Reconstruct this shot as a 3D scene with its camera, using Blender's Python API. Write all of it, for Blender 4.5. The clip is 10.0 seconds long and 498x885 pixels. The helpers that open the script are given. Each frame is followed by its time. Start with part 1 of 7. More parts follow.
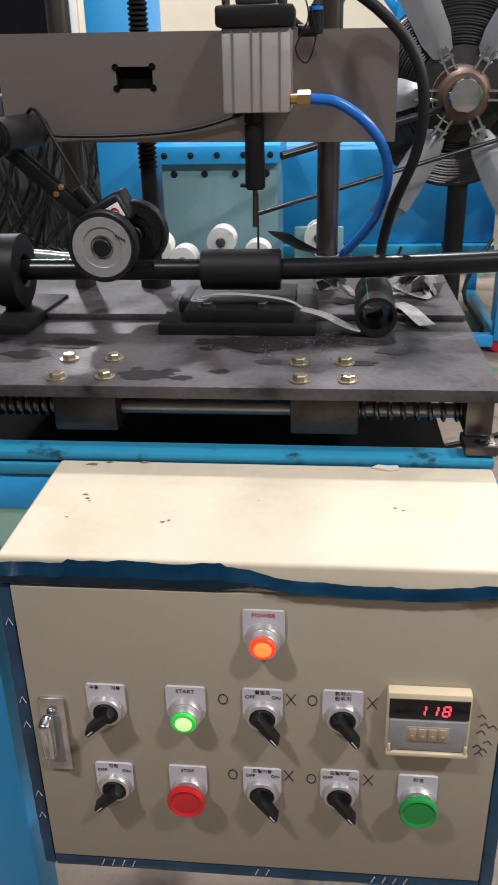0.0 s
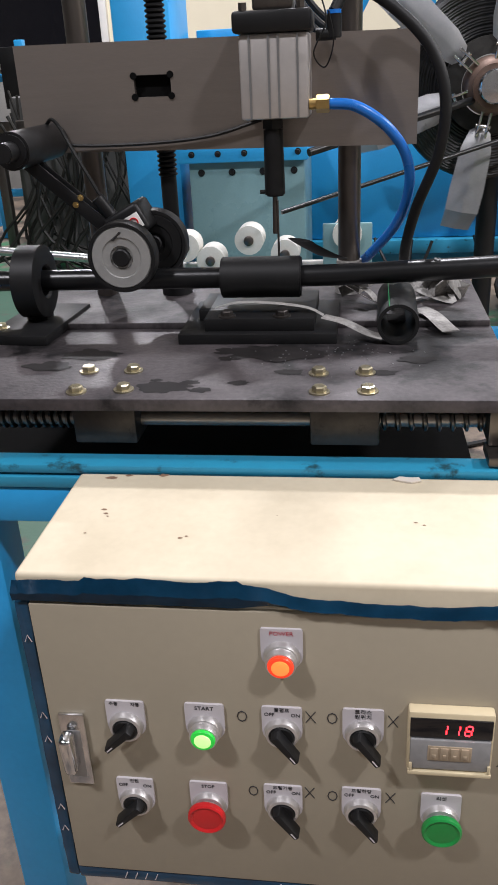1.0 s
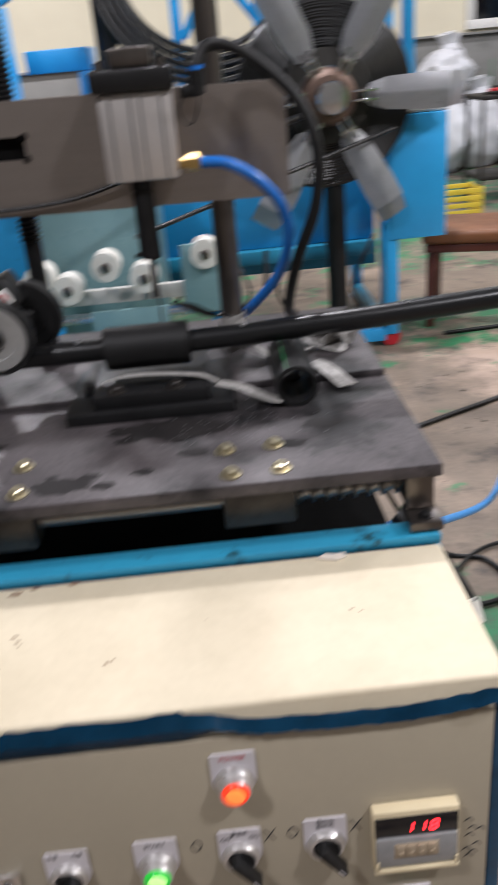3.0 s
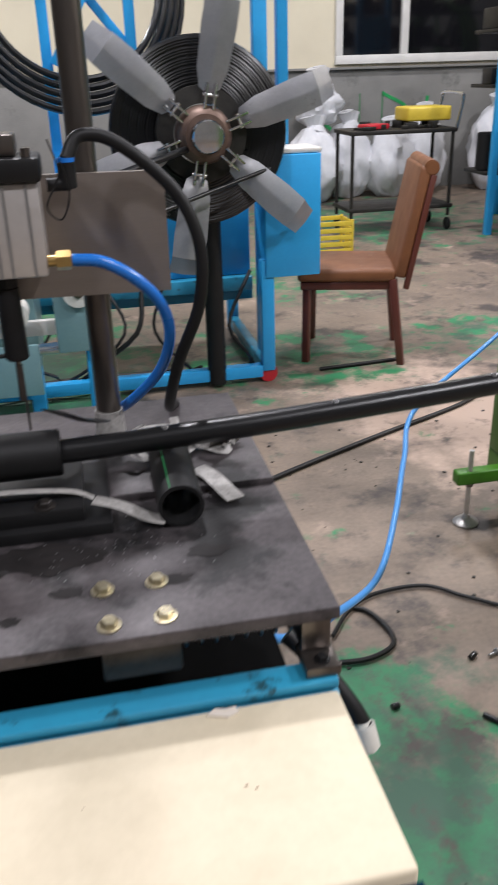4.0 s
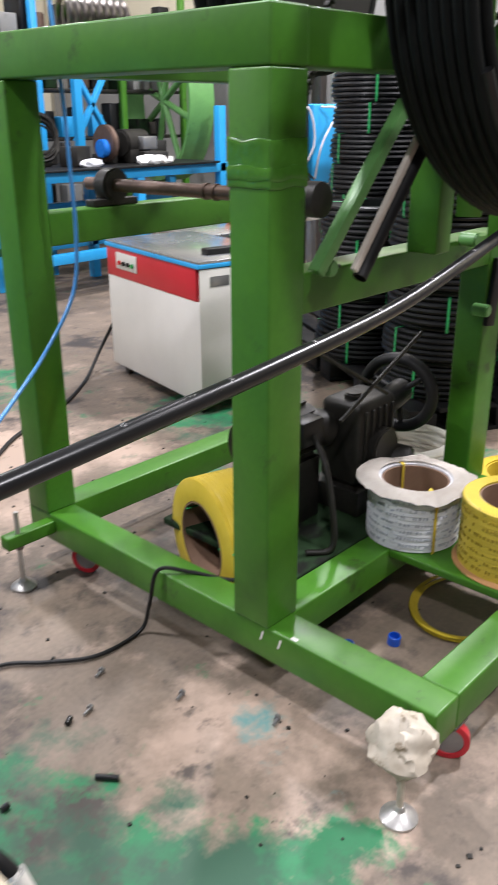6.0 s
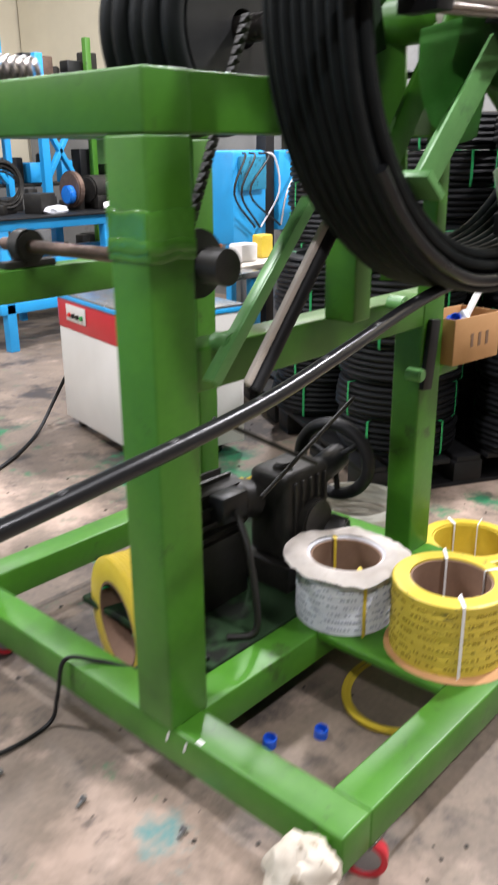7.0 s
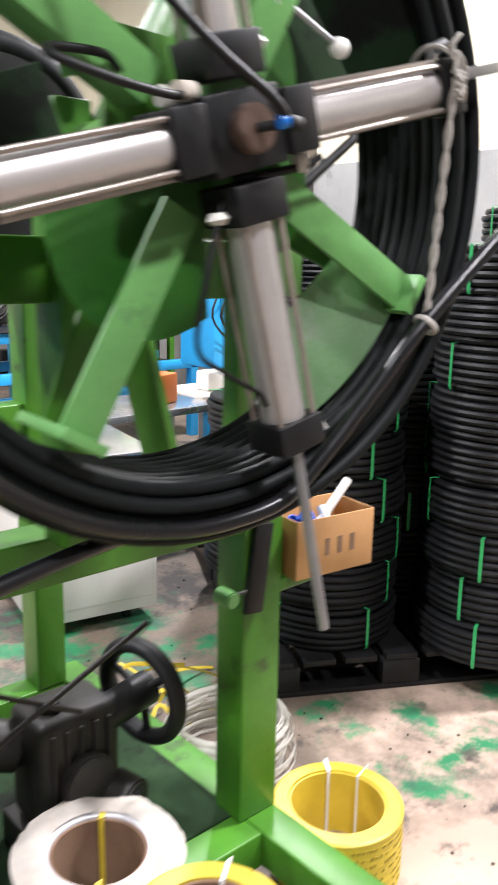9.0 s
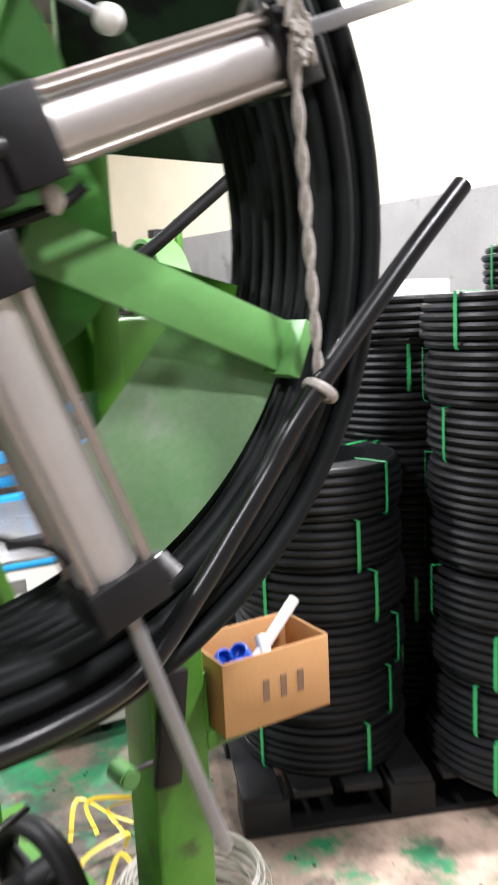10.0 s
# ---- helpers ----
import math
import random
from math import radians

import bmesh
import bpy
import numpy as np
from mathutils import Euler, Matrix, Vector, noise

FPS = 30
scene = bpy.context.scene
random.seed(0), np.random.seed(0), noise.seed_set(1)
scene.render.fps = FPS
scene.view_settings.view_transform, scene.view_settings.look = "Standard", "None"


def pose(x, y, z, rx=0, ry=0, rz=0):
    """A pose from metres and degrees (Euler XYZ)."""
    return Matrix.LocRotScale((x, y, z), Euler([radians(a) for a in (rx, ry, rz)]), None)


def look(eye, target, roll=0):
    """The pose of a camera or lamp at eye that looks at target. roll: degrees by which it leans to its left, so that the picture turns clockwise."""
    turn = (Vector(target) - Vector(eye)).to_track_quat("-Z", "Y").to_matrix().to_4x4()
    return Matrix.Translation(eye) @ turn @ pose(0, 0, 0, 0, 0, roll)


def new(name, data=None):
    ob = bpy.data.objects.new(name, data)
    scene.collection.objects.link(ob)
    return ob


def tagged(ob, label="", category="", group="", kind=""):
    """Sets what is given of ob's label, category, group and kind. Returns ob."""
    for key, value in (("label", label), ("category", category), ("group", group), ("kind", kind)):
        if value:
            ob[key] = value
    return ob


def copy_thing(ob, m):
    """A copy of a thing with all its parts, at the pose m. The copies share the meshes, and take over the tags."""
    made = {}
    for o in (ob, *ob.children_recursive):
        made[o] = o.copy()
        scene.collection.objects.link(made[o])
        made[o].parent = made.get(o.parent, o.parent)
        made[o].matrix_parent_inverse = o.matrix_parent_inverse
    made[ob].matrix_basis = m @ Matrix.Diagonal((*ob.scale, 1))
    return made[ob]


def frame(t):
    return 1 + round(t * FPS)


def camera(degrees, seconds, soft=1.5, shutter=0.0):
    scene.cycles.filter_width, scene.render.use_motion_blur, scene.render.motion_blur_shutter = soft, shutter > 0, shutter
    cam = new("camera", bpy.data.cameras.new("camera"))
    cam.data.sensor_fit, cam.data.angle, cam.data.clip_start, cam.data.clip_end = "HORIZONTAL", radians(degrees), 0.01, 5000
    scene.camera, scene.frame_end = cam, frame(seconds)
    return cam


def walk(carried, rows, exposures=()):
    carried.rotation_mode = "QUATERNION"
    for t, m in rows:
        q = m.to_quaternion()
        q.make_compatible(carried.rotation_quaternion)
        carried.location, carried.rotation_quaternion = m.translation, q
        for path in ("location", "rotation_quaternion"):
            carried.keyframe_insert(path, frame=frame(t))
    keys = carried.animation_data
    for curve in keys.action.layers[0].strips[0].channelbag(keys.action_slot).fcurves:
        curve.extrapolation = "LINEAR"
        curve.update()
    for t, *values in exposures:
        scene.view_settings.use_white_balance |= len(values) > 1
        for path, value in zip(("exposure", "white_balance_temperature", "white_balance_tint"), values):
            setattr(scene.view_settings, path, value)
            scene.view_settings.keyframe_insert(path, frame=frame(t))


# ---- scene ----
cam = camera(33.9, 10.0, shutter=0.8)
PATH = [
    (0, (0.077, 0.044, 1.279), (-0.104, 1.855, 0.449), -1.3),
    (0.5, (0.083, 0.059, 1.281), (-0.145, 1.859, 0.441), -2.1),
    (1, (0.09, 0.059, 1.292), (-0.172, 1.855, 0.452), -2.9),
    (1.5, (0.106, 0.062, 1.301), (-0.213, 1.846, 0.456), -3.6),
    (2, (0.116, 0.072, 1.298), (-0.276, 1.844, 0.456), -3.9),
    (2.5, (0.088, 0.092, 1.308), (-0.196, 1.873, 0.444), -4.1),
    (3, (0.052, 0.133, 1.346), (0.107, 1.942, 0.494), -5.2),
    (3.2, (0.051, 0.142, 1.364), (0.212, 1.947, 0.519), -5.4),
    (4.3, (0.066, 0.271, 1.420), (0.508, 2.037, 0.592), -1.0),
    (4.5, (0.067, 0.282, 1.418), (0.603, 2.023, 0.594), -1.4),
    (5, (0.032, 0.316, 1.404), (0.979, 1.873, 0.578), -2.6),
    (5.5, (0.010, 0.322, 1.422), (1.254, 1.677, 0.637), -0.9),
    (6, (0.046, 0.330, 1.432), (1.408, 1.589, 0.685), -0.2),
    (6.2, (0.076, 0.327, 1.439), (1.456, 1.574, 0.704), -0.3),
    (7.3, (0.440, 0.282, 1.513), (1.837, 1.565, 0.880), -0.9),
    (7.5, (0.515, 0.301, 1.534), (1.924, 1.585, 0.927), -1.8),
    (8.1, (0.785, 0.262, 1.582), (2.210, 1.585, 1.124), -1.2),
    (8.5, (1.008, 0.243, 1.596), (2.391, 1.627, 1.182), 1.0),
    (9, (1.306, 0.213, 1.607), (2.608, 1.664, 1.160), 1.0),
    (9.5, (1.552, 0.281, 1.626), (2.859, 1.744, 1.235), -0.2),
    (10, (1.808, 0.345, 1.641), (3.026, 1.897, 1.314), -2.8),
]
EXPOSURES = [(0, 0.03), (3, -0.05), (4.5, -0.1), (5.5, 0.08), (6.2, 0.31), (7.3, 0.58), (8, 0.92), (9, 0.84), (10, 0.94)]
walk(cam, [(t, look(eye, target, roll)) for t, eye, target, roll in PATH], EXPOSURES)

# ---- light ----
world = bpy.data.worlds.new("night")
scene.world = world
world.use_nodes = True
world.node_tree.nodes["Background"].inputs[0].default_value = (0.01, 0.012, 0.02, 1)
world.node_tree.nodes["Background"].inputs[1].default_value = 0.2


def hall_lamp(x, y, watts, size=(0.42, 0.3), colour=(0.985, 0.965, 1.03)):
    lamp = bpy.data.lights.new("hall_lamp", "AREA")
    lamp.shape, lamp.size, lamp.size_y = "RECTANGLE", size[0], size[1]
    lamp.energy, lamp.color = watts, colour
    ob = new("hall_lamp", lamp)
    ob.location = (x, y, 5.0)
    return ob


for x, y, watts in ((-1.9, -1.4, 160), (2.3, -1.4, 140), (0.3, 3.5, 190), (5.2, 0.6, 330), (-2.6, 7.2, 300), (3.2, 7.4, 120), (5.6, 4.6, 210)):
    hall_lamp(x, y, watts)


# ---- materials ----
def mat(name, c1, c2=None, rough=0.5, metal=0.0, scale=6.0, bump=0.08, bscale=120.0, dirt=None, dirt_at=0.62, dscale=3.0, rvar=0.12, coat=0.0, stretch=(1, 1, 1), spec=0.5):
    """Two tones mixed by a coarse and a fine noise, stains over it, fine relief."""
    m = bpy.data.materials.new(name)
    m.use_nodes = True
    nt = m.node_tree
    n, l = nt.nodes, nt.links
    p = n["Principled BSDF"]
    c2 = c2 or tuple(min(1, v * 0.82) for v in c1)
    tc = n.new("ShaderNodeTexCoord")
    mp = n.new("ShaderNodeMapping")
    mp.inputs["Scale"].default_value = stretch
    l.new(tc.outputs["Object"], mp.inputs[0])
    n1 = n.new("ShaderNodeTexNoise")
    n1.inputs["Scale"].default_value, n1.inputs["Detail"].default_value, n1.inputs["Roughness"].default_value = scale, 6, 0.6
    l.new(mp.outputs[0], n1.inputs["Vector"])
    n2 = n.new("ShaderNodeTexNoise")
    n2.inputs["Scale"].default_value, n2.inputs["Detail"].default_value = bscale, 3
    l.new(mp.outputs[0], n2.inputs["Vector"])
    add = n.new("ShaderNodeMath")
    add.operation = "MULTIPLY_ADD"
    add.inputs[1].default_value = 0.35
    l.new(n2.outputs["Fac"], add.inputs[0])
    l.new(n1.outputs["Fac"], add.inputs[2])
    ramp = n.new("ShaderNodeMapRange")
    ramp.inputs["From Min"].default_value, ramp.inputs["From Max"].default_value = 0.45, 0.9
    l.new(add.outputs[0], ramp.inputs["Value"])
    mix = n.new("ShaderNodeMix")
    mix.data_type = "RGBA"
    mix.inputs[6].default_value, mix.inputs[7].default_value = (*c1, 1), (*c2, 1)
    l.new(ramp.outputs[0], mix.inputs[0])
    out = mix.outputs[2]
    if dirt:
        n3 = n.new("ShaderNodeTexNoise")
        n3.inputs["Scale"].default_value, n3.inputs["Detail"].default_value, n3.inputs["Roughness"].default_value = dscale, 8, 0.65
        l.new(mp.outputs[0], n3.inputs["Vector"])
        r3 = n.new("ShaderNodeMapRange")
        r3.inputs["From Min"].default_value, r3.inputs["From Max"].default_value = dirt_at, dirt_at + 0.08
        l.new(n3.outputs["Fac"], r3.inputs["Value"])
        mx = n.new("ShaderNodeMix")
        mx.data_type = "RGBA"
        mx.inputs[7].default_value = (*dirt, 1)
        l.new(r3.outputs[0], mx.inputs[0])
        l.new(out, mx.inputs[6])
        out = mx.outputs[2]
    l.new(out, p.inputs["Base Color"])
    rr = n.new("ShaderNodeMapRange")
    rr.inputs["To Min"].default_value, rr.inputs["To Max"].default_value = max(0.02, rough - rvar), min(1, rough + rvar)
    l.new(n1.outputs["Fac"], rr.inputs["Value"])
    l.new(rr.outputs[0], p.inputs["Roughness"])
    p.inputs["Metallic"].default_value = metal
    p.inputs["Coat Weight"].default_value = coat
    p.inputs["Specular IOR Level"].default_value = spec
    if bump:
        b = n.new("ShaderNodeBump")
        b.inputs["Strength"].default_value, b.inputs["Distance"].default_value = bump, 0.002
        l.new(n2.outputs["Fac"], b.inputs["Height"])
        l.new(b.outputs[0], p.inputs["Normal"])
    return m


def glow(name, colour, strength, base=None):
    m = bpy.data.materials.new(name)
    m.use_nodes = True
    p = m.node_tree.nodes["Principled BSDF"]
    p.inputs["Base Color"].default_value = (*(base or colour), 1)
    p.inputs["Emission Color"].default_value = (*colour, 1)
    p.inputs["Emission Strength"].default_value = strength
    p.inputs["Roughness"].default_value = 0.2
    return m


def floor_material():
    """Worn concrete with what is left of green paint, pale patches and dark wear."""
    m = mat("worn_floor", (0.255, 0.195, 0.145), (0.125, 0.099, 0.077), rough=0.55, scale=2.4, bump=0.3, bscale=60, dirt=(0.062, 0.050, 0.043), dirt_at=0.53, dscale=2.0)
    nt = m.node_tree
    n, l = nt.nodes, nt.links
    p = n["Principled BSDF"]
    last = p.inputs["Base Color"].links[0].from_socket
    tc = n.new("ShaderNodeTexCoord")
    green = ((0.62, 1.55, 0.55), (0.70, 1.15, 0.45), (1.0, 1.02, 0.3), (3.85, 1.35, 0.60), (3.28, 1.98, 0.22), (3.52, 1.84, 0.15), (3.25, 1.55, 0.20), (1.2, 4.25, 0.8), (-1.6, 3.2, 2.2), (-1.5, 2.8, 2.6), (-2.2, 5.2, 2.8), (-1.0, 4.6, 2.2), (-1.2, 2.3, 1.3), (-2.2, 4.2, 1.6), (2.8, 8.2, 2.4), (2.9, 3.0, 0.9), (2.3, 4.4, 0.7), (1.6, 6.0, 1.1))
    pink = ((1.12, 1.33, 0.50), (3.1, 1.3, 0.7), (3.6, 1.75, 0.5), (1.9, 3.2, 0.9), (1.5, 3.6, 0.8), (3.4, 0.9, 0.6))
    teal = ((1.22, 1.22, 0.28), (1.30, 1.50, 0.16))
    layers = (((0.43, 0.32, 0.25), 3.2, 0.57, 0.74, 7.3, pink), ((0.022, 0.19, 0.075), 4.2, 0.63, 0.72, 2.1, green), ((0.035, 0.10, 0.06), 5.5, 0.63, 0.80, 5.9, green), ((0.075, 0.06, 0.05), 7.0, 0.56, 0.68, 3.3, ()), ((0.13, 0.26, 0.245), 5.0, 0.68, 0.82, 11.0, teal))
    for colour, scale, lo, hi, seed, places in layers:
        mp = n.new("ShaderNodeMapping")
        mp.inputs["Location"].default_value = (seed, seed * 0.7, 0)
        l.new(tc.outputs["Object"], mp.inputs[0])
        nz = n.new("ShaderNodeTexNoise")
        nz.inputs["Scale"].default_value, nz.inputs["Detail"].default_value, nz.inputs["Roughness"].default_value = scale, 10, 0.68
        l.new(mp.outputs[0], nz.inputs["Vector"])
        value = nz.outputs["Fac"]
        for x, y, r in places:
            # paint and patches that lasted round these spots
            ds = n.new("ShaderNodeVectorMath")
            ds.operation = "DISTANCE"
            ds.inputs[1].default_value = (x, y, 0)
            l.new(tc.outputs["Object"], ds.inputs[0])
            rm = n.new("ShaderNodeMapRange")
            rm.inputs["From Min"].default_value, rm.inputs["From Max"].default_value = r * 0.3, r
            rm.inputs["To Min"].default_value, rm.inputs["To Max"].default_value = 0.17, 0.0
            l.new(ds.outputs["Value"], rm.inputs["Value"])
            sm = n.new("ShaderNodeMath")
            l.new(value, sm.inputs[0])
            l.new(rm.outputs[0], sm.inputs[1])
            value = sm.outputs[0]
        r = n.new("ShaderNodeMapRange")
        r.inputs["From Min"].default_value, r.inputs["From Max"].default_value = lo, hi
        l.new(value, r.inputs["Value"])
        mx = n.new("ShaderNodeMix")
        mx.data_type = "RGBA"
        mx.inputs[7].default_value = (*colour, 1)
        l.new(r.outputs[0], mx.inputs[0])
        l.new(last, mx.inputs[6])
        last = mx.outputs[2]
    l.new(last, p.inputs["Base Color"])
    return m


M_FLOOR = floor_material()
M_WALL = mat("cream_wall_panel", (0.72, 0.66, 0.50), (0.64, 0.58, 0.44), rough=0.6, scale=1.5, bump=0.05)
M_DADO = mat("grey_render", (0.27, 0.265, 0.25), (0.18, 0.18, 0.172), rough=0.8, scale=1.2, bump=0.3, dirt=(0.15, 0.15, 0.14), dirt_at=0.6)
M_CEIL = mat("ceiling_sheet", (0.22, 0.22, 0.22), rough=0.8, scale=1)
M_WHITE = mat("white_frame", (0.75, 0.74, 0.71), (0.66, 0.65, 0.62), rough=0.45, dirt=(0.4, 0.37, 0.33), dirt_at=0.68, dscale=9)
M_NIGHT = mat("night_pane", (0.006, 0.006, 0.008), rough=0.08, rvar=0.03, bump=0)
M_GREEN = mat("green_paint", (0.060, 0.205, 0.016), (0.042, 0.15, 0.012), rough=0.4, scale=5, bump=0.1, bscale=50, dirt=(0.030, 0.07, 0.012), dirt_at=0.60, dscale=6)
M_LGREEN = mat("light_green_paint", (0.135, 0.34, 0.10), (0.10, 0.26, 0.075), rough=0.4, scale=7, dirt=(0.07, 0.17, 0.06), dirt_at=0.62, dscale=9)
# The whitish tones paint the polished sheet's highlights into its colour.
M_GREENP = mat("polished_green_painted_sheen", (0.22, 0.45, 0.19), (0.42, 0.56, 0.38), rough=0.33, scale=4, dirt=(0.5, 0.56, 0.48), dirt_at=0.58, dscale=4)
# Green darkened almost to black: shade round the reel and deck, as colour.
M_DECK = mat("oily_shaded_green", (0.020, 0.045, 0.018), (0.013, 0.026, 0.012), rough=0.85, scale=6, spec=0.12, dirt=(0.010, 0.012, 0.009), dirt_at=0.5, dscale=6)
M_BLUE = mat("sky_blue_paint", (0.025, 0.36, 0.74), (0.02, 0.30, 0.64), rough=0.38, scale=4, dirt=(0.02, 0.17, 0.32), dirt_at=0.68, dscale=8)
M_TEAL = mat("teal_paint", (0.025, 0.27, 0.43), (0.025, 0.22, 0.36), rough=0.35, scale=8, dirt=(0.015, 0.06, 0.08), dirt_at=0.58, dscale=22)
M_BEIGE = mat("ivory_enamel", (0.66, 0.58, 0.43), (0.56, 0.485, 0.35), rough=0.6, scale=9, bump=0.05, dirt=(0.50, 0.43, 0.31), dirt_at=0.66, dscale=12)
# Cabinet enamel darkened for the upright door: its shade is in the colour.
M_DOOR = mat("shaded_enamel_door", (0.365, 0.32, 0.24), (0.335, 0.295, 0.222), rough=0.4, scale=4, bump=0.03, dirt=(0.28, 0.23, 0.16), dirt_at=0.74, dscale=22)
M_TAPE = mat("blue_protective_film", (0.004, 0.030, 0.066), (0.009, 0.064, 0.132), rough=0.16, scale=18, bump=0.5, bscale=45)
M_STEEL = mat("dark_mill_steel", (0.092, 0.080, 0.083), (0.018, 0.0155, 0.017), rough=0.52, metal=0.15, scale=9, bump=0.25, bscale=160, dirt=(0.006, 0.0055, 0.006), dirt_at=0.535, dscale=8, rvar=0.3, spec=0.45)
M_OIL = mat("oil_puddle", (0.009, 0.008, 0.008), (0.018, 0.0155, 0.0155), rough=0.62, scale=30, bump=0.05, spec=0.25)
M_COIL = mat("wound_polyethylene", (0.0075, 0.0095, 0.0095), (0.005, 0.006, 0.006), rough=0.55, scale=10, bump=0.04, rvar=0.12, spec=0.14)
M_PRINT = mat("grey_print", (0.36, 0.38, 0.44), (0.48, 0.5, 0.55), rough=0.6, bump=0, scale=40)
M_OLIVE = mat("olive_print", (0.30, 0.22, 0.025), (0.42, 0.31, 0.03), rough=0.6, bump=0, scale=40)
M_WRAP = mat("white_paper_wrap", (0.72, 0.68, 0.63), (0.58, 0.52, 0.46), rough=0.6, scale=9, bump=0.3, bscale=40, dirt=(0.42, 0.33, 0.26), dirt_at=0.63, dscale=7)
M_SATIN = mat("satin_nickel", (0.70, 0.68, 0.67), (0.60, 0.58, 0.57), rough=0.36, metal=0.75, scale=40, bump=0.03)
M_LID = mat("clear_counter_lid", (0.30, 0.30, 0.30), (0.24, 0.24, 0.24), rough=0.18, scale=30, bump=0)
M_TAN = mat("tan_thumbwheel", (0.42, 0.33, 0.23), (0.34, 0.27, 0.19), rough=0.5, scale=40, bump=0)
M_ZNC = mat("zinc_plate", (0.58, 0.57, 0.55), (0.42, 0.41, 0.39), rough=0.38, metal=0.7, scale=30)
M_PLATE = mat("brushed_steel_sheet", (0.315, 0.275, 0.245), (0.26, 0.228, 0.205), rough=0.42, metal=0.75, scale=3, bump=0.05, stretch=(1, 1, 12), dirt=(0.22, 0.17, 0.13), dirt_at=0.70, dscale=3)
M_GREY = mat("galvanised_sheet", (0.36, 0.36, 0.36), (0.28, 0.28, 0.285), rough=0.33, metal=0.7, scale=8, bump=0.05)
M_ARM = mat("bright_galvanised_sheet", (0.50, 0.50, 0.51), (0.40, 0.40, 0.42), rough=0.36, metal=0.45, scale=9, bump=0.05, dirt=(0.28, 0.27, 0.26), dirt_at=0.66, dscale=14)
M_ALU = mat("anodised_aluminium", (0.60, 0.57, 0.55), (0.52, 0.49, 0.47), rough=0.38, metal=0.6, scale=10, bump=0.04)
M_CHROME = mat("chromed_rod", (0.75, 0.75, 0.76), rough=0.15, metal=1.0, scale=20, bump=0.02, rvar=0.06)
M_IRON = mat("machined_steel_post", (0.20, 0.18, 0.165), (0.12, 0.105, 0.095), rough=0.3, metal=0.9, scale=14, stretch=(1, 1, 0.2))
M_RUST = mat("rusty_shaft", (0.16, 0.105, 0.08), (0.10, 0.062, 0.048), rough=0.5, metal=0.5, scale=25, bump=0.2)
M_BLACK = mat("black_rubber", (0.007, 0.007, 0.0075), (0.011, 0.011, 0.011), rough=0.52, scale=12, bump=0.06, spec=0.28)
M_PIPE = mat("black_polyethylene_pipe", (0.008, 0.0085, 0.009), (0.006, 0.006, 0.007), rough=0.3, scale=10, bump=0.03, rvar=0.08, spec=0.45)
M_WIND = mat("coiled_polyethylene", (0.008, 0.0085, 0.009), (0.006, 0.006, 0.007), rough=0.42, scale=10, bump=0.03, rvar=0.14, spec=0.26)
M_OFFC = mat("scuffed_polyethylene", (0.007, 0.007, 0.0075), (0.012, 0.012, 0.012), rough=0.55, scale=20, bump=0.1, spec=0.3, dirt=(0.05, 0.048, 0.046), dirt_at=0.60, dscale=18)
M_SHEET = mat("dusty_grey_sheet", (0.10, 0.098, 0.094), (0.055, 0.054, 0.052), rough=0.6, scale=5, bump=0.3, bscale=40, stretch=(3, 1, 0.5))
M_CAST = mat("greasy_cast_iron", (0.026, 0.024, 0.020), (0.011, 0.010, 0.009), rough=0.5, metal=0.2, scale=14, bump=0.3, bscale=90, spec=0.4)
M_BLKP = mat("black_anodised_block", (0.007, 0.007, 0.0075), (0.011, 0.011, 0.0115), rough=0.45, scale=15, spec=0.3)
M_BRASS = mat("brass", (0.62, 0.42, 0.16), (0.5, 0.33, 0.12), rough=0.3, metal=0.9, scale=30, bump=0.05)
M_ZINC = mat("yellow_zinc_bolt", (0.60, 0.54, 0.38), (0.46, 0.41, 0.28), rough=0.3, metal=0.9, scale=60)
M_HOSE = mat("blue_air_hose", (0.015, 0.17, 0.60), (0.012, 0.145, 0.52), rough=0.25, scale=10, bump=0)
M_HOSEL = mat("light_blue_air_hose", (0.08, 0.30, 0.68), (0.06, 0.25, 0.58), rough=0.3, scale=10, bump=0)
M_NYLON = mat("white_nylon", (0.72, 0.71, 0.66), (0.6, 0.58, 0.52), rough=0.45, scale=12)
M_LABEL = mat("grey_white_label", (0.58, 0.55, 0.57), (0.54, 0.51, 0.53), rough=0.4, scale=20, bump=0)
M_INK = mat("black_ink", (0.02, 0.02, 0.025), rough=0.6, bump=0)
M_REDINK = mat("red_ink", (0.45, 0.03, 0.05), rough=0.6, bump=0)
M_RED = mat("red_plastic", (0.62, 0.018, 0.02), (0.55, 0.015, 0.018), rough=0.3, scale=20, bump=0)
M_REDP = mat("red_enamel", (0.55, 0.02, 0.035), (0.48, 0.02, 0.03), rough=0.35, scale=4)
M_GRNB = mat("green_plastic", (0.015, 0.30, 0.06), (0.012, 0.25, 0.05), rough=0.3, scale=20, bump=0)
M_CREAM = mat("cream_plastic", (0.68, 0.58, 0.38), (0.62, 0.52, 0.34), rough=0.4, scale=20, bump=0)
M_YEL = mat("yellow_strapping", (0.66, 0.49, 0.05), (0.55, 0.40, 0.035), rough=0.4, scale=9, bump=0.2, bscale=40)
M_YELP = mat("printed_yellow_strapping", (0.64, 0.49, 0.06), (0.54, 0.41, 0.05), rough=0.4, scale=9, dirt=(0.12, 0.10, 0.03), dirt_at=0.60, dscale=26, stretch=(1, 1, 2.6))
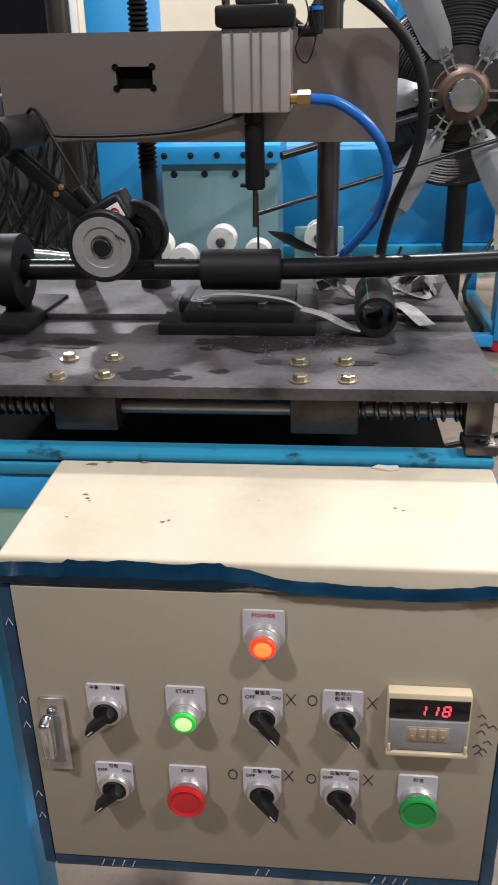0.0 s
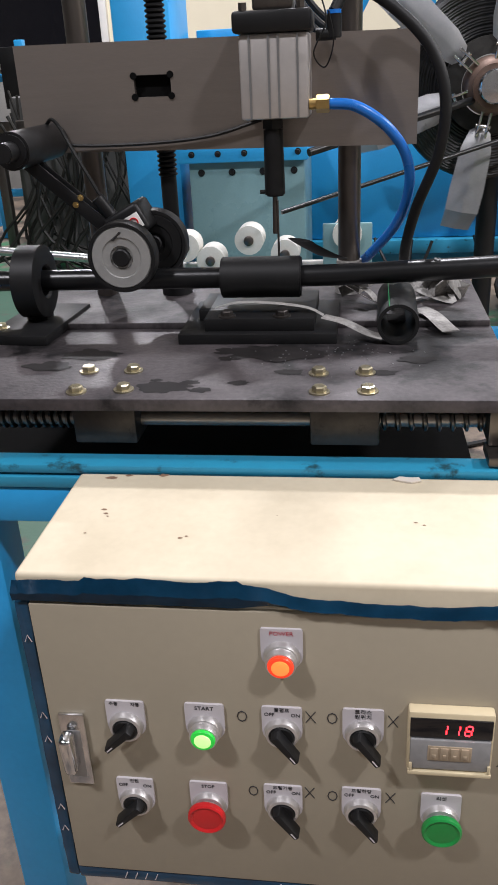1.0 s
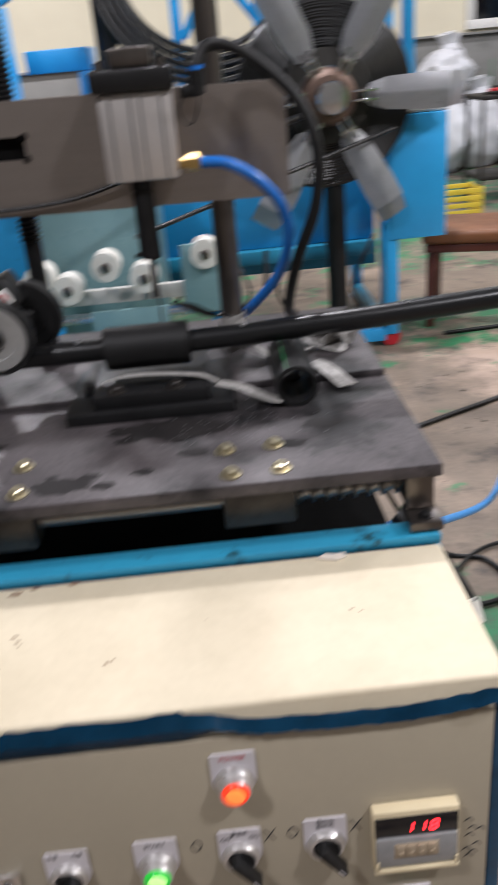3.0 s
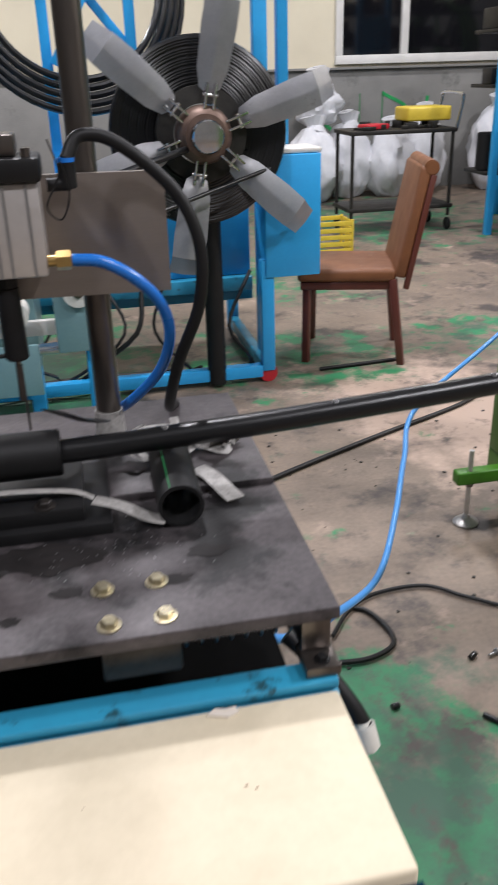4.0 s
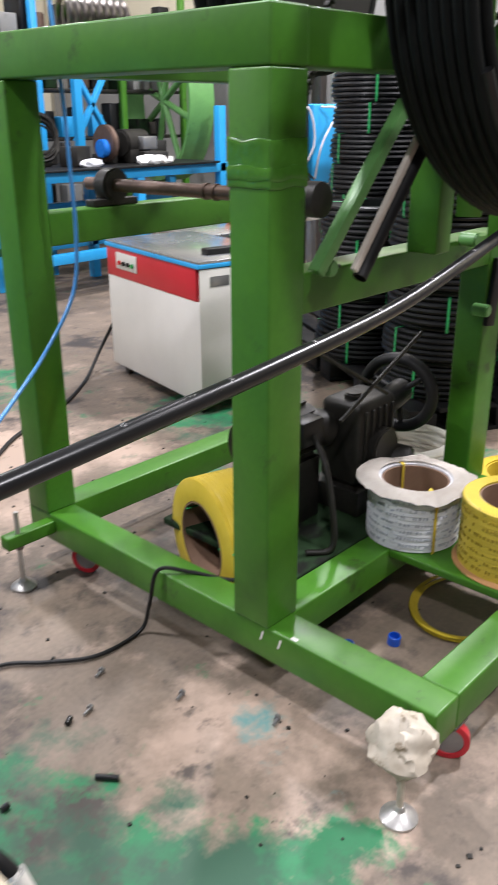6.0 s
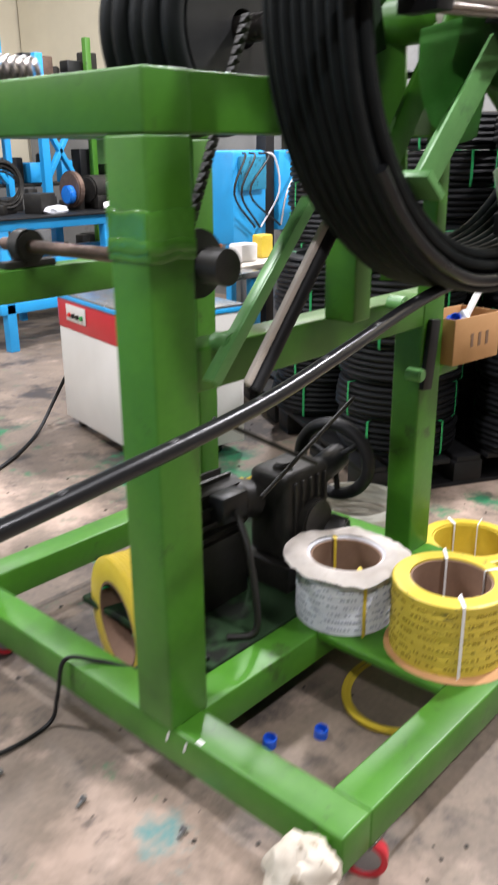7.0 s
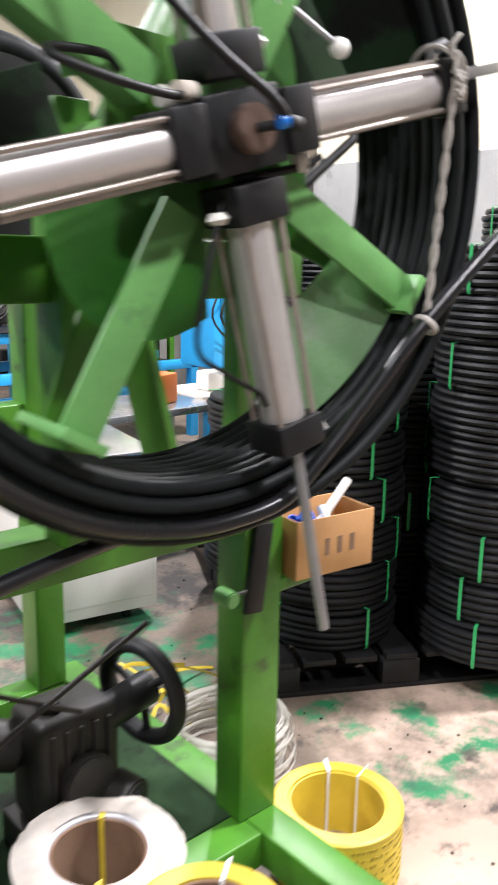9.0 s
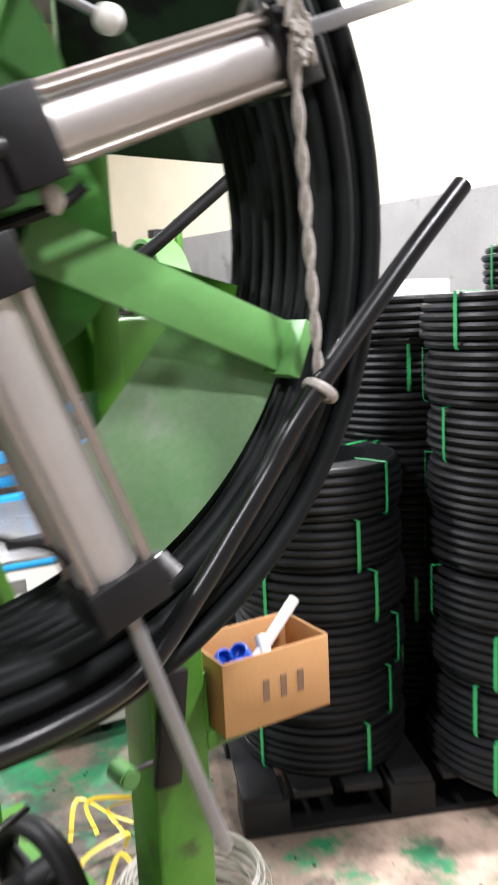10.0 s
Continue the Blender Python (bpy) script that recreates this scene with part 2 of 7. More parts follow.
M_STRAP = mat("printed_white_strapping", (0.70, 0.71, 0.74), (0.62, 0.63, 0.67), rough=0.35, scale=9, dirt=(0.22, 0.25, 0.36), dirt_at=0.60, dscale=30, stretch=(1, 1, 2.2))
M_CARD = mat("corrugated_cardboard", (0.50, 0.27, 0.11), (0.44, 0.23, 0.09), rough=0.75, scale=8, bump=0.15)
M_CORE = mat("cardboard_core", (0.22, 0.13, 0.08), (0.17, 0.10, 0.065), rough=0.8, scale=12)
M_PAPER = mat("kraft_paper_wrap", (0.66, 0.60, 0.52), (0.56, 0.50, 0.43), rough=0.7, scale=7, dirt=(0.75, 0.74, 0.72), dirt_at=0.56, dscale=6)
M_BAG = mat("woven_sack", (0.70, 0.70, 0.72), (0.58, 0.59, 0.62), rough=0.6, scale=4, bump=0.4, bscale=30, dirt=(0.3, 0.4, 0.62), dirt_at=0.66, dscale=3)
M_SEAT = mat("cracked_tan_leather", (0.20, 0.075, 0.028), (0.15, 0.055, 0.02), rough=0.5, scale=10, bump=0.3, dirt=(0.42, 0.30, 0.2), dirt_at=0.66, dscale=14)
M_WOOD = mat("dark_red_wood", (0.12, 0.03, 0.02), (0.085, 0.02, 0.014), rough=0.4, scale=8, stretch=(1, 1, 0.3))
M_CABLE = mat("black_cable", (0.010, 0.010, 0.010), rough=0.5, bump=0, spec=0.35)
M_TAPEW = mat("dirty_white_tape", (0.62, 0.56, 0.46), (0.42, 0.36, 0.28), rough=0.5, scale=14, bump=0.6, bscale=30, dirt=(0.24, 0.19, 0.13), dirt_at=0.55, dscale=22)
M_MESHS = mat("woven_grey_strap", (0.36, 0.35, 0.33), (0.22, 0.21, 0.2), rough=0.6, scale=150, bump=0.5, bscale=300)
M_ROPE = mat("grey_rope", (0.42, 0.39, 0.35), (0.27, 0.25, 0.22), rough=0.8, scale=90, bump=0.6, bscale=200)
M_TIE = mat("green_tie", (0.03, 0.36, 0.11), (0.025, 0.3, 0.09), rough=0.35, scale=20, bump=0)
M_TANK = mat("pale_teal_panel", (0.20, 0.33, 0.35), (0.15, 0.27, 0.29), rough=0.3, scale=2, dirt=(0.32, 0.38, 0.36), dirt_at=0.6, dscale=2)
M_MACH = mat("off_white_enamel", (0.66, 0.64, 0.60), (0.6, 0.58, 0.54), rough=0.4, scale=3)
M_STAIN = mat("stainless_top", (0.55, 0.56, 0.57), (0.45, 0.46, 0.47), rough=0.25, metal=0.85, scale=4)
M_ORANGE = mat("orange_plastic", (0.6, 0.16, 0.03), rough=0.5)
M_BLUEC = mat("blue_plastic_cap", (0.01, 0.10, 0.62), (0.008, 0.08, 0.5), rough=0.3, bump=0)
M_TWHEEL = mat("grey_wheel_face", (0.42, 0.42, 0.41), (0.34, 0.34, 0.33), rough=0.35, metal=0.4, scale=30)
M_LED_R = glow("red_led", (1.0, 0.02, 0.03), 6.0)
M_LAMP_O = glow("lit_orange_lens", (1.0, 0.05, 0.015), 0.7, (0.7, 0.05, 0.02))
M_LAMP_G = glow("lit_green_lens", (0.02, 0.75, 0.06), 0.32, (0.03, 0.5, 0.06))
M_LAMP_GC = glow("lit_green_core", (0.50, 1.0, 0.30), 0.85)
M_LAMP_OC = glow("lit_orange_core", (1.0, 0.24, 0.05), 0.85)


# ---- shapes ----
def BM():
    return bmesh.new()


def thing(name, at=(0, 0, 0), label="", category="", group="", kind=""):
    ob = new(name)
    ob.location = at
    ob.empty_display_size = 0.05
    return tagged(ob, label, category, group, kind)


def finish(ob_name, bm, material, smooth=True):
    me = bpy.data.meshes.new(ob_name)
    bmesh.ops.recalc_face_normals(bm, faces=bm.faces)
    bm.to_mesh(me)
    bm.free()
    for x in (material if isinstance(material, (list, tuple)) else [material]):
        me.materials.append(x)
    if smooth:
        me.shade_smooth()
        me.set_sharp_from_angle(angle=radians(38))
    return me


def part(name, bm, material, parent, label=""):
    """One mesh under a thing or a part; the bmesh is in world space, or in the thing's space while it stands at the origin."""
    top = parent
    while top.parent:
        top = top.parent
    bmesh.ops.translate(bm, verts=bm.verts, vec=-top.location)
    ob = new(name, finish(name, bm, material))
    ob.parent = parent
    return tagged(ob, label)


def solid(name, bm, material, label="", category="", group="", kind="", at=None):
    """A thing that is one mesh."""
    if at is not None:
        bmesh.ops.translate(bm, verts=bm.verts, vec=-Vector(at))
    ob = new(name, finish(name, bm, material))
    if at is not None:
        ob.location = at
    return tagged(ob, label, category, group, kind)


def box(bm, lo, hi, bevel=0.0, turn=None, seg=2):
    lo, hi = Vector(lo), Vector(hi)
    m = Matrix.Translation((lo + hi) / 2) @ (turn or Matrix.Identity(4)) @ Matrix.Diagonal((*(hi - lo), 1))
    vs = bmesh.ops.create_cube(bm, size=1, matrix=m)["verts"]
    if bevel:
        es = list({e for v in vs for e in v.link_edges})
        bmesh.ops.bevel(bm, geom=es, offset=bevel, segments=seg, affect="EDGES", profile=0.5)
    return bm


def axis_matrix(p0, p1):
    p0, p1 = Vector(p0), Vector(p1)
    d = p1 - p0
    return Matrix.Translation((p0 + p1) / 2) @ d.to_track_quat("Z", "Y").to_matrix().to_4x4(), d.length


def rod(bm, p0, p1, r, r2=None, seg=20, bevel=0.0):
    m, h = axis_matrix(p0, p1)
    vs = bmesh.ops.create_cone(bm, cap_ends=True, segments=seg, radius1=r, radius2=r if r2 is None else r2, depth=h, matrix=m)["verts"]
    if bevel:
        es = [e for e in {e for v in vs for e in v.link_edges} if any(len(f.verts) > 4 for f in e.link_faces)]
        bmesh.ops.bevel(bm, geom=es, offset=bevel, segments=2, affect="EDGES")
    return bm


def lathe(bm, profile, m, seg=40, closed=False):
    """Profile of (radius, height) turned round the z axis of m."""
    rings = []
    for r, h in profile:
        rings.append([bm.verts.new(m @ Vector((r * math.cos(2 * math.pi * i / seg), r * math.sin(2 * math.pi * i / seg), h))) for i in range(seg)])
    pairs = list(zip(rings, rings[1:])) + ([(rings[-1], rings[0])] if closed else [])
    for a, b in pairs:
        for i in range(seg):
            bm.faces.new((a[i], a[(i + 1) % seg], b[(i + 1) % seg], b[i]))
    if not closed:
        for ring in (rings[0], rings[-1]):
            bm.faces.new(ring)
    return bm


def facing(at, direction):
    """A matrix whose z axis points along direction."""
    return Matrix.Translation(at) @ Vector(direction).to_track_quat("Z", "Y").to_matrix().to_4x4()


def glide(points, n=8):
    """A smooth line through the points."""
    p = [Vector(q) for q in points]
    p = [2 * p[0] - p[1]] + p + [2 * p[-1] - p[-2]]
    out = []
    for i in range(1, len(p) - 2):
        for k in range(n):
            t = k / n
            a, b, c, d = p[i - 1], p[i], p[i + 1], p[i + 2]
            out.append(0.5 * (2 * b + (c - a) * t + (2 * a - 5 * b + 4 * c - d) * t * t + (3 * b - a - 3 * c + d) * t ** 3))
    return out + [p[-2]]


def sweep(bm, points, r, seg=10, n=8, flat=None, smooth=True):
    """A tube (or, with flat = (half width, half thickness), a ribbon) along a smooth line."""
    pts = glide(points, n) if smooth else [Vector(q) for q in points]
    up = Vector((0, 0, 1))
    rings = []
    for i, q in enumerate(pts):
        d = (pts[min(i + 1, len(pts) - 1)] - pts[max(i - 1, 0)]).normalized()
        if i == 0:
            side = d.cross(up)
            side = side.normalized() if side.length > 1e-3 else Vector((1, 0, 0))
        side = (side - d * side.dot(d)).normalized()
        nor = side.cross(d)
        a, b = flat or (r, r)
        rings.append([bm.verts.new(q + side * (a * math.cos(2 * math.pi * k / seg)) + nor * (b * math.sin(2 * math.pi * k / seg))) for k in range(seg)])
    for a, b in zip(rings, rings[1:]):
        for k in range(seg):
            bm.faces.new((a[k], a[(k + 1) % seg], b[(k + 1) % seg], b[k]))
    bm.faces.new(rings[0])
    bm.faces.new(rings[-1])
    return bm


def hexbolt(name, at, direction, r, parent=None, material=None, label="", group=""):
    bm = BM()
    m = facing(at, direction)
    lathe(bm, [(r * 1.45, 0), (r * 1.45, r * 0.22), (r * 1.2, r * 0.24)], m, 20)
    lathe(bm, [(r, r * 0.22), (r, r * 0.85), (r * 0.86, r * 1.0)], m, 6)
    if parent:
        return part(name, bm, material or M_ZINC, parent, label)
    return solid(name, bm, material or M_ZINC, label, "bolt", group, at=at)


def lettering(name, text, size, m, material, parent, label=""):
    """Printed characters as thin flat relief."""
    cu = bpy.data.curves.new(name, "FONT")
    cu.body, cu.size, cu.extrude, cu.align_x, cu.align_y = text, size, 0.00015, "CENTER", "CENTER"
    cu.resolution_u = 2
    tmp = new("lettering_source", cu)
    bpy.context.view_layer.update()
    me = bpy.data.meshes.new_from_object(tmp.evaluated_get(bpy.context.evaluated_depsgraph_get()))
    bpy.data.objects.remove(tmp)
    bpy.data.curves.remove(cu)
    top = parent
    while top.parent:
        top = top.parent
    me.transform(Matrix.Translation(-top.location) @ m)
    me.materials.clear()
    me.materials.append(material)
    ob = new(name, me)
    ob.parent = parent
    return tagged(ob, label)


M_TAPEG = mat("clear_tape_over_green", (0.075, 0.235, 0.03), (0.05, 0.16, 0.018), rough=0.14, scale=12, bump=0.5, bscale=60)
M_BLKS = mat("oily_bearing_steel", (0.07, 0.062, 0.056), (0.035, 0.03, 0.028), rough=0.4, metal=0.6, scale=20, dirt=(0.012, 0.011, 0.010), dirt_at=0.58, dscale=25)
M_RODS = mat("dulled_tie_rod", (0.42, 0.37, 0.33), (0.3, 0.26, 0.23), rough=0.35, metal=0.7, scale=20)
# Near-black, hardly any gloss: the shade of recesses is put into the colour.
M_TRAY = mat("matt_shade_black", (0.006, 0.006, 0.006), (0.004, 0.004, 0.004), rough=0.9, scale=9, spec=0.08)


# ---- hall ----
bm = BM()
box(bm, (-9, -6, -0.2), (9, 10.2, 0))
solid("floor", bm, M_FLOOR, "worn concrete factory floor with flaking green paint", kind="structure")
bm = BM()
box(bm, (-9, -6, 5.2), (9, 10.4, 5.3))
solid("ceiling", bm, M_CEIL, "pale sheet ceiling", kind="structure")
WINDOWS = ((3.28, 5.36, 1.5, 3.0), (-5.2, -2.84, 1.5, 3.0))
bm = BM()
xs = [-9, -5.2, -2.84, 3.28, 5.36, 9]
for i, (x0, x1) in enumerate(zip(xs, xs[1:])):
    if i in (1, 3):
        box(bm, (x0, 10.2, 1.36), (x1, 10.35, 1.5))
        box(bm, (x0, 10.2, 3.0), (x1, 10.35, 5.2))
    else:
        box(bm, (x0, 10.2, 1.36), (x1, 10.35, 5.2))
wall_north = solid("wall_north", bm, M_WALL, "cream painted sheet wall above a grey dado", kind="structure")
bm = BM()
box(bm, (-9, 10.16, 0), (9, 10.35, 1.36), 0.004)
dado = solid("dado", bm, M_DADO, "grey rendered dado with green scrawls", kind="structure")
bm = BM()
box(bm, (-9, 10.1, 1.36), (9, 10.2, 1.385), 0.003)
solid("trim", bm, M_DADO, "grey ledge on top of the dado", kind="structure")
for k, (x0, x1, z0, z1) in enumerate(WINDOWS):
    w = thing(f"window_{k + 1}", (x0, 10.2, z0), "white framed sliding window, black night outside", kind="structure")
    bm = BM()
    t = 0.085
    box(bm, (x0 - t, 10.14, z0 - t), (x1 + t, 10.24, z0 + 0.01), 0.006)
    box(bm, (x0 - t, 10.14, z1), (x1 + t, 10.24, z1 + t), 0.006)
    box(bm, (x0 - t, 10.142, z0 + 0.01), (x0, 10.238, z1), 0.006)
    box(bm, (x1, 10.142, z0 + 0.01), (x1 + t, 10.238, z1), 0.006)
    mid = x0 + (x1 - x0) * 0.36
    box(bm, (mid - 0.045, 10.15, z0 + 0.01), (mid + 0.045, 10.23, z1), 0.006)
    part("window_frame", bm, M_WHITE, w)
    for a, b in ((x0, mid - 0.045), (mid + 0.045, x1)):
        bm = BM()
        box(bm, (a, 10.20, z0 + 0.012), (b, 10.206, z1 - 0.002))
        part("pane", bm, M_NIGHT, w)
for name, lo, hi in (("wall_south", (-9, -6.15, 0), (9, -6, 5.2)), ("wall_west", (-9.15, -6, 0), (-9, 10.35, 5.2)), ("wall_east", (6.9, -6, 2.40), (7.05, 10.16, 5.2))):
    bm = BM()
    box(bm, lo, hi)
    solid(name, bm, M_WALL if name == "wall_east" else M_DADO, "cream painted sheet wall" if name == "wall_east" else "grey rendered wall", kind="structure")
bm = BM()
box(bm, (6.87, -6, 0), (7.06, 10.1, 2.40))
solid("dado", bm, M_DADO, "grey rendered dado", kind="structure")
bm = BM()
box(bm, (6.78, 5.6, 0), (6.9, 5.72, 5.2), 0.004)
solid("column", bm, M_IRON, "slim dark steel column before the cream wall", "column", kind="structure")
# green scrawl on the dado
bm = BM()
for pts in (((3.05, 1.05), (3.05, 0.6)), ((3.05, 1.03), (3.26, 0.95), (3.08, 0.8), (3.3, 0.62)), ((3.5, 1.1), (3.5, 0.62)), ((3.78, 1.12), (3.78, 0.62)), ((3.78, 1.1), (4.1, 0.9), (3.8, 0.64)), ((4.35, 1.05), (4.33, 0.85))):
    sweep(bm, [(x, 10.156, z) for x, z in pts], 0.02, seg=6, flat=(0.002, 0.022))
part("scrawl", bm, M_TIE, dado, "green sprayed strokes")


# ---- cutting machine: frame and table ----
frame_ob = thing("machine_frame", (0, 0.95, 0), "sky blue welded machine frame under a steel table", "machine frame")
bm = BM()
box(bm, (-1.5, 0.77, 0.905), (0.243, 0.80, 0.918), 0.002)
box(bm, (-1.5, 0.772, 0.9205), (0.243, 0.802, 0.931), 0.003)
box(bm, (-1.5, 0.782, 0.917), (0.242, 0.80, 0.922))
part("rail", bm, M_TEAL, frame_ob, "teal painted double edged rail")
bm = BM()
box(bm, (-1.5, 0.773, 0.862), (0.240, 0.83, 0.904), 0.003)
part("beam", bm, M_BLUE, frame_ob)
for x0, x1 in ((-0.368, -0.303), (0.15, 0.23)):
    for y0 in (0.79, 1.36):
        bm = BM()
        box(bm, (x0, y0, 0.03), (x1, y0 + 0.06, 0.867), 0.004)
        part("leg", bm, M_BLUE, frame_ob)
bm = BM()
box(bm, (-0.40, 1.36, 0.80), (0.235, 1.42, 0.93), 0.003)
part("beam", bm, M_BLUE, frame_ob)
bm = BM()
box(bm, (-0.12, 0.775, 0.44), (0.149, 0.80, 0.52), 0.004)
part("beam", bm, M_BLUE, frame_ob)
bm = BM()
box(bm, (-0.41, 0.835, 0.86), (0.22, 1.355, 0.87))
# Blackened so that the gap under the table reads as deep shade.
part("tray", bm, M_TRAY, frame_ob, "tray under the table, the gap's shade put into its black")
for x0, x1 in ((-0.202, -0.135), (0.043, 0.112)):
    bm = BM()
    box(bm, (x0, 0.805, 0.940), (x1, 0.87, 0.984), 0.003)
    part("bearing_block", bm, M_BLKS, frame_ob)
bm = BM()
rod(bm, (-0.40, 0.832, 0.958), (0.225, 0.832, 0.958), 0.0075)
part("guide_shaft", bm, M_RODS, frame_ob, "bright ground steel guide shaft")
for x0, x1 in ((0.113, 0.222), (-0.39, -0.203)):
    bm = BM()
    pitch = 0.0135 if x0 > 0 else 0.009
    k = int((x1 - x0) / pitch)
    for i in range(k):
        x = x0 + 0.004 + i * pitch
        lathe(bm, [(0.0078, -0.003), (0.0118, -0.0012), (0.0118, 0.0012), (0.0078, 0.003)], facing((x, 0.832, 0.958), (1, 0, 0.12)), 16)
    part("spring_coil", bm, M_IRON, frame_ob, "coiled spring on the shaft")["kind"] = "stuff"
bm = BM()
box(bm, (0.216, 0.80, 0.944), (0.243, 0.86, 0.985), 0.002)
box(bm, (0.214, 0.776, 0.9325), (0.246, 0.815, 0.943), 0.002)
part("end_bracket", bm, M_IRON, frame_ob)
hexbolt("cap_screw", (0.231, 0.787, 0.943), (0, 0, 1), 0.005, frame_ob, M_BLKP)

table = thing("steel_table", (0, 1.0, 0.985), "dark oil-stained steel table plate on the blue frame", "machine table")
bm = BM()
box(bm, (-0.354, 0.785, 0.985), (0.246, 1.29, 0.998), 0.0012)
part("table_plate", bm, M_STEEL, table)
bm = BM()
box(bm, (-0.352, 1.018, 0.998), (0.244, 1.285, 1.006), 0.0012)
part("raised_strip", bm, M_STEEL, table)
for x, y in ((0.053, 0.805), (0.100, 0.807), (0.050, 0.857), (0.098, 0.859), (-0.193, 0.804), (-0.145, 0.810), (-0.198, 0.864), (-0.149, 0.866)):
    hexbolt("bolt", (x, y, 0.998), (random.uniform(-0.02, 0.02), random.uniform(-0.02, 0.02), 1), 0.0072, table, M_ZINC)
rng = random.Random(8)
for step, (x, y, r) in enumerate(((-0.104, 0.818, 0.026), (-0.066, 0.810, 0.012), (-0.080, 0.832, 0.009), (-0.118, 0.838, 0.006), (-0.048, 0.931, 0.022), (-0.012, 0.925, 0.040), (0.03, 0.918, 0.024), (-0.05, 0.905, 0.012), (0.115, 0.86, 0.014), (-0.03, 0.83, 0.010), (0.02, 0.862, 0.014), (0.15, 0.90, 0.018), (-0.21, 0.92, 0.030), (-0.25, 0.88, 0.024), (0.005, 0.905, 0.018))):
    bm = BM()
    n = 40
    ring = []
    for i in range(n):
        a = i * 2 * math.pi / n
        q = r * (1 + 0.45 * noise.noise((2 * math.cos(a) + x * 90, 2 * math.sin(a), y * 50)) + 0.18 * noise.noise((6 * math.cos(a), 6 * math.sin(a), x * 70)))
        ring.append(bm.verts.new((x + 1.1 * q * math.cos(a), y + 0.6 * q * math.sin(a), 0.9982 + 0.00004 * step)))
    bm.faces.new(ring)
    part("oil_stain", bm, M_OIL, table, "black oil stain")
bm = BM()
rng = random.Random(4)
for _ in range(90):
    x, y = rng.gauss(0.055, 0.05), rng.gauss(0.925, 0.03)
    if y > 1.01 or y < 0.8 or (-0.115 < x < 0.064 and y > 0.955):
        continue
    s = rng.uniform(0.0002, 0.0006)
    box(bm, (x - s, y - s * 2.2, 0.9986), (x + s, y + s, 0.9986 + s), 0, Matrix.Rotation(rng.uniform(0, 3), 4, "Z"))
solid("metal_chips", bm, M_GREY, "bright drilling chips scattered on the table", "chips", kind="stuff")

# ---- control cabinet ----
X0, X1, YF, YB, Z0, Z1 = -0.187, 0.240, 0.588, 0.768, 0.572, 0.925
cab = thing("control_cabinet", (0.026, 0.68, 0.572), "ivory enamel control cabinet with blue film still on its edges", "control cabinet")
bm = BM()
box(bm, (X0, YF, Z0), (X1, YB, Z1), 0.004, seg=3)
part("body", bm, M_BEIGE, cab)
bm = BM()
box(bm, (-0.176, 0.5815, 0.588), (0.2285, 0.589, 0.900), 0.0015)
door = part("door", bm, M_DOOR, cab, "enamel door, its shade put into the darker tone")
rng = random.Random(2)
bm = BM()
n = 90
top, bot, mid = [], [], []
for i in range(n + 1):
    x = X0 - 0.0015 + (X1 - X0 + 0.003) * i / n
    w = noise.noise((x * 30, 1.3, 0)) * 0.0022 + noise.noise((x * 90, 5.3, 0)) * 0.0011
    sag = 0.004 * math.sin(max(0, (x - 0.02) / 0.22) * math.pi) if x > 0.02 else 0
    loose = min(1, max(0, (x - 0.0) / 0.05))
    zt = 0.9200 + 1.3 * w + (0.004 if -0.13 < x < 0.0 else 0) - 2.2 * sag - 0.0035 * loose
    zb = (0.9035 + noise.noise((x * 50, 9, 0)) * 0.0012) * (1 - loose) + (zt - 0.0085) * loose
    bulge = (0.0022 + 0.003 * abs(noise.noise((x * 55, 3, 0)))) * (1 - loose) + 0.0065 * loose + 0.0015 * noise.noise((x * 160, 7, 0))
    top.append(bm.verts.new((x, 0.5862, zt)))
    mid.append(bm.verts.new((x, 0.5815 - bulge, (zt + zb) / 2)))
    bot.append(bm.verts.new((x, 0.5808, zb)))
for a, b in ((top, mid), (mid, bot)):
    for i in range(n):
        bm.faces.new((a[i], a[i + 1], b[i + 1], b[i]))
bmesh.ops.solidify(bm, geom=bm.faces, thickness=0.0008)
part("film_strip", bm, M_TAPE, cab, "loose wavy dark blue film strip")
for lo, hi in (((X0 - 0.002, 0.584, Z0), (-0.1772, 0.5925, 0.90)), ((0.2295, 0.584, Z0), (X1 + 0.002, 0.5925, 0.898)), ((-0.177, 0.5835, Z0 - 0.001), (0.2293, 0.5905, 0.5868))):
    bm = BM()
    box(bm, lo, hi, 0.002)
    bmesh.ops.subdivide_edges(bm, edges=[e for e in bm.edges if e.calc_length() > 0.1], cuts=24)
    for v in bm.verts:
        v.co.x += noise.noise(v.co * 60) * 0.0012
        v.co.y += noise.noise(v.co * 45 + Vector((3, 1, 2))) * 0.0009
    part("film_strip", bm, M_TAPE, cab, "creased dark blue film strip")
# pale print strokes on the film
bm = BM()
rng = random.Random(6)
for k in range(9):
    z = 0.86 - k * 0.028
    if k in (1, 2, 5, 6):
        continue
    sweep(bm, [(-0.185, 0.5825, z), (-0.182, 0.5823, z + 0.007), (-0.179, 0.5825, z)], 0.0005, seg=6, n=3, smooth=False)
for x in (-0.13, -0.12, -0.11, -0.10, 0.02, 0.03, 0.13, 0.14, 0.15, 0.16):
    sweep(bm, [(x, 0.5825, 0.576), (x + 0.003, 0.5822, 0.584)], 0.0005, seg=6, n=2, smooth=False)
part("film_print", bm, M_LABEL, cab, "pale print strokes on the film")["kind"] = "stuff"

FACE = 0.5815


def on_door(x, z, out=0.0):
    """Text standing on the door at x, z."""
    return Matrix.Translation((x, FACE - out, z)) @ Matrix.Rotation(radians(90), 4, "X")


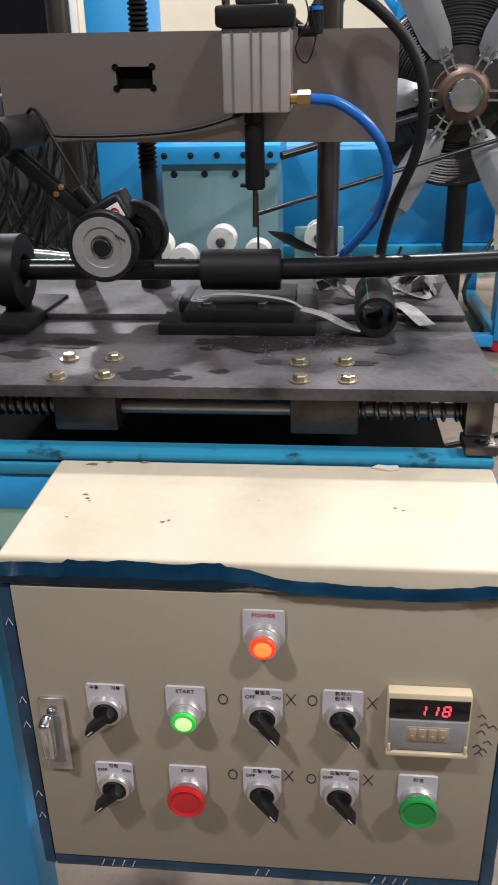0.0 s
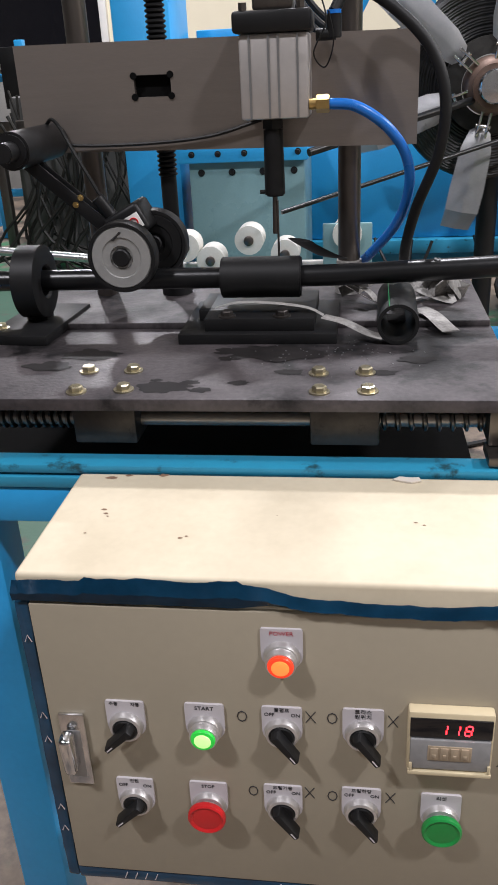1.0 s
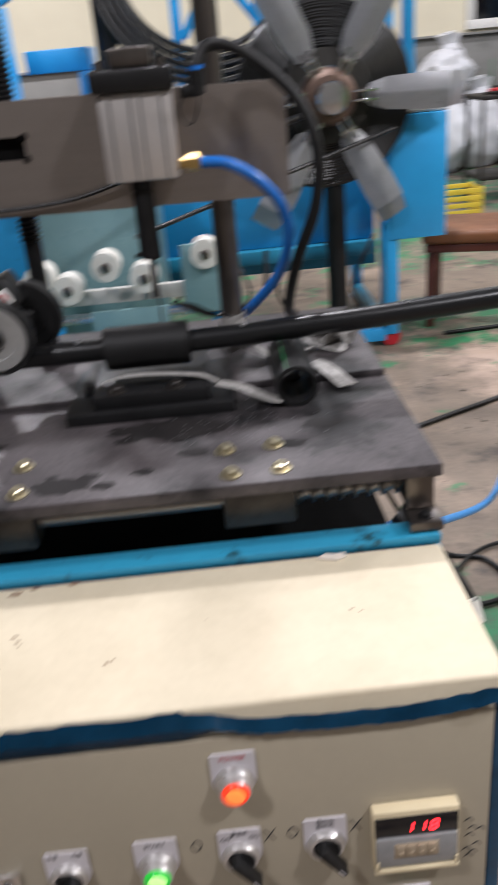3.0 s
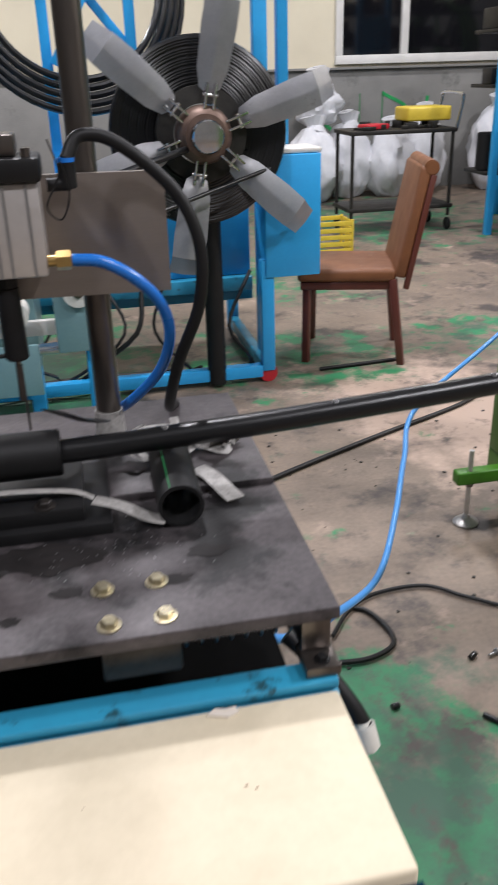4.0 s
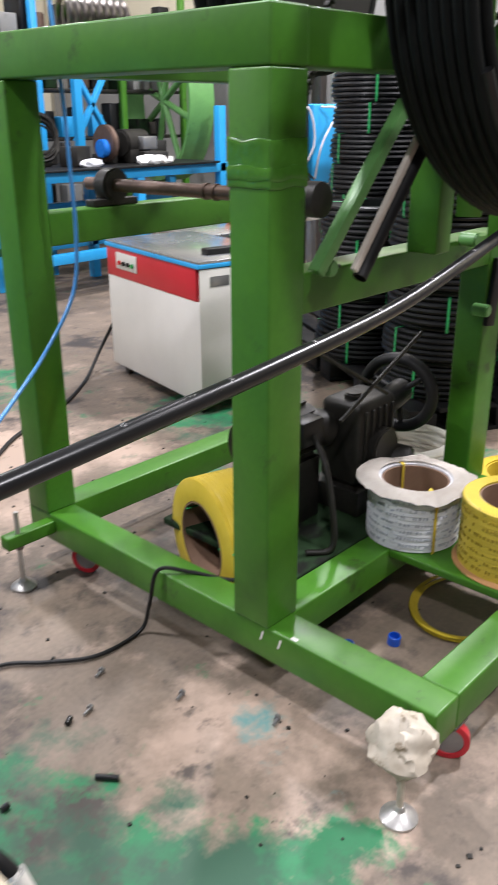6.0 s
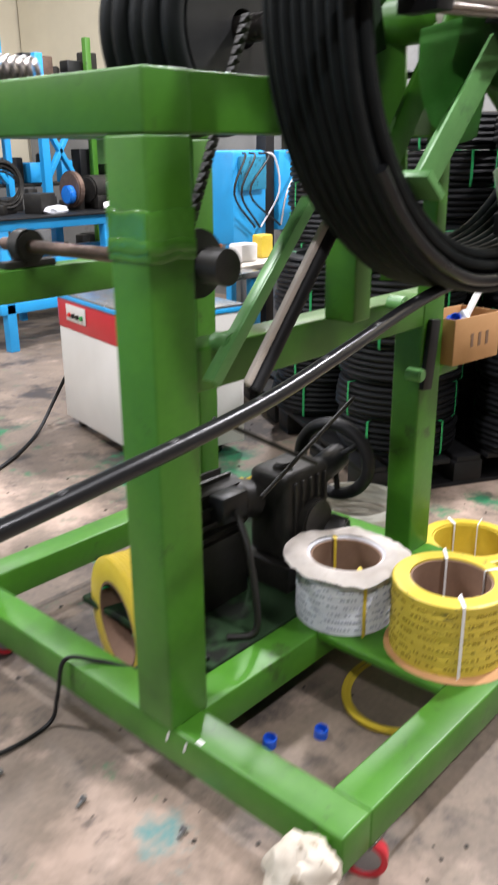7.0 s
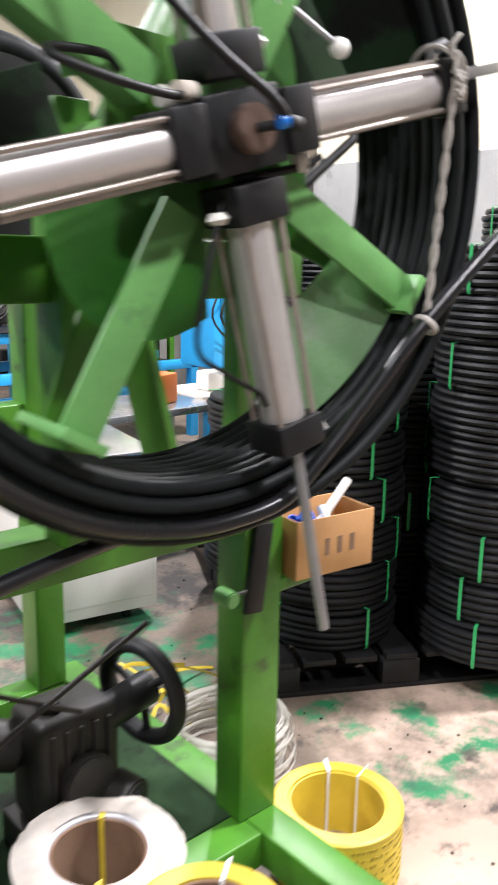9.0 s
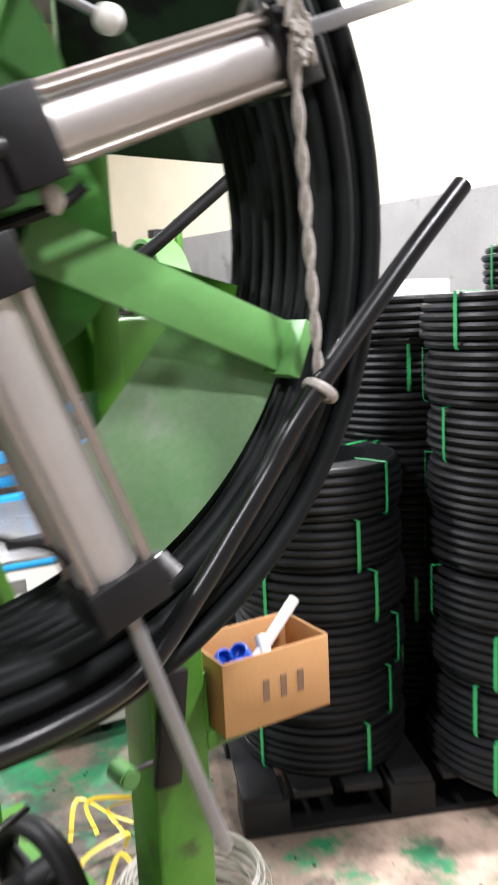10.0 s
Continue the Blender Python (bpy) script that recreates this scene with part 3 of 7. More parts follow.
def plate(x, z, w=0.034, h=0.039):
    """White legend plate behind a control, round at its lower corners."""
    bm = BM()
    rr, rt = 0.0125, 0.0022
    edge = []
    for cx, cz, rad, a0 in ((w / 2 - rt, h / 2 - rt, rt, 0), (-w / 2 + rt, h / 2 - rt, rt, 90), (-w / 2 + rr, -h / 2 + rr, rr, 180), (w / 2 - rr, -h / 2 + rr, rr, 270)):
        edge += [(x + cx + rad * math.cos(radians(a0 + d)), z + cz + rad * math.sin(radians(a0 + d))) for d in (0, 22, 45, 68, 90)]
    back = [bm.verts.new((u, FACE, v)) for u, v in edge]
    front = [bm.verts.new((u, FACE - 0.0022, v)) for u, v in edge]
    bm.faces.new(front)
    bm.faces.new(back)
    for i in range(len(edge)):
        j = (i + 1) % len(edge)
        bm.faces.new((back[i], back[j], front[j], front[i]))
    return part("legend_plate", bm, M_LABEL, door, "grey white legend plate")


def collar(x, z, holder):
    bm = BM()
    lathe(bm, [(0.0150, 0.0022), (0.0150, 0.0045), (0.0136, 0.0078), (0.0112, 0.0086), (0.0104, 0.0070), (0.0104, 0.0030)], facing((x, FACE, z), (0, -1, 0)), 36)
    return part("collar", bm, M_SATIN, holder, "satin metal collar")


def selector(x, z, turn, words):
    p = plate(x, z)
    collar(x, z - 0.007, p)
    bm = BM()
    m = facing((x, FACE, z - 0.007), (0, -1, 0))
    lathe(bm, [(0.0102, 0.0035), (0.0102, 0.0088), (0.0094, 0.0096)], m, 28)
    turned = Matrix.Translation((x, FACE - 0.0135, z - 0.007)) @ Matrix.Rotation(radians(turn), 4, "Y")
    k = BM()
    box(k, (-0.0048, -0.0062, -0.0225), (0.0048, 0.006, 0.0095), 0.0016)
    for v in k.verts:
        f = max(0, -v.co.z / 0.0225)
        v.co.x *= 1 - 0.30 * f
        if v.co.y < 0:
            v.co.x *= 0.72
    bmesh.ops.transform(k, matrix=turned, verts=k.verts)
    tmp = bpy.data.meshes.new("tmp")
    k.to_mesh(tmp)
    k.free()
    bm.from_mesh(tmp)
    knob = part("knob", bm, M_BLKP, p, "black lever knob")
    bm = BM()
    box(bm, (-0.0005, -0.0066, -0.0205), (0.0005, -0.0060, -0.0135))
    bmesh.ops.transform(bm, matrix=turned, verts=bm.verts)
    part("pointer", bm, M_LABEL, knob, "white pointer line")
    for dx, dz, size, text in words:
        lettering("legend", text, size, on_door(x + dx, z + dz, 0.0024), M_INK, p)
    return p


OFFON = [(-0.0105, 0.0115, 0.0050, "OFF"), (0.0115, 0.0115, 0.0050, "ON")]
selector(-0.1055, 0.7835, -135 + 180, [(-0.0095, 0.0165, 0.0045, "수동"), (0.0095, 0.0165, 0.0045, "자동")])
selector(0.0300, 0.7860, 145 + 180, OFFON + [(0, 0.0165, 0.0048, "물펌프")])
selector(0.0975, 0.7880, 145 + 180, [(0, 0.0172, 0.0052, "트라스"), (0, 0.0118, 0.0052, "원위치")])
selector(-0.1060, 0.6935, -135 + 180, OFFON + [(0, 0.0170, 0.0048, "전원")])
selector(0.0285, 0.6965, 145 + 180, OFFON + [(0, 0.0170, 0.0048, "드릴기동")])
selector(0.0970, 0.6990, 145 + 180, OFFON + [(0, 0.0170, 0.0048, "드릴하강")])


def pilot(x, z, lens, core, word, ink):
    p = plate(x, z)
    collar(x, z - 0.007, p)
    m = facing((x, FACE, z - 0.007), (0, -1, 0))
    bm = BM()
    lathe(bm, [(0.0124, 0.0075), (0.0124, 0.0135), (0.0118, 0.0150), (0.0106, 0.0150)], m, 32)
    part("bezel", bm, M_SATIN, p)
    bm = BM()
    lathe(bm, [(0.0106, 0.0125), (0.0106, 0.0160), (0.0098, 0.0172), (0.0076, 0.0176)], m, 32)
    part("lens", bm, lens, p, "lit lens")
    bm = BM()
    lathe(bm, [(0.0074, 0.0170), (0.0072, 0.0180), (0.0055, 0.0187), (0.0028, 0.0190)], m, 24)
    part("lens_core", bm, core, p, "bright lamp spot in the lens")
    lettering("legend", word, 0.0056, on_door(x, z + 0.0150, 0.0024), ink, p)


pilot(0.0320, 0.8665, M_LAMP_O, M_LAMP_OC, "POWER", M_REDINK)
pilot(-0.0360, 0.7850, M_LAMP_G, M_LAMP_GC, "START", M_INK)


def mushroom(x, z, material, word, r):
    p = plate(x, z)
    collar(x, z - 0.007, p)
    m = facing((x, FACE, z - 0.007), (0, -1, 0))
    bm = BM()
    lathe(bm, [(0.0105, 0.007), (0.0105, 0.0135)], m, 24)
    part("stem", bm, M_SATIN, p)
    bm = BM()
    lathe(bm, [(r * 0.80, 0.0132), (r * 0.98, 0.0145), (r, 0.0165), (r * 0.97, 0.0190), (r * 0.88, 0.0200), (r * 0.80, 0.0192), (r * 0.74, 0.0183), (r * 0.40, 0.0188), (r * 0.15, 0.0190)], m, 40)
    part("push_cap", bm, material, p, "dished push cap")
    lettering("legend", word, 0.0050, on_door(x, z + 0.0150, 0.0024), M_INK, p)


mushroom(-0.0385, 0.6945, M_RED, "STOP", 0.0172)
mushroom(0.1650, 0.6980, M_GRNB, "리셋", 0.0172)

# counter with its lit figures and thumbwheels
bm = BM()
box(bm, (0.1335, FACE - 0.011, 0.7530), (0.2015, FACE, 0.8165), 0.002)
counter = part("counter", bm, M_CREAM, door, "cream plastic preset counter")
bm = BM()
box(bm, (0.1350, FACE - 0.0125, 0.7915), (0.2000, FACE - 0.010, 0.8110), 0.0006)
part("display", bm, M_NIGHT, counter, "black display window")
bm = BM()
box(bm, (0.1355, FACE - 0.0140, 0.7590), (0.1995, FACE - 0.010, 0.7907), 0.0012)
part("front_panel", bm, M_LID, counter, "grey clear-lidded panel")
bm = BM()
box(bm, (0.1495, FACE - 0.0146, 0.7695), (0.1845, FACE - 0.0138, 0.7850), 0.0003)
part("wheel_window", bm, M_TAN, counter, "tan thumbwheel window")
for i in range(4):
    bm = BM()
    x = 0.1515 + i * 0.0082
    box(bm, (x, FACE - 0.0156, 0.7710), (x + 0.0062, FACE - 0.0145, 0.7835), 0.0004)
    box(bm, (x + 0.0018, FACE - 0.0163, 0.7735), (x + 0.0045, FACE - 0.0155, 0.7770), 0.0003)
    part("thumbwheel", bm, M_TAN, counter)
bm = BM()
box(bm, (0.1340, FACE - 0.0155, 0.7535), (0.2010, FACE - 0.011, 0.7575), 0.0008)
for x in (0.1350, 0.1975):
    box(bm, (x, FACE - 0.0155, 0.7577), (x + 0.0025, FACE - 0.0140, 0.7665), 0.0006)
part("latch_bar", bm, M_CREAM, counter)
SEGMENTS = {"1": "bc", "8": "abcdefg"}
for i, figure in enumerate("118"):
    bm = BM()
    x, z, w, h, s = 0.1615 + i * 0.0098, 0.8010, 0.0050, 0.0098, 0.0012
    y0, y1 = FACE - 0.0130, FACE - 0.0126
    place = {"a": (-w / 2, h / 2, w, s), "g": (-w / 2, 0, w, s), "d": (-w / 2, -h / 2, w, s), "b": (w / 2, h / 4, s, h / 2 - s), "c": (w / 2, -h / 4, s, h / 2 - s), "f": (-w / 2, h / 4, s, h / 2 - s), "e": (-w / 2, -h / 4, s, h / 2 - s)}
    for k in SEGMENTS[figure]:
        a, b, lx, lz = place[k]
        if lx > lz:
            lo, hi = (x - w / 2 + s / 2, y0, z + b - s / 2), (x + w / 2 - s / 2, y1, z + b + s / 2)
        else:
            lo, hi = (x + a - s / 2, y0, z + b - lz / 2), (x + a + s / 2, y1, z + b + lz / 2)
        sh = (b / h) * 0.0016
        box(bm, (lo[0] + sh, lo[1], lo[2]), (hi[0] + sh, hi[1], hi[2]))
    part("lit_figure", bm, M_LED_R, counter, "red lit figure")
# felt pen marks beside the controls
bm = BM()
for x, z, kind in ((-0.004, 0.792, "o"), (0.054, 0.795, "x"), (0.072, 0.795, "o"), (0.122, 0.795, "x"), (0.002, 0.706, "o"), (0.052, 0.708, "x"), (0.072, 0.706, "o"), (0.122, 0.708, "x")):
    if kind == "o":
        sweep(bm, [(x + 0.004 * math.cos(a), FACE - 0.0003, z + 0.0055 * math.sin(a)) for a in [i * math.pi / 4 for i in range(9)]], 0.00045, seg=5, n=2, smooth=False)
    else:
        for s in (-1, 1):
            sweep(bm, [(x - 0.004, FACE - 0.0003, z - 0.006 * s), (x + 0.004, FACE - 0.0003, z + 0.006 * s)], 0.00045, seg=5, smooth=False)
for x, z in ((0.212, 0.785), (0.215, 0.776), (0.213, 0.768), (0.211, 0.752), (0.216, 0.748), (0.219, 0.757), (0.213, 0.744), (0.222, 0.774)):
    sweep(bm, [(x - 0.003, FACE - 0.0003, z), (x + 0.001, FACE - 0.0003, z + 0.003), (x + 0.004, FACE - 0.0003, z - 0.001)], 0.00045, seg=5, n=3)
part("pen_marks", bm, M_INK, door, "black felt pen marks")["kind"] = "stuff"
bm = BM()
box(bm, (-0.1665, FACE - 0.0035, 0.704), (-0.1435, FACE, 0.786), 0.001)
lock = part("lock_plate", bm, M_CHROME, door, "chromed lock plate")
bm = BM()
box(bm, (-0.1615, FACE - 0.0040, 0.713), (-0.1485, FACE - 0.0030, 0.768), 0.0005)
part("recess", bm, M_GREY, lock)
bm = BM()
box(bm, (-0.1635, FACE - 0.020, 0.728), (-0.1520, FACE - 0.004, 0.772), 0.004, Matrix.Rotation(radians(6), 4, "X"), seg=3)
part("latch_lever", bm, M_CHROME, lock, "taped bright latch lever")
bm = BM()
rng = random.Random(9)
for x, y, r in ((-0.152, 0.757, 0.006), (-0.135, 0.762, 0.004), (-0.10, 0.764, 0.005), (-0.141, 0.694, 0.0028), (-0.137, 0.687, 0.0022), (-0.134, 0.682, 0.0014), (-0.06, 0.648, 0.0022), (-0.055, 0.651, 0.0018), (0.141, 0.683, 0.0016), (0.148, 0.679, 0.0014), (0.02, 0.69, 0.001), (-0.146, 0.652, 0.0014), (0.14, 0.758, 0.003)):
    ring = []
    for i in range(14):
        a = i * math.pi / 7
        q = 0.75 * r * (1 + 0.7 * noise.noise((1.7 * math.cos(a) + x * 70, 1.7 * math.sin(a), y * 60)))
        ring.append(bm.verts.new((x + 1.3 * q * math.cos(a), y + 0.7 * q * math.sin(a), Z1 + 0.0004)))
    bm.faces.new(ring)
part("scuffs", bm, M_CORE, cab, "small brown scuffs on the lid")["kind"] = "stuff"
bm = BM()
ring = []
for dx, dy in ((-0.014, -0.001), (-0.006, -0.004), (0.003, -0.007), (0.013, -0.003), (0.011, 0.004), (0.002, 0.003), (-0.007, 0.005)):
    ring.append((0.138 + dx, 0.762 + dy))
lo = [bm.verts.new((x, y, 0.9254)) for x, y in ring]
hi = [bm.verts.new((x, y, 0.9268)) for x, y in ring]
bm.faces.new(lo)
bm.faces.new(hi)
for i in range(7):
    bm.faces.new((lo[i], lo[(i + 1) % 7], hi[(i + 1) % 7], hi[i]))
solid("wood_chip", bm, M_PAPER, "small tan splinter lying by the rail", "debris")

# ---- drill head, guides and pipe on the table ----
head = thing("drill_head", (-0.09, 1.13, 0.998), "steel cross plate on two posts carrying an air drill", "drilling unit")
bm = BM()
xs, zs = (-0.334, -0.186, -0.140, 0.158), (1.200, 1.262, 1.287, 1.325)
grid = {}
for y in (1.128, 1.137):
    for i, x in enumerate(xs):
        for j, z in enumerate(zs):
            grid[i, j, y] = bm.verts.new((x, y, z - (0.0055 * (x + 0.334) / 0.49) * (1 if j < 1 else 0.8)))
for i in range(3):
    for j in range(3):
        if (i, j) != (1, 1):
            for y in (1.128, 1.137):
                bm.faces.new([grid[k] for k in ((i, j, y), (i + 1, j, y), (i + 1, j + 1, y), (i, j + 1, y))])
a, b = 1.128, 1.137
ring = [(i, 0) for i in range(4)] + [(3, 1), (3, 2), (3, 3), (2, 3), (1, 3), (0, 3), (0, 2), (0, 1)]
for loop in (ring, [(1, 1), (2, 1), (2, 2), (1, 2)]):
    for p, q in zip(loop, loop[1:] + loop[:1]):
        bm.faces.new((grid[(*p, a)], grid[(*q, a)], grid[(*q, b)], grid[(*p, b)]))
cross = part("cross_plate", bm, M_PLATE, head, "brushed steel cross plate with a cut slot")
bm = BM()
for x in (-0.186, -0.140):
    for z in (1.261, 1.285):
        rod(bm, (x, 1.1268, z), (x, 1.1278, z), 0.0042, seg=14)
box(bm, (-0.205, 1.1375, 1.242), (-0.122, 1.15, 1.302), 0.001)
part("nut_housing", bm, M_TRAY, head, "black nut block behind the slot")
for x, y, r in ((0.077, 1.158, 0.0145), (-0.262, 1.165, 0.0145)):
    bm = BM()
    rod(bm, (x, y, 0.998), (x, y, 1.75), r, seg=28)
    part("post", bm, M_IRON, head, "polished steel post")
bm = BM()
rod(bm, (-0.161, 1.165, 1.006), (-0.161, 1.165, 1.17), 0.0105, seg=24)
lathe(bm, [(0.021, 1.006), (0.021, 1.024), (0.017, 1.027)], Matrix.Translation((-0.161, 1.165, 0)), 28)
for i in range(66):
    z = 1.165 + i * 0.0058
    lathe(bm, [(0.0095, z - 0.0029), (0.0127, z - 0.0008), (0.0127, z + 0.0008), (0.0095, z + 0.0029)], Matrix.Translation((-0.161, 1.165, 0)), 20)
part("lead_screw", bm, M_BLKP, head, "black threaded lead screw")
bm = BM()
rod(bm, (0.077, 1.158, 1.006), (0.077, 1.158, 1.05), 0.0185, 0.0165, seg=24)
part("tape_wrap", bm, M_MESHS, head, "clear tape wound round the post foot")
cyl = BM()
box(cyl, (-0.046, 1.062, 1.233), (0.032, 1.127, 1.322), 0.003)
cylinder = part("air_cylinder", cyl, M_ALU, head, "square aluminium air cylinder")
bm = BM()
for x in (-0.034, -0.0125, -0.0015, 0.020):
    box(bm, (x - 0.0012, 1.0608, 1.234), (x + 0.0012, 1.0625, 1.321))
part("groove", bm, M_GREY, cylinder)
bm = BM()
box(bm, (-0.052, 1.056, 1.3225), (0.036, 1.127, 1.345), 0.004)
part("end_cap", bm, M_BLKP, cylinder, "black end cap")
bm = BM()
for x in (-0.04, 0.024):
    rod(bm, (x, 1.066, 1.345), (x, 1.066, 1.353), 0.005, seg=6)
box(bm, (-0.03, 1.07, 1.345), (0.015, 1.11, 1.365), 0.003)
part("top_fitting", bm, M_IRON, cylinder)
bm = BM()
rod(bm, (-0.012, 1.085, 1.222), (-0.012, 1.085, 1.233), 0.013, seg=6)
rod(bm, (-0.012, 1.085, 1.145), (-0.012, 1.085, 1.222), 0.0125, 0.0115, seg=24, bevel=0.002)
rod(bm, (-0.030, 1.083, 1.150), (-0.012, 1.083, 1.150), 0.0025, seg=10)
chuck = part("chuck", bm, M_BLKP, head, "black drill chuck")
bm = BM()
rod(bm, (-0.012, 1.085, 1.2335), (-0.012, 1.085, 1.310), 0.0095, seg=20)
piston = part("piston_rod", bm, M_IRON, head, "bright piston rod of the drill")
bm = BM()
rod(bm, (-0.012, 1.083, 1.10), (-0.012, 1.083, 1.146), 0.0042, 0.0030, seg=12)
rod(bm, (-0.009, 1.080, 1.066), (-0.009, 1.080, 1.14), 0.0014, seg=8)
drill_bit = part("drill_bit", bm, M_IRON, head)
bm = BM()
rod(bm, (0.032, 1.068, 1.247), (0.040, 1.068, 1.247), 0.006, seg=16)
rod(bm, (0.040, 1.068, 1.247), (0.055, 1.068, 1.247), 0.0098, seg=6, bevel=0.0008)
part("brass_fitting", bm, M_BRASS, cylinder, "brass hose fitting")
bm = BM()
rod(bm, (0.040, 1.075, 1.318), (0.062, 1.075, 1.318), 0.0065, seg=14)
rod(bm, (0.060, 1.075, 1.314), (0.060, 1.075, 1.338), 0.0085, seg=16, bevel=0.001)
part("elbow_fitting", bm, M_BLKP, cylinder)
bm = BM()
rod(bm, (0.060, 1.075, 1.338), (0.060, 1.075, 1.342), 0.0082, seg=16)
part("fitting_ring", bm, M_HOSE, cylinder, "blue release ring")
bm = BM()
sweep(bm, [(0.055, 1.068, 1.247), (0.085, 1.066, 1.243), (0.118, 1.067, 1.222), (0.142, 1.078, 1.19), (0.149, 1.095, 1.15), (0.137, 1.125, 1.102), (0.105, 1.165, 1.055), (0.085, 1.2, 1.03)], 0.0062, seg=14)
solid("air_hose", bm, M_HOSE, "glossy blue air hose looping down from the drill cylinder", "hose")
bm = BM()
sweep(bm, [(0.060, 1.075, 1.34), (0.075, 1.085, 1.36), (0.110, 1.09, 1.352), (0.162, 1.082, 1.306), (0.184, 1.075, 1.253), (0.181, 1.078, 1.19), (0.158, 1.098, 1.122), (0.148, 1.14, 1.055), (0.165, 1.25, 1.012), (0.17, 1.33, 0.96), (0.17, 1.36, 0.8)], 0.0066, seg=14)
solid("rubber_hose", bm, M_BLACK, "black rubber hose looping behind the cross plate", "hose")
bm = BM()
sweep(bm, [(-0.212, 1.06, 1.125), (-0.22, 1.052, 1.152), (-0.25, 1.06, 1.205), (-0.275, 1.085, 1.236), (-0.29, 1.10, 1.24), (-0.302, 1.11, 1.222), (-0.285, 1.118, 1.211), (-0.24, 1.122, 1.207), (-0.157, 1.122, 1.208), (-0.09, 1.122, 1.214), (-0.029, 1.12, 1.230)], 0.0022, seg=8)
sweep(bm, [(0.045, 1.06, 1.36), (0.052, 1.055, 1.33), (0.038, 1.06, 1.30), (0.05, 1.075, 1.285), (0.06, 1.06, 1.31), (0.055, 1.055, 1.34)], 0.0009, seg=6)
solid("sensor_cable", bm, M_CABLE, "thin black sensor cable along the cross plate", "cable")

guide = thing("guide_block", (-0.026, 1.02, 0.998), "black stepped guide block with a plastic sleeve round the pipe", "pipe guide")
bm = BM()
box(bm, (-0.118, 0.955, 0.998), (0.066, 1.10, 1.0105), 0.001)
part("base_plate", bm, M_BLKP, guide)
bm = BM()
box(bm, (-0.088, 0.966, 1.0105), (0.040, 1.095, 1.0255), 0.001)
box(bm, (-0.102, 1.01, 1.0105), (-0.086, 1.09, 1.024), 0.001)
part("block", bm, M_BLKP, guide)
for x in (-0.062, 0.002):
    hexbolt("bolt", (x, 0.976, 1.0255), (0, 0, 1), 0.0072, guide, M_BLKS)
bm = BM()
rod(bm, (-0.074, 1.03, 1.0585), (0.022, 1.03, 1.0585), 0.0245, seg=40, bevel=0.0015)
part("sleeve", bm, M_BLACK, guide, "matt black guide sleeve")
bm = BM()
sweep(bm, [(-0.078, 1.0, 1.030), (-0.05, 0.993, 1.0375), (-0.01, 0.991, 1.037), (0.03, 0.992, 1.031), (0.05, 0.99, 1.022)], 0.004, seg=8, flat=(0.0055, 0.0008))
sweep(bm, [(0.05, 0.985, 1.022), (0.075, 0.975, 1.018), (0.10, 0.96, 1.01), (0.118, 0.955, 1.006)], 0.004, seg=8, flat=(0.009, 0.0008))
sweep(bm, [(0.165, 1.05, 1.012), (0.178, 1.03, 1.01), (0.19, 1.0, 1.005), (0.196, 0.985, 1.003)], 0.004, seg=8, flat=(0.011, 0.0008))
sweep(bm, [(0.09, 1.11, 1.03), (0.11, 1.1, 1.044), (0.14, 1.1, 1.045), (0.16, 1.12, 1.03)], 0.004, seg=8, flat=(0.009, 0.0008))
solid("woven_strap", bm, M_MESHS, "frayed grey woven strap ends on the table", "strap")
bm = BM()
sweep(bm, [(0.02, 1.04, 1.10), (0.028, 1.05, 1.092), (0.05, 1.06, 1.078), (0.06, 1.08, 1.07)], 0.004, seg=8, flat=(0.019, 0.0016))
solid("rubber_strip", bm, M_BLACK, "torn black rubber strip behind the pipe", "strip")

bm = BM()
rng = random.Random(15)
for k in range(7):
    x, y = rng.uniform(0.085, 0.21), rng.uniform(1.09, 1.17)
    pts = [(x + rng.uniform(-0.03, 0.03), y + rng.uniform(-0.025, 0.025), 1.008 + rng.uniform(0.0, 0.035)) for _ in range(5)]
    sweep(bm, pts, 0.004, seg=6, n=5, flat=(rng.uniform(0.004, 0.010), 0.0006))
solid("tape_scraps", bm, M_MESHS, "crumpled clear tape scraps at the post foot", "tape", kind="stuff")
bm = BM()
m = facing((0.134, 0.950, 1.0216), (0.02, 1, 0))
lathe(bm, [(0.0232, 0), (0.0232, 0.118), (0.0192, 0.118), (0.0192, 0)], m, 36, closed=True)
offcut = solid("pipe_offcut", bm, M_OFFC, "short black pipe offcut lying on the table", "pipe")
bm = BM()
sweep(bm, [(0.1240, 0.952, 1.0426), (0.1255, 1.06, 1.0426)], 0.0005, seg=6, n=4, smooth=False)
part_ob = new("stripe", finish("stripe", bm, M_TIE))
part_ob.parent = offcut
tagged(part_ob, "thin green stripe")

ringw = thing("guide_ring", (-0.31, 1.03, 0.998), "black ring guide on a bolted foot round the pipe", "pipe guide")
bm = BM()
box(bm, (-0.352, 0.955, 0.998), (-0.272, 1.10, 1.0105), 0.0015, Matrix.Rotation(radians(-4), 4, "Z"))
part("foot", bm, M_BLKP, ringw)
bm = BM()
lathe(bm, [(0.0445, -0.014), (0.0445, 0.014), (0.040, 0.016), (0.021, 0.016), (0.018, 0.013), (0.018, -0.013), (0.021, -0.016), (0.040, -0.016)], facing((-0.312, 1.03, 1.0575), (1, 0, 0)), 44, closed=True)
part("ring", bm, M_BLACK, ringw)
bm = BM()
box(bm, (-0.325, 1.02, 1.0105), (-0.299, 1.045, 1.020), 0.001)
part("bracket", bm, M_BLKP, ringw)
hexbolt("bolt", (-0.345, 0.985, 1.0105), (0, 0, 1), 0.0065, ringw, M_ZINC)

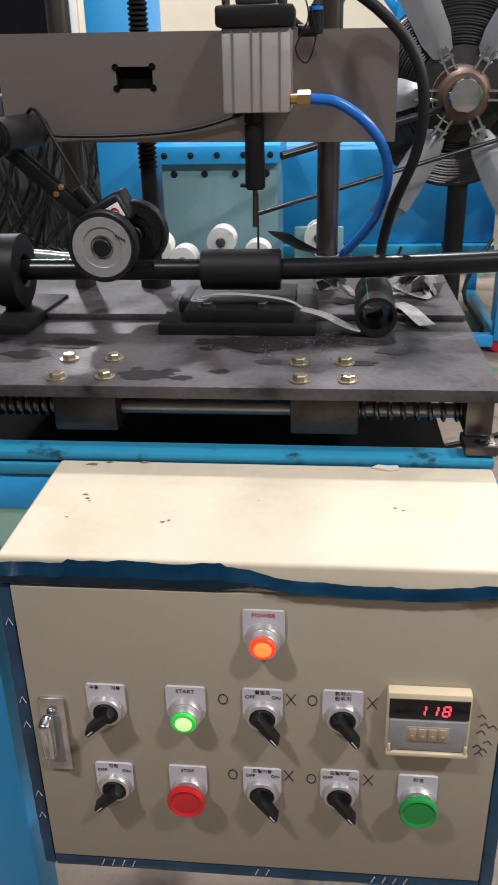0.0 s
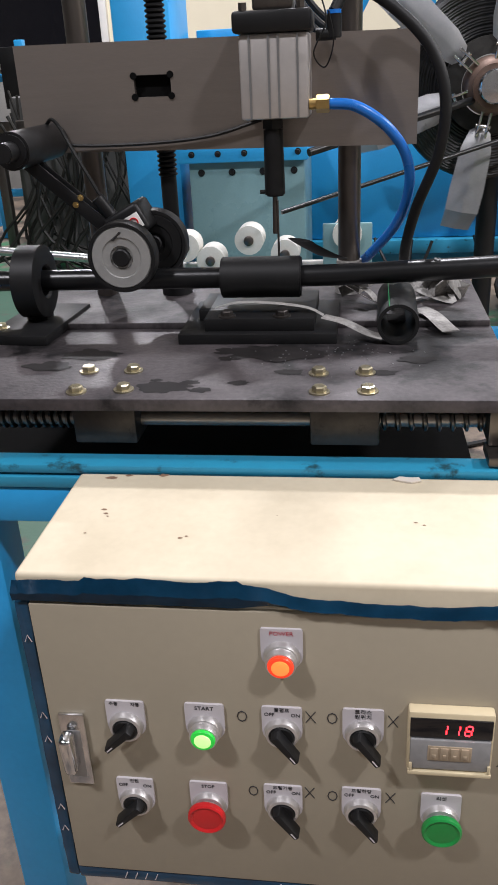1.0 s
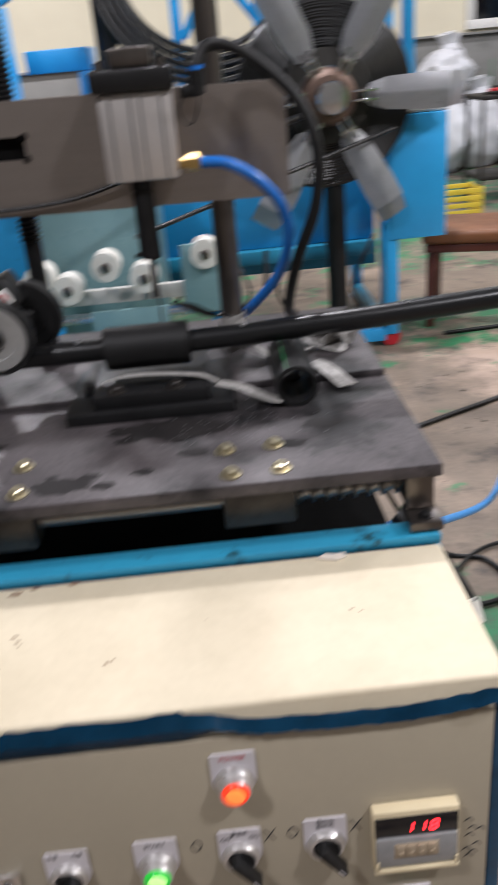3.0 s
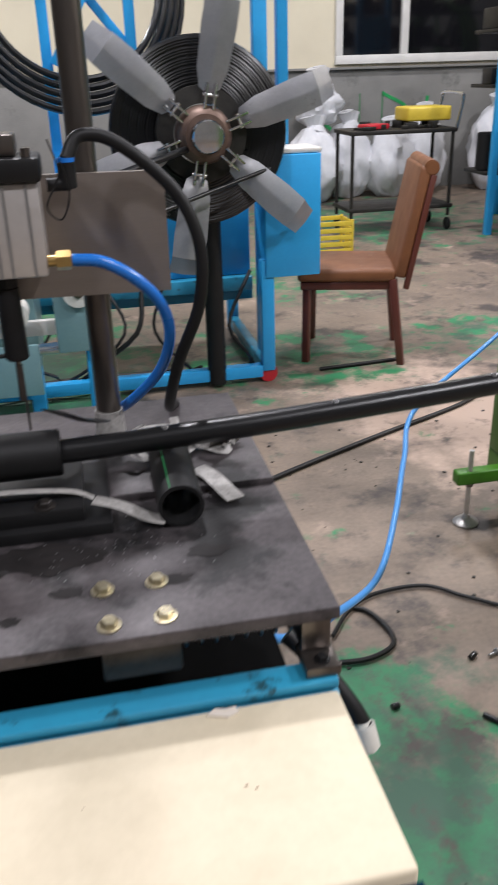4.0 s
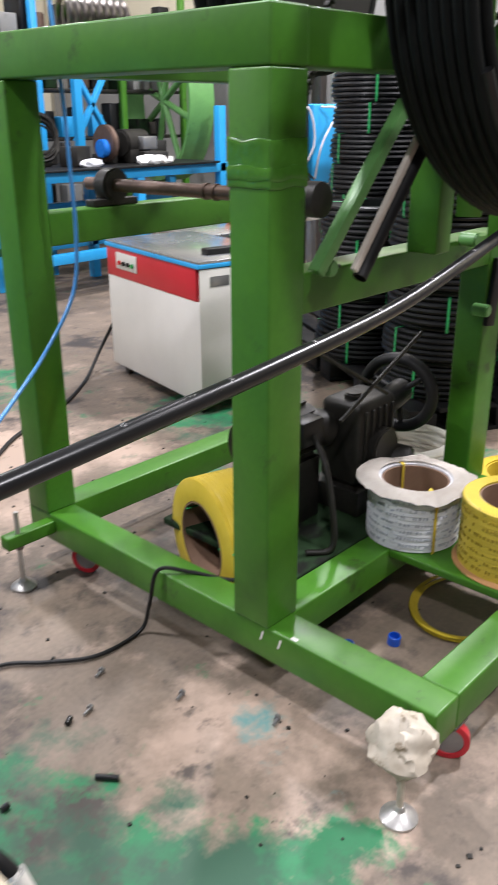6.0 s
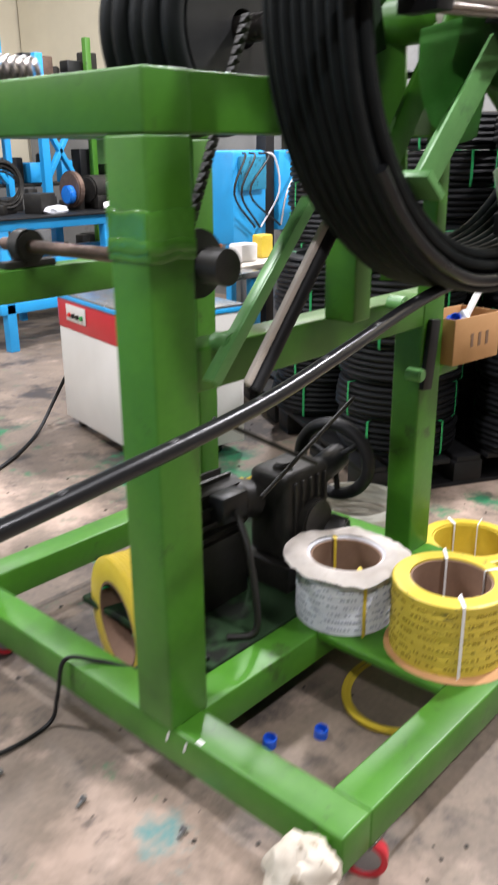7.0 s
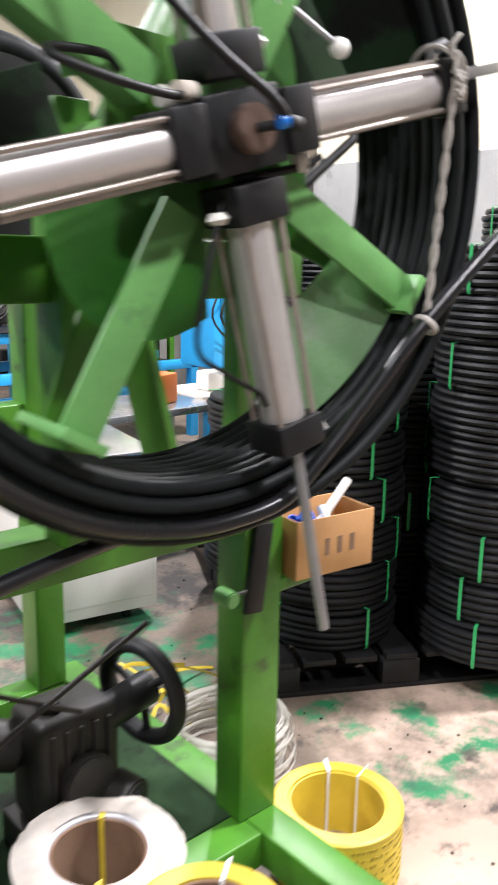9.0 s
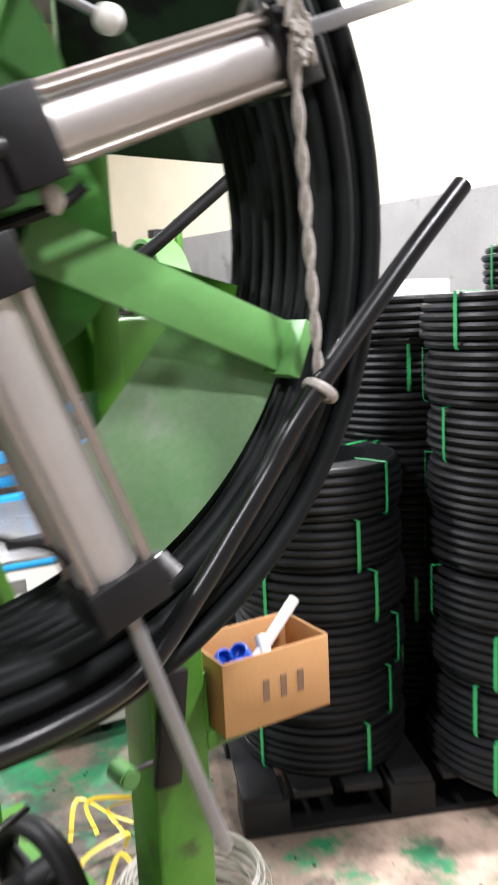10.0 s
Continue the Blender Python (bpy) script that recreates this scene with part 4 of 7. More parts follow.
enc = thing("length_encoder", (-0.30, 1.03, 1.0), "length encoder with grey-faced and black wheels on the pipe", "encoder")
bm = BM()
rod(bm, (-0.298, 0.985, 1.215), (-0.298, 1.128, 1.215), 0.021, seg=28, bevel=0.003)
rod(bm, (-0.298, 0.960, 1.215), (-0.298, 0.986, 1.215), 0.011, seg=24, bevel=0.001)
part("pivot", bm, M_BLKP, enc)
bm = BM()
a, b = Vector((-0.305, 1.045, 1.20)), Vector((-0.205, 1.045, 1.112))
for y in (1.038, 1.056):
    m, h = axis_matrix((a.x, y, a.z), (b.x, y, b.z))
    box(bm, (-0.008, -0.002, -h / 2), (0.008, 0.002, h / 2), 0.0008)
    vs = [v for v in bm.verts if abs(v.co.x) < 0.013 and abs(v.co.y) < 0.004 and abs(v.co.z) <= h / 2 + 1e-5]
    bmesh.ops.transform(bm, matrix=m @ Matrix.Rotation(radians(90), 4, "Z"), verts=vs)
part("arm", bm, M_BLKP, enc)
hexbolt("arm_screw", (-0.248, 1.036, 1.148), (0, -1, 0.2), 0.0026, enc, M_BRASS)
hexbolt("arm_screw", (-0.241, 1.036, 1.156), (0, -1, 0.2), 0.0026, enc, M_BRASS)
bm = BM()
box(bm, (-0.212, 1.03, 1.105), (-0.162, 1.085, 1.142), 0.006, Matrix.Rotation(radians(-28), 4, "Y"), seg=3)
rod(bm, (-0.205, 1.045, 1.128), (-0.222, 1.04, 1.155), 0.008, seg=14)
body = part("encoder_body", bm, M_BLKP, enc, "black encoder body")
bm = BM()
box(bm, (-0.186, 1.0278, 1.118), (-0.167, 1.0292, 1.136), 0.0004, Matrix.Rotation(radians(-28), 4, "Y"))
part("warning_sticker", bm, M_WHITE, body, "white sticker with a red ring")
bm = BM()
lathe(bm, [(0.0058, 0.0), (0.0058, 0.0012), (0.0044, 0.0012), (0.0044, 0.0)], facing((-0.1765, 1.0278, 1.127), (0, -1, 0)), 20, closed=True)
part("warning_ring", bm, M_RED, body)
ENC_WHEELS = []
for x, y, z in ((-0.187, 1.005, 1.092), (-0.164, 1.075, 1.094)):
    m0 = facing((0, 0, 0), (0, -1, 0))
    bm = BM()
    lathe(bm, [(0.0365, -0.009), (0.0365, 0.009), (0.035, 0.0105), (0.024, 0.0105), (0.023, 0.0090), (0.014, 0.0090), (0.013, 0.006), (0.004, 0.006)], m0, 44)
    hub_ob = new("wheel", finish("wheel", bm, M_TWHEEL if y < 1.05 else M_BLACK))
    hub_ob.parent = enc
    tagged(hub_ob, "grey-faced measuring wheel" if y < 1.05 else "black measuring wheel")
    bm = BM()
    lathe(bm, [(0.0405, -0.011), (0.0415, -0.008), (0.0415, 0.008), (0.0405, 0.011), (0.0366, 0.011), (0.0366, -0.011)], m0, 44, closed=True)
    t = new("tyre", finish("tyre", bm, M_BLACK))
    t.parent = hub_ob
    bm = BM()
    lathe(bm, [(0.0105, 0.0062), (0.0105, 0.0115), (0.009, 0.0128), (0.004, 0.0128)], m0, 24)
    for k in range(7):
        box(bm, (0.017 + k * 0.0018, -0.0111, 0.0125 - k * 0.001), (0.018 + k * 0.0018, -0.0104, 0.0155 - k * 0.001))
    t = new("hub_cap", finish("hub_cap", bm, M_BLKP))
    t.parent = hub_ob
    tagged(t, "black hub cap and print marks")
    hub_ob.location = Vector((x, y, z)) - enc.location
    ENC_WHEELS.append((hub_ob, hub_ob.location.copy()))

PIPE_LINE = [(-1.9, 1.03, 1.06), (-0.9, 1.03, 1.0585), (-0.3, 1.03, 1.0585), (0.02, 1.03, 1.0590), (0.15, 1.031, 1.0625), (0.28, 1.033, 1.0675), (0.56, 1.040, 1.0825), (0.87, 1.052, 1.1005), (1.20, 1.072, 1.125), (1.47, 1.098, 1.163), (1.68, 1.130, 1.190), (1.85, 1.160, 1.203), (2.03, 1.190, 1.2085)]
bm = BM()
sweep(bm, PIPE_LINE, 0.0128, seg=24, n=10)
solid("extruded_pipe", bm, M_PIPE, "long glossy black plastic pipe running to the winder", "pipe")


# ---- green winder frame ----
wf = thing("winder_frame", (2.0, 1.8, 0), "green painted welded frame of square tube carrying the winder", "winder frame")


def tube(name, lo, hi, material=None, label=""):
    bm = BM()
    box(bm, lo, hi, 0.006, seg=3)
    return part(name, bm, material or M_GREEN, wf, label)


XA, XB = 1.370, 1.470
tube("base_rail", (XA, 1.0, 0.11), (XB, 2.57, 0.21))
tube("base_rail", (2.52, 0.75, 0.11), (2.62, 2.57, 0.21))
tube("base_rail", (XB, 1.0, 0.11), (2.52, 1.10, 0.21))
tube("base_rail", (XB, 1.49, 0.112), (2.52, 1.59, 0.209))
tube("base_rail", (XB, 2.46, 0.11), (2.52, 2.56, 0.21))
tube("deck_plate", (1.92, 1.10, 0.186), (2.30, 1.489, 0.212))
tube("deck_plate", (1.60, 1.591, 0.19), (2.52, 2.15, 0.214), M_DECK, "oily green deck plate, shade put into its dark colour")
tube("post", (1.364, 1.487, 0.21), (1.483, 1.606, 1.519))
tube("post", (1.366, 2.450, 0.21), (1.476, 2.562, 1.519))
tube("post", (2.498, 1.55, 0.21), (2.62, 1.65, 1.08))
tube("post", (2.42, 2.455, 0.21), (2.52, 2.557, 1.53))
tube("top_beam", (1.364, 1.487, 1.52), (1.483, 2.562, 1.634))
tube("top_beam", (1.483, 1.490, 1.521), (2.60, 1.603, 1.633))
tube("top_beam", (XB, 2.455, 1.53), (2.52, 2.557, 1.632))
tube("mid_beam", (XB, 1.552, 0.98), (2.52, 1.648, 1.08))
tube("mid_beam", (XB, 2.47, 1.06), (2.42, 2.55, 1.16))
tube("upright", (1.99, 1.45, 1.082), (2.06, 1.545, 1.85), label="green bearing upright behind the reel")
tube("stub", (1.225, 1.03, 0.155), (XA, 1.07, 0.195))
tube("stub", (1.19, 2.42, 0.15), (XA, 2.465, 0.195))
bm = BM()
for x, y, s in ((1.3695, 1.52, 1), (1.3695, 1.46, 1)):
    box(bm, (x - 0.0006, y - 0.012, 0.165), (x + 0.0006, y - 0.006, 0.195), 0, Matrix.Rotation(0.3, 4, "X"))
box(bm, (1.374, 1.400, 0.2103), (1.386, 1.420, 0.2112), 0.0003)
part("paint_chip", bm, M_WHITE, wf, "white chipped paint spots")
for x, y, wrapped in ((1.260, 1.010, True), (1.238, 2.435, False)):
    bm = BM()
    rod(bm, (x, y, 0.018), (x, y, 0.27 if not wrapped else 0.20), 0.008, seg=16)
    jack = part("levelling_foot", bm, M_TAPEW if wrapped else M_ZNC, wf, "taped levelling foot" if wrapped else "zinc plated levelling foot")
    bm = BM()
    lathe(bm, [(0.042, 0.0005), (0.042, 0.006), (0.030, 0.016), (0.014, 0.024), (0.010, 0.034)], Matrix.Translation((x, y, 0)), 32)
    part("foot_disc", bm, M_ZNC, jack)
    bm = BM()
    rod(bm, (x, y, 0.14), (x, y, 0.150), 0.014, seg=6)
    part("lock_nut", bm, M_IRON, jack)
    if wrapped:
        bm = BM()
        bmesh.ops.create_icosphere(bm, subdivisions=4, radius=0.076, matrix=Matrix.Translation((x + 0.005, y + 0.010, 0.188)))
        for v in bm.verts:
            d = v.co - Vector((x + 0.005, y + 0.010, 0.188))
            d *= 1 + 0.24 * noise.noise(v.co * 24) + 0.10 * noise.noise(v.co * 80)
            if d.z < 0:
                k = 1 + d.z / 0.085
                d.x *= max(0.22, k)
                d.y *= max(0.22, k)
                d.z *= 1.35
            v.co = Vector((x + 0.005, y + 0.010, 0.188)) + d
        part("tape_wrap", bm, M_TAPEW, jack, "lump of dirty white tape")
for x, y in ((1.50, 1.03), (1.44, 2.36), (2.57, 0.82)):
    bm = BM()
    lathe(bm, [(0.050, -0.013), (0.050, 0.013), (0.036, 0.014), (0.036, -0.014)], facing((x, y, 0.0505), (0.80, 0.42, 0)), 32, closed=True)
    caster = part("caster", bm, M_REDP, wf, "red caster wheel")
    bm = BM()
    lathe(bm, [(0.036, -0.011), (0.036, 0.011), (0.012, 0.014)], facing((x, y, 0.0505), (0.80, 0.42, 0)), 24)
    part("hub", bm, M_GREY, caster)
    bm = BM()
    box(bm, (x - 0.03, y - 0.03, 0.104), (x + 0.03, y + 0.03, 0.1105), 0.001)
    part("fork", bm, M_IRON, caster)
for z0, z1, proud in ((1.285, 1.385, 0.0022), (1.30, 1.33, 0.0036)):
    bm = BM()
    box(bm, (1.364 - proud, 1.487 - proud, z0), (1.483 + proud, 1.606 + proud, z1), 0.003)
    bmesh.ops.subdivide_edges(bm, edges=[e for e in bm.edges if e.calc_length() > 0.05], cuts=10, use_grid_fill=True)
    for v in bm.verts:
        v.co.z += 0.008 * noise.noise(v.co * 22)
        v.co.x -= 0.0016 * abs(noise.noise(v.co * 70))
        v.co.y -= 0.0016 * abs(noise.noise(v.co * 65))
    part("clear_tape", bm, M_TAPEG, wf, "wrinkled clear tape wound round the post")
# roller knobs and pins on the mid beam
for x, y, z in ((1.57, 1.47, 1.10), (2.30, 1.495, 1.084), (2.42, 1.495, 0.853)):
    bm = BM()
    rod(bm, (x, y, z), (x, y + 0.055, z), 0.020, seg=24, bevel=0.004)
    pin = part("roller", bm, M_LGREEN, wf, "light green roller")
    bm = BM()
    rod(bm, (x + 0.015, y + 0.03, z - 0.002), (x + 0.06, y + 0.03, z - 0.004), 0.005, seg=12)
    part("pin", bm, M_CAST, pin)
bm = BM()
m, h = axis_matrix((1.505, 1.46, 1.098), (1.83, 1.46, 1.455))
box(bm, (-0.003, -0.014, -h / 2), (0.003, 0.014, h / 2), 0.001)
box(bm, (0.003, 0.009, -h / 2), (0.028, 0.014, h / 2), 0.001)
bmesh.ops.transform(bm, matrix=m, verts=bm.verts)
lever = solid("guide_lever", bm, M_LGREEN, "light green angle iron lever leaning on the frame", "lever", at=(1.505, 1.46, 1.098))
bm = BM()
m, h = axis_matrix((1.515, 1.36, 1.100), (1.79, 1.365, 1.42))
lathe(bm, [(0.0165, -h / 2), (0.0165, h / 2), (0.0130, h / 2), (0.0130, -h / 2)], m, 28, closed=True)
guide_tube = solid("guide_tube", bm, M_BLACK, "dark steel guide tube with an open lower end", "tube", at=(1.515, 1.36, 1.100))
bm = BM()
m, h = axis_matrix((1.497, 1.362, 1.118), (1.775, 1.367, 1.442))
box(bm, (-0.006, -0.008, -h / 2), (0.006, 0.008, h / 2), 0.001)
bmesh.ops.transform(bm, matrix=m, verts=bm.verts)
wood_strip = solid("wood_strip", bm, M_PAPER, "pale wooden strip taped along the guide tube", "strip", at=(1.497, 1.362, 1.118))

# drive: shaft, chain, bearing, motor with gearbox and handwheel
drive = thing("drive_shaft", (1.75, 2.1, 1.16), "rusty drive shaft with a sprocket in pillow bearings", "shaft")
bm = BM()
rod(bm, (1.75, 1.70, 1.228), (1.75, 2.62, 1.222), 0.020, seg=24)
for y in (2.02, 2.06):
    rod(bm, (1.75, y, 1.226), (1.75, y + 0.012, 1.226), 0.0235, seg=24)
part("shaft", bm, M_RUST, drive)
for y in (2.50, 1.86):
    bm = BM()
    rod(bm, (1.75, y - 0.03, 1.222), (1.75, y + 0.03, 1.222), 0.052, seg=28, bevel=0.006)
    box(bm, (1.66, y - 0.022, 1.161), (1.84, y + 0.022, 1.182), 0.003)
    part("pillow_bearing", bm, M_CAST, drive)
bm = BM()
lathe(bm, [(0.085, -0.012), (0.085, 0.012), (0.06, 0.014), (0.03, 0.02)], facing((1.75, 1.76, 1.228), (0, -1, 0)), 22)
lathe(bm, [(0.045, 0.02), (0.045, 0.09), (0.03, 0.095)], facing((1.75, 1.74, 1.228), (0, -1, 0)), 26)
part("sprocket", bm, M_CAST, drive, "greasy black sprocket")
bm = BM()
a, b = Vector((1.70, 1.745, 1.28)), Vector((1.93, 1.745, 1.80))
k = 44
for i in range(k):
    p = a.lerp(b, i / k)
    d = (b - a).normalized()
    m = facing(p, d) @ Matrix.Rotation(math.pi / 2 * (i % 2), 4, "Z")
    s = BM()
    box(s, (-0.008, -0.012, -0.006), (0.008, 0.012, 0.006), 0.002)
    bmesh.ops.transform(s, matrix=m, verts=s.verts)
    me = bpy.data.meshes.new("tmp")
    s.to_mesh(me)
    s.free()
    bm.from_mesh(me)
solid("drive_chain", bm, M_CAST, "greasy black roller chain rising to the reel", "chain", at=(1.70, 1.745, 1.28))

gm = thing("gear_motor", (2.15, 1.8, 0.214), "greasy dark gear motor with a handwheel on the deck", "motor")
bm = BM()
rod(bm, (1.70, 1.88, 0.50), (1.98, 1.86, 0.50), 0.082, seg=32, bevel=0.01)
motor = part("motor", bm, M_CAST, gm)
for i in range(14):
    bm = BM()
    a = i * math.pi * 2 / 14
    p = Vector((1.84, 1.87, 0.50)) + Vector((0, math.cos(a), math.sin(a))) * 0.086
    box(bm, (1.73, p.y - 0.012, p.z - 0.004), (1.95, p.y + 0.012, p.z + 0.004), 0, Matrix.Rotation(a, 4, "X"))
    part("fin", bm, M_CAST, motor)
bm = BM()
box(bm, (1.74, 1.79, 0.214), (1.96, 1.95, 0.425), 0.006)
part("pedestal", bm, M_CAST, gm)
bm = BM()
box(bm, (1.81, 1.74, 0.50), (1.91, 1.80, 0.58), 0.006)
part("terminal_box", bm, M_BLKP, gm)
bm = BM()
box(bm, (2.04, 1.70, 0.30), (2.25, 1.86, 0.585), 0.025, seg=3)
gearbox = part("gearbox", bm, M_CAST, gm)
bm = BM()
box(bm, (2.02, 1.68, 0.214), (2.29, 1.88, 0.30), 0.006)
part("foot", bm, M_CAST, gearbox)
for i in range(5):
    bm = BM()
    box(bm, (2.065 + i * 0.036, 1.690, 0.34), (2.074 + i * 0.036, 1.702, 0.56), 0.002)
    part("rib", bm, M_CAST, gearbox)
for p, q, r in (((2.15, 1.70, 0.42), (2.15, 1.665, 0.42), 0.07), ((1.975, 1.86, 0.50), (2.05, 1.83, 0.48), 0.06), ((2.215, 1.70, 0.36), (2.24, 1.63, 0.35), 0.056), ((2.10, 1.77, 0.58), (2.10, 1.77, 0.605), 0.03)):
    bm = BM()
    rod(bm, p, q, r, seg=28, bevel=0.006)
    part("flange", bm, M_CAST, gearbox)
bm = BM()
rod(bm, (2.236, 1.64, 0.351), (2.243, 1.62, 0.349), 0.036, seg=28, bevel=0.003)
part("shaft_cover", bm, M_BLACK, gearbox)
bm = BM()
rod(bm, (2.20, 1.735, 0.535), (2.375, 1.767, 0.544), 0.044, seg=24, bevel=0.004)
part("hub", bm, M_BLKP, gm)
bm = BM()
c, ax = Vector((2.35, 1.762, 0.543)), Vector((0.98, 0.19, 0.05)).normalized()
m = facing(c, ax)
R, r = 0.122, 0.0205
prof = [(R + r * math.cos(a), 1.25 * r * math.sin(a)) for a in [i * math.pi / 6 for i in range(12)]]
lathe(bm, prof, m, 48, closed=True)
hw = part("handwheel", bm, M_BLACK, gm, "black handwheel")
bm = BM()
for i in range(3):
    a = i * 2.0944 + 0.4
    rod(bm, c, c + (m.to_3x3() @ Vector((math.cos(a), math.sin(a), 0))) * 0.118, 0.010, seg=10)
part("spokes", bm, M_BLACK, hw)
bm = BM()
sweep(bm, [(1.86, 1.74, 0.53), (1.82, 1.66, 0.46), (1.80, 1.61, 0.30), (1.78, 1.605, 0.225), (1.72, 1.65, 0.222)], 0.010, seg=10)
part("conduit", bm, M_CAST, gm, "dark ribbed conduit")
bm = BM()
for p, q in (((1.70, 1.66, 0.86), (2.12, 1.66, 0.62)), ((1.86, 1.645, 0.60), (2.30, 1.66, 0.78))):
    rod(bm, p, q, 0.0065, seg=10)
solid("linkage_rod", bm, M_CAST, "crossed black linkage rods above the gear motor", "linkage")

# strapping rolls
def lathe_strip(bm, m, r, a0, a1, z0, z1):
    """A small printed mark on a round wall."""
    p = [m @ Vector((rr * math.cos(a), rr * math.sin(a), z)) for rr in (r, r - 0.003) for a, z in ((a0, z0), (a1, z0), (a1, z1), (a0, z1))]
    v = [bm.verts.new(q) for q in p]
    for f in ((0, 1, 2, 3), (7, 6, 5, 4), (0, 4, 5, 1), (1, 5, 6, 2), (2, 6, 7, 3), (3, 7, 4, 0)):
        bm.faces.new([v[i] for i in f])


def strap_roll(name, at, ro, ri, h, outer, label, axis=(0, 0, 1), bands=(0.4, 2.5, 4.6), flange=0.0, band=None, core=None, prints=None):
    t = thing(name, at, label, "strapping roll", "strapping rolls")
    m = facing(at, axis)
    bm = BM()
    prof = [(ri + 0.004, 0.0), (ro - 0.004, 0.0), (ro, 0.003)]
    k = 14
    for i in range(1, k):
        z = h * i / k
        prof += [(ro - 0.0022, z - 0.0012), (ro + random.uniform(-0.001, 0.001), z + 0.001)]
    prof += [(ro, h - 0.003), (ro - 0.004, h)]
    steps = 9
    prof += [(ri + 0.004 + (ro - ri - 0.008) * (steps - i) / steps, h + (0.0012 if i % 2 else 0.0)) for i in range(1, steps + 1)]
    lathe(bm, prof, m, 56, closed=True)
    part("strapping", bm, outer, t)
    bm = BM()
    lathe(bm, [(ri + 0.003, -0.0005), (ri + 0.003, h - 0.004), (ri - 0.003, h - 0.004), (ri - 0.003, -0.0005)], m, 48, closed=True)
    part("core", bm, core or M_CORE, t, "inner turns of strapping" if core else "brown cardboard core")
    for a in bands:
        bm = BM()
        d = Vector((math.cos(a), math.sin(a), 0))
        loop = [d * (ri - 0.006) + Vector((0, 0, -0.001)), d * (ri - 0.006) + Vector((0, 0, h + 0.004)), d * (ro + 0.004) + Vector((0, 0, h + 0.004)), d * (ro + 0.004) + Vector((0, 0, -0.0005))]
        sweep(bm, [m @ q for q in loop], 0.004, seg=6, flat=(0.0075, 0.0012), smooth=False)
        part("tie_band", bm, band or M_WHITE, t, "narrow tie band")
    if prints:
        bm = BM()
        rng = random.Random(int(at[0] * 1000))
        for row in range(7):
            zz = h * (0.12 + 0.125 * row)
            a = -0.9
            while a < 2.1:
                w = rng.uniform(0.02, 0.05)
                if rng.random() < 0.72:
                    lathe_strip(bm, m, ro + 0.0014, a, a + w, zz - 0.0042, zz + 0.0042 * rng.uniform(0.4, 1))
                a += w + rng.uniform(0.012, 0.05)
        part("faded_print", bm, prints, t, "rows of faded print marks")["kind"] = "stuff"
    if flange:
        bm = BM()
        n, rows = 64, []
        for r, z0 in ((ri + 0.012, h + 0.006), (ro - 0.01, h + 0.008), (ro + 0.012, h + 0.001), (ro + flange, h - 0.012)):
            row = []
            for i in range(n):
                a = i * 2 * math.pi / n
                wob = 0.006 * noise.noise((3 * math.cos(a), 3 * math.sin(a), 1.7)) + 0.003 * noise.noise((9 * math.cos(a), 9 * math.sin(a), 4))
                f = max(0, (r - ri) / (ro + flange - ri))
                rr = r * (1 + 0.07 * f * noise.noise((2 * math.cos(a), 2 * math.sin(a), 8)))
                row.append(bm.verts.new(m @ Vector((rr * math.cos(a), rr * math.sin(a), z0 + wob * f * 2.2 + 0.010 * f))))
            rows.append(row)
        for u, v in zip(rows, rows[1:]):
            for i in range(n):
                bm.faces.new((u[i], u[(i + 1) % n], v[(i + 1) % n], v[i]))
        bmesh.ops.solidify(bm, geom=bm.faces, thickness=0.0025)
        fl = part("paper_collar", bm, M_WRAP, t, "crumpled kraft paper collar")
    return t


strap_roll("strapping_roll", (2.062, 1.500, 0.2135), 0.142, 0.100, 0.185, M_STRAP, "white printed strapping roll with a crumpled paper collar", bands=(1.0, 4.1), flange=0.038, band=M_YEL, prints=M_PRINT)
strap_roll("strapping_roll", (2.105, 1.188, 0.2135), 0.156, 0.106, 0.205, M_YELP, "yellow printed strapping roll on a cardboard disc", bands=(-2.5, 0.7, 2.6), prints=M_OLIVE)
strap_roll("strapping_roll", (2.775, 1.47, 0.0), 0.175, 0.128, 0.19, M_YEL, "hollow yellow strapping roll standing on the floor", bands=(-2.2, 3.4), core=M_YEL, prints=M_OLIVE)
strap_roll("strapping_roll", (1.56, 1.93, 0.22), 0.20, 0.125, 0.15, M_YEL, "yellow strapping roll standing on edge inside the frame", axis=(0.96, -0.28, 0), bands=(0.7, 2.9), band=M_TIE)
bm = BM()
rng = random.Random(44)
for i in range(30):
    R, cx, cy = 0.17 + 0.045 * rng.random(), 2.86 + rng.uniform(-0.015, 0.015), 2.02 + rng.uniform(-0.015, 0.015)
    ph, tl = rng.uniform(0, 6), rng.uniform(-0.12, 0.12)
    pts = [(cx + R * math.cos(a + ph), cy + R * math.sin(a + ph), 0.006 + i * 0.0052 + tl * 0.08 * (1 + math.sin(a))) for a in [k * math.pi / 6 for k in range(13)]]
    sweep(bm, pts, 0.004, seg=4, n=2, flat=(0.0012, 0.0065))
solid("strapping_coil", bm, M_NYLON, "loose coil of white strapping on the floor behind the frame", "strapping roll", kind="stuff")
bm = BM()
lathe(bm, [(0.02, 0), (0.172, 0), (0.175, 0.002), (0.172, 0.004), (0.02, 0.0042)], Matrix.Translation((2.10, 1.18, 0.2122)) @ Matrix.Rotation(0.02, 4, "X"), 40)
solid("cardboard_disc", bm, M_CARD, "round cardboard disc under the yellow roll", "cardboard")
bm = BM()
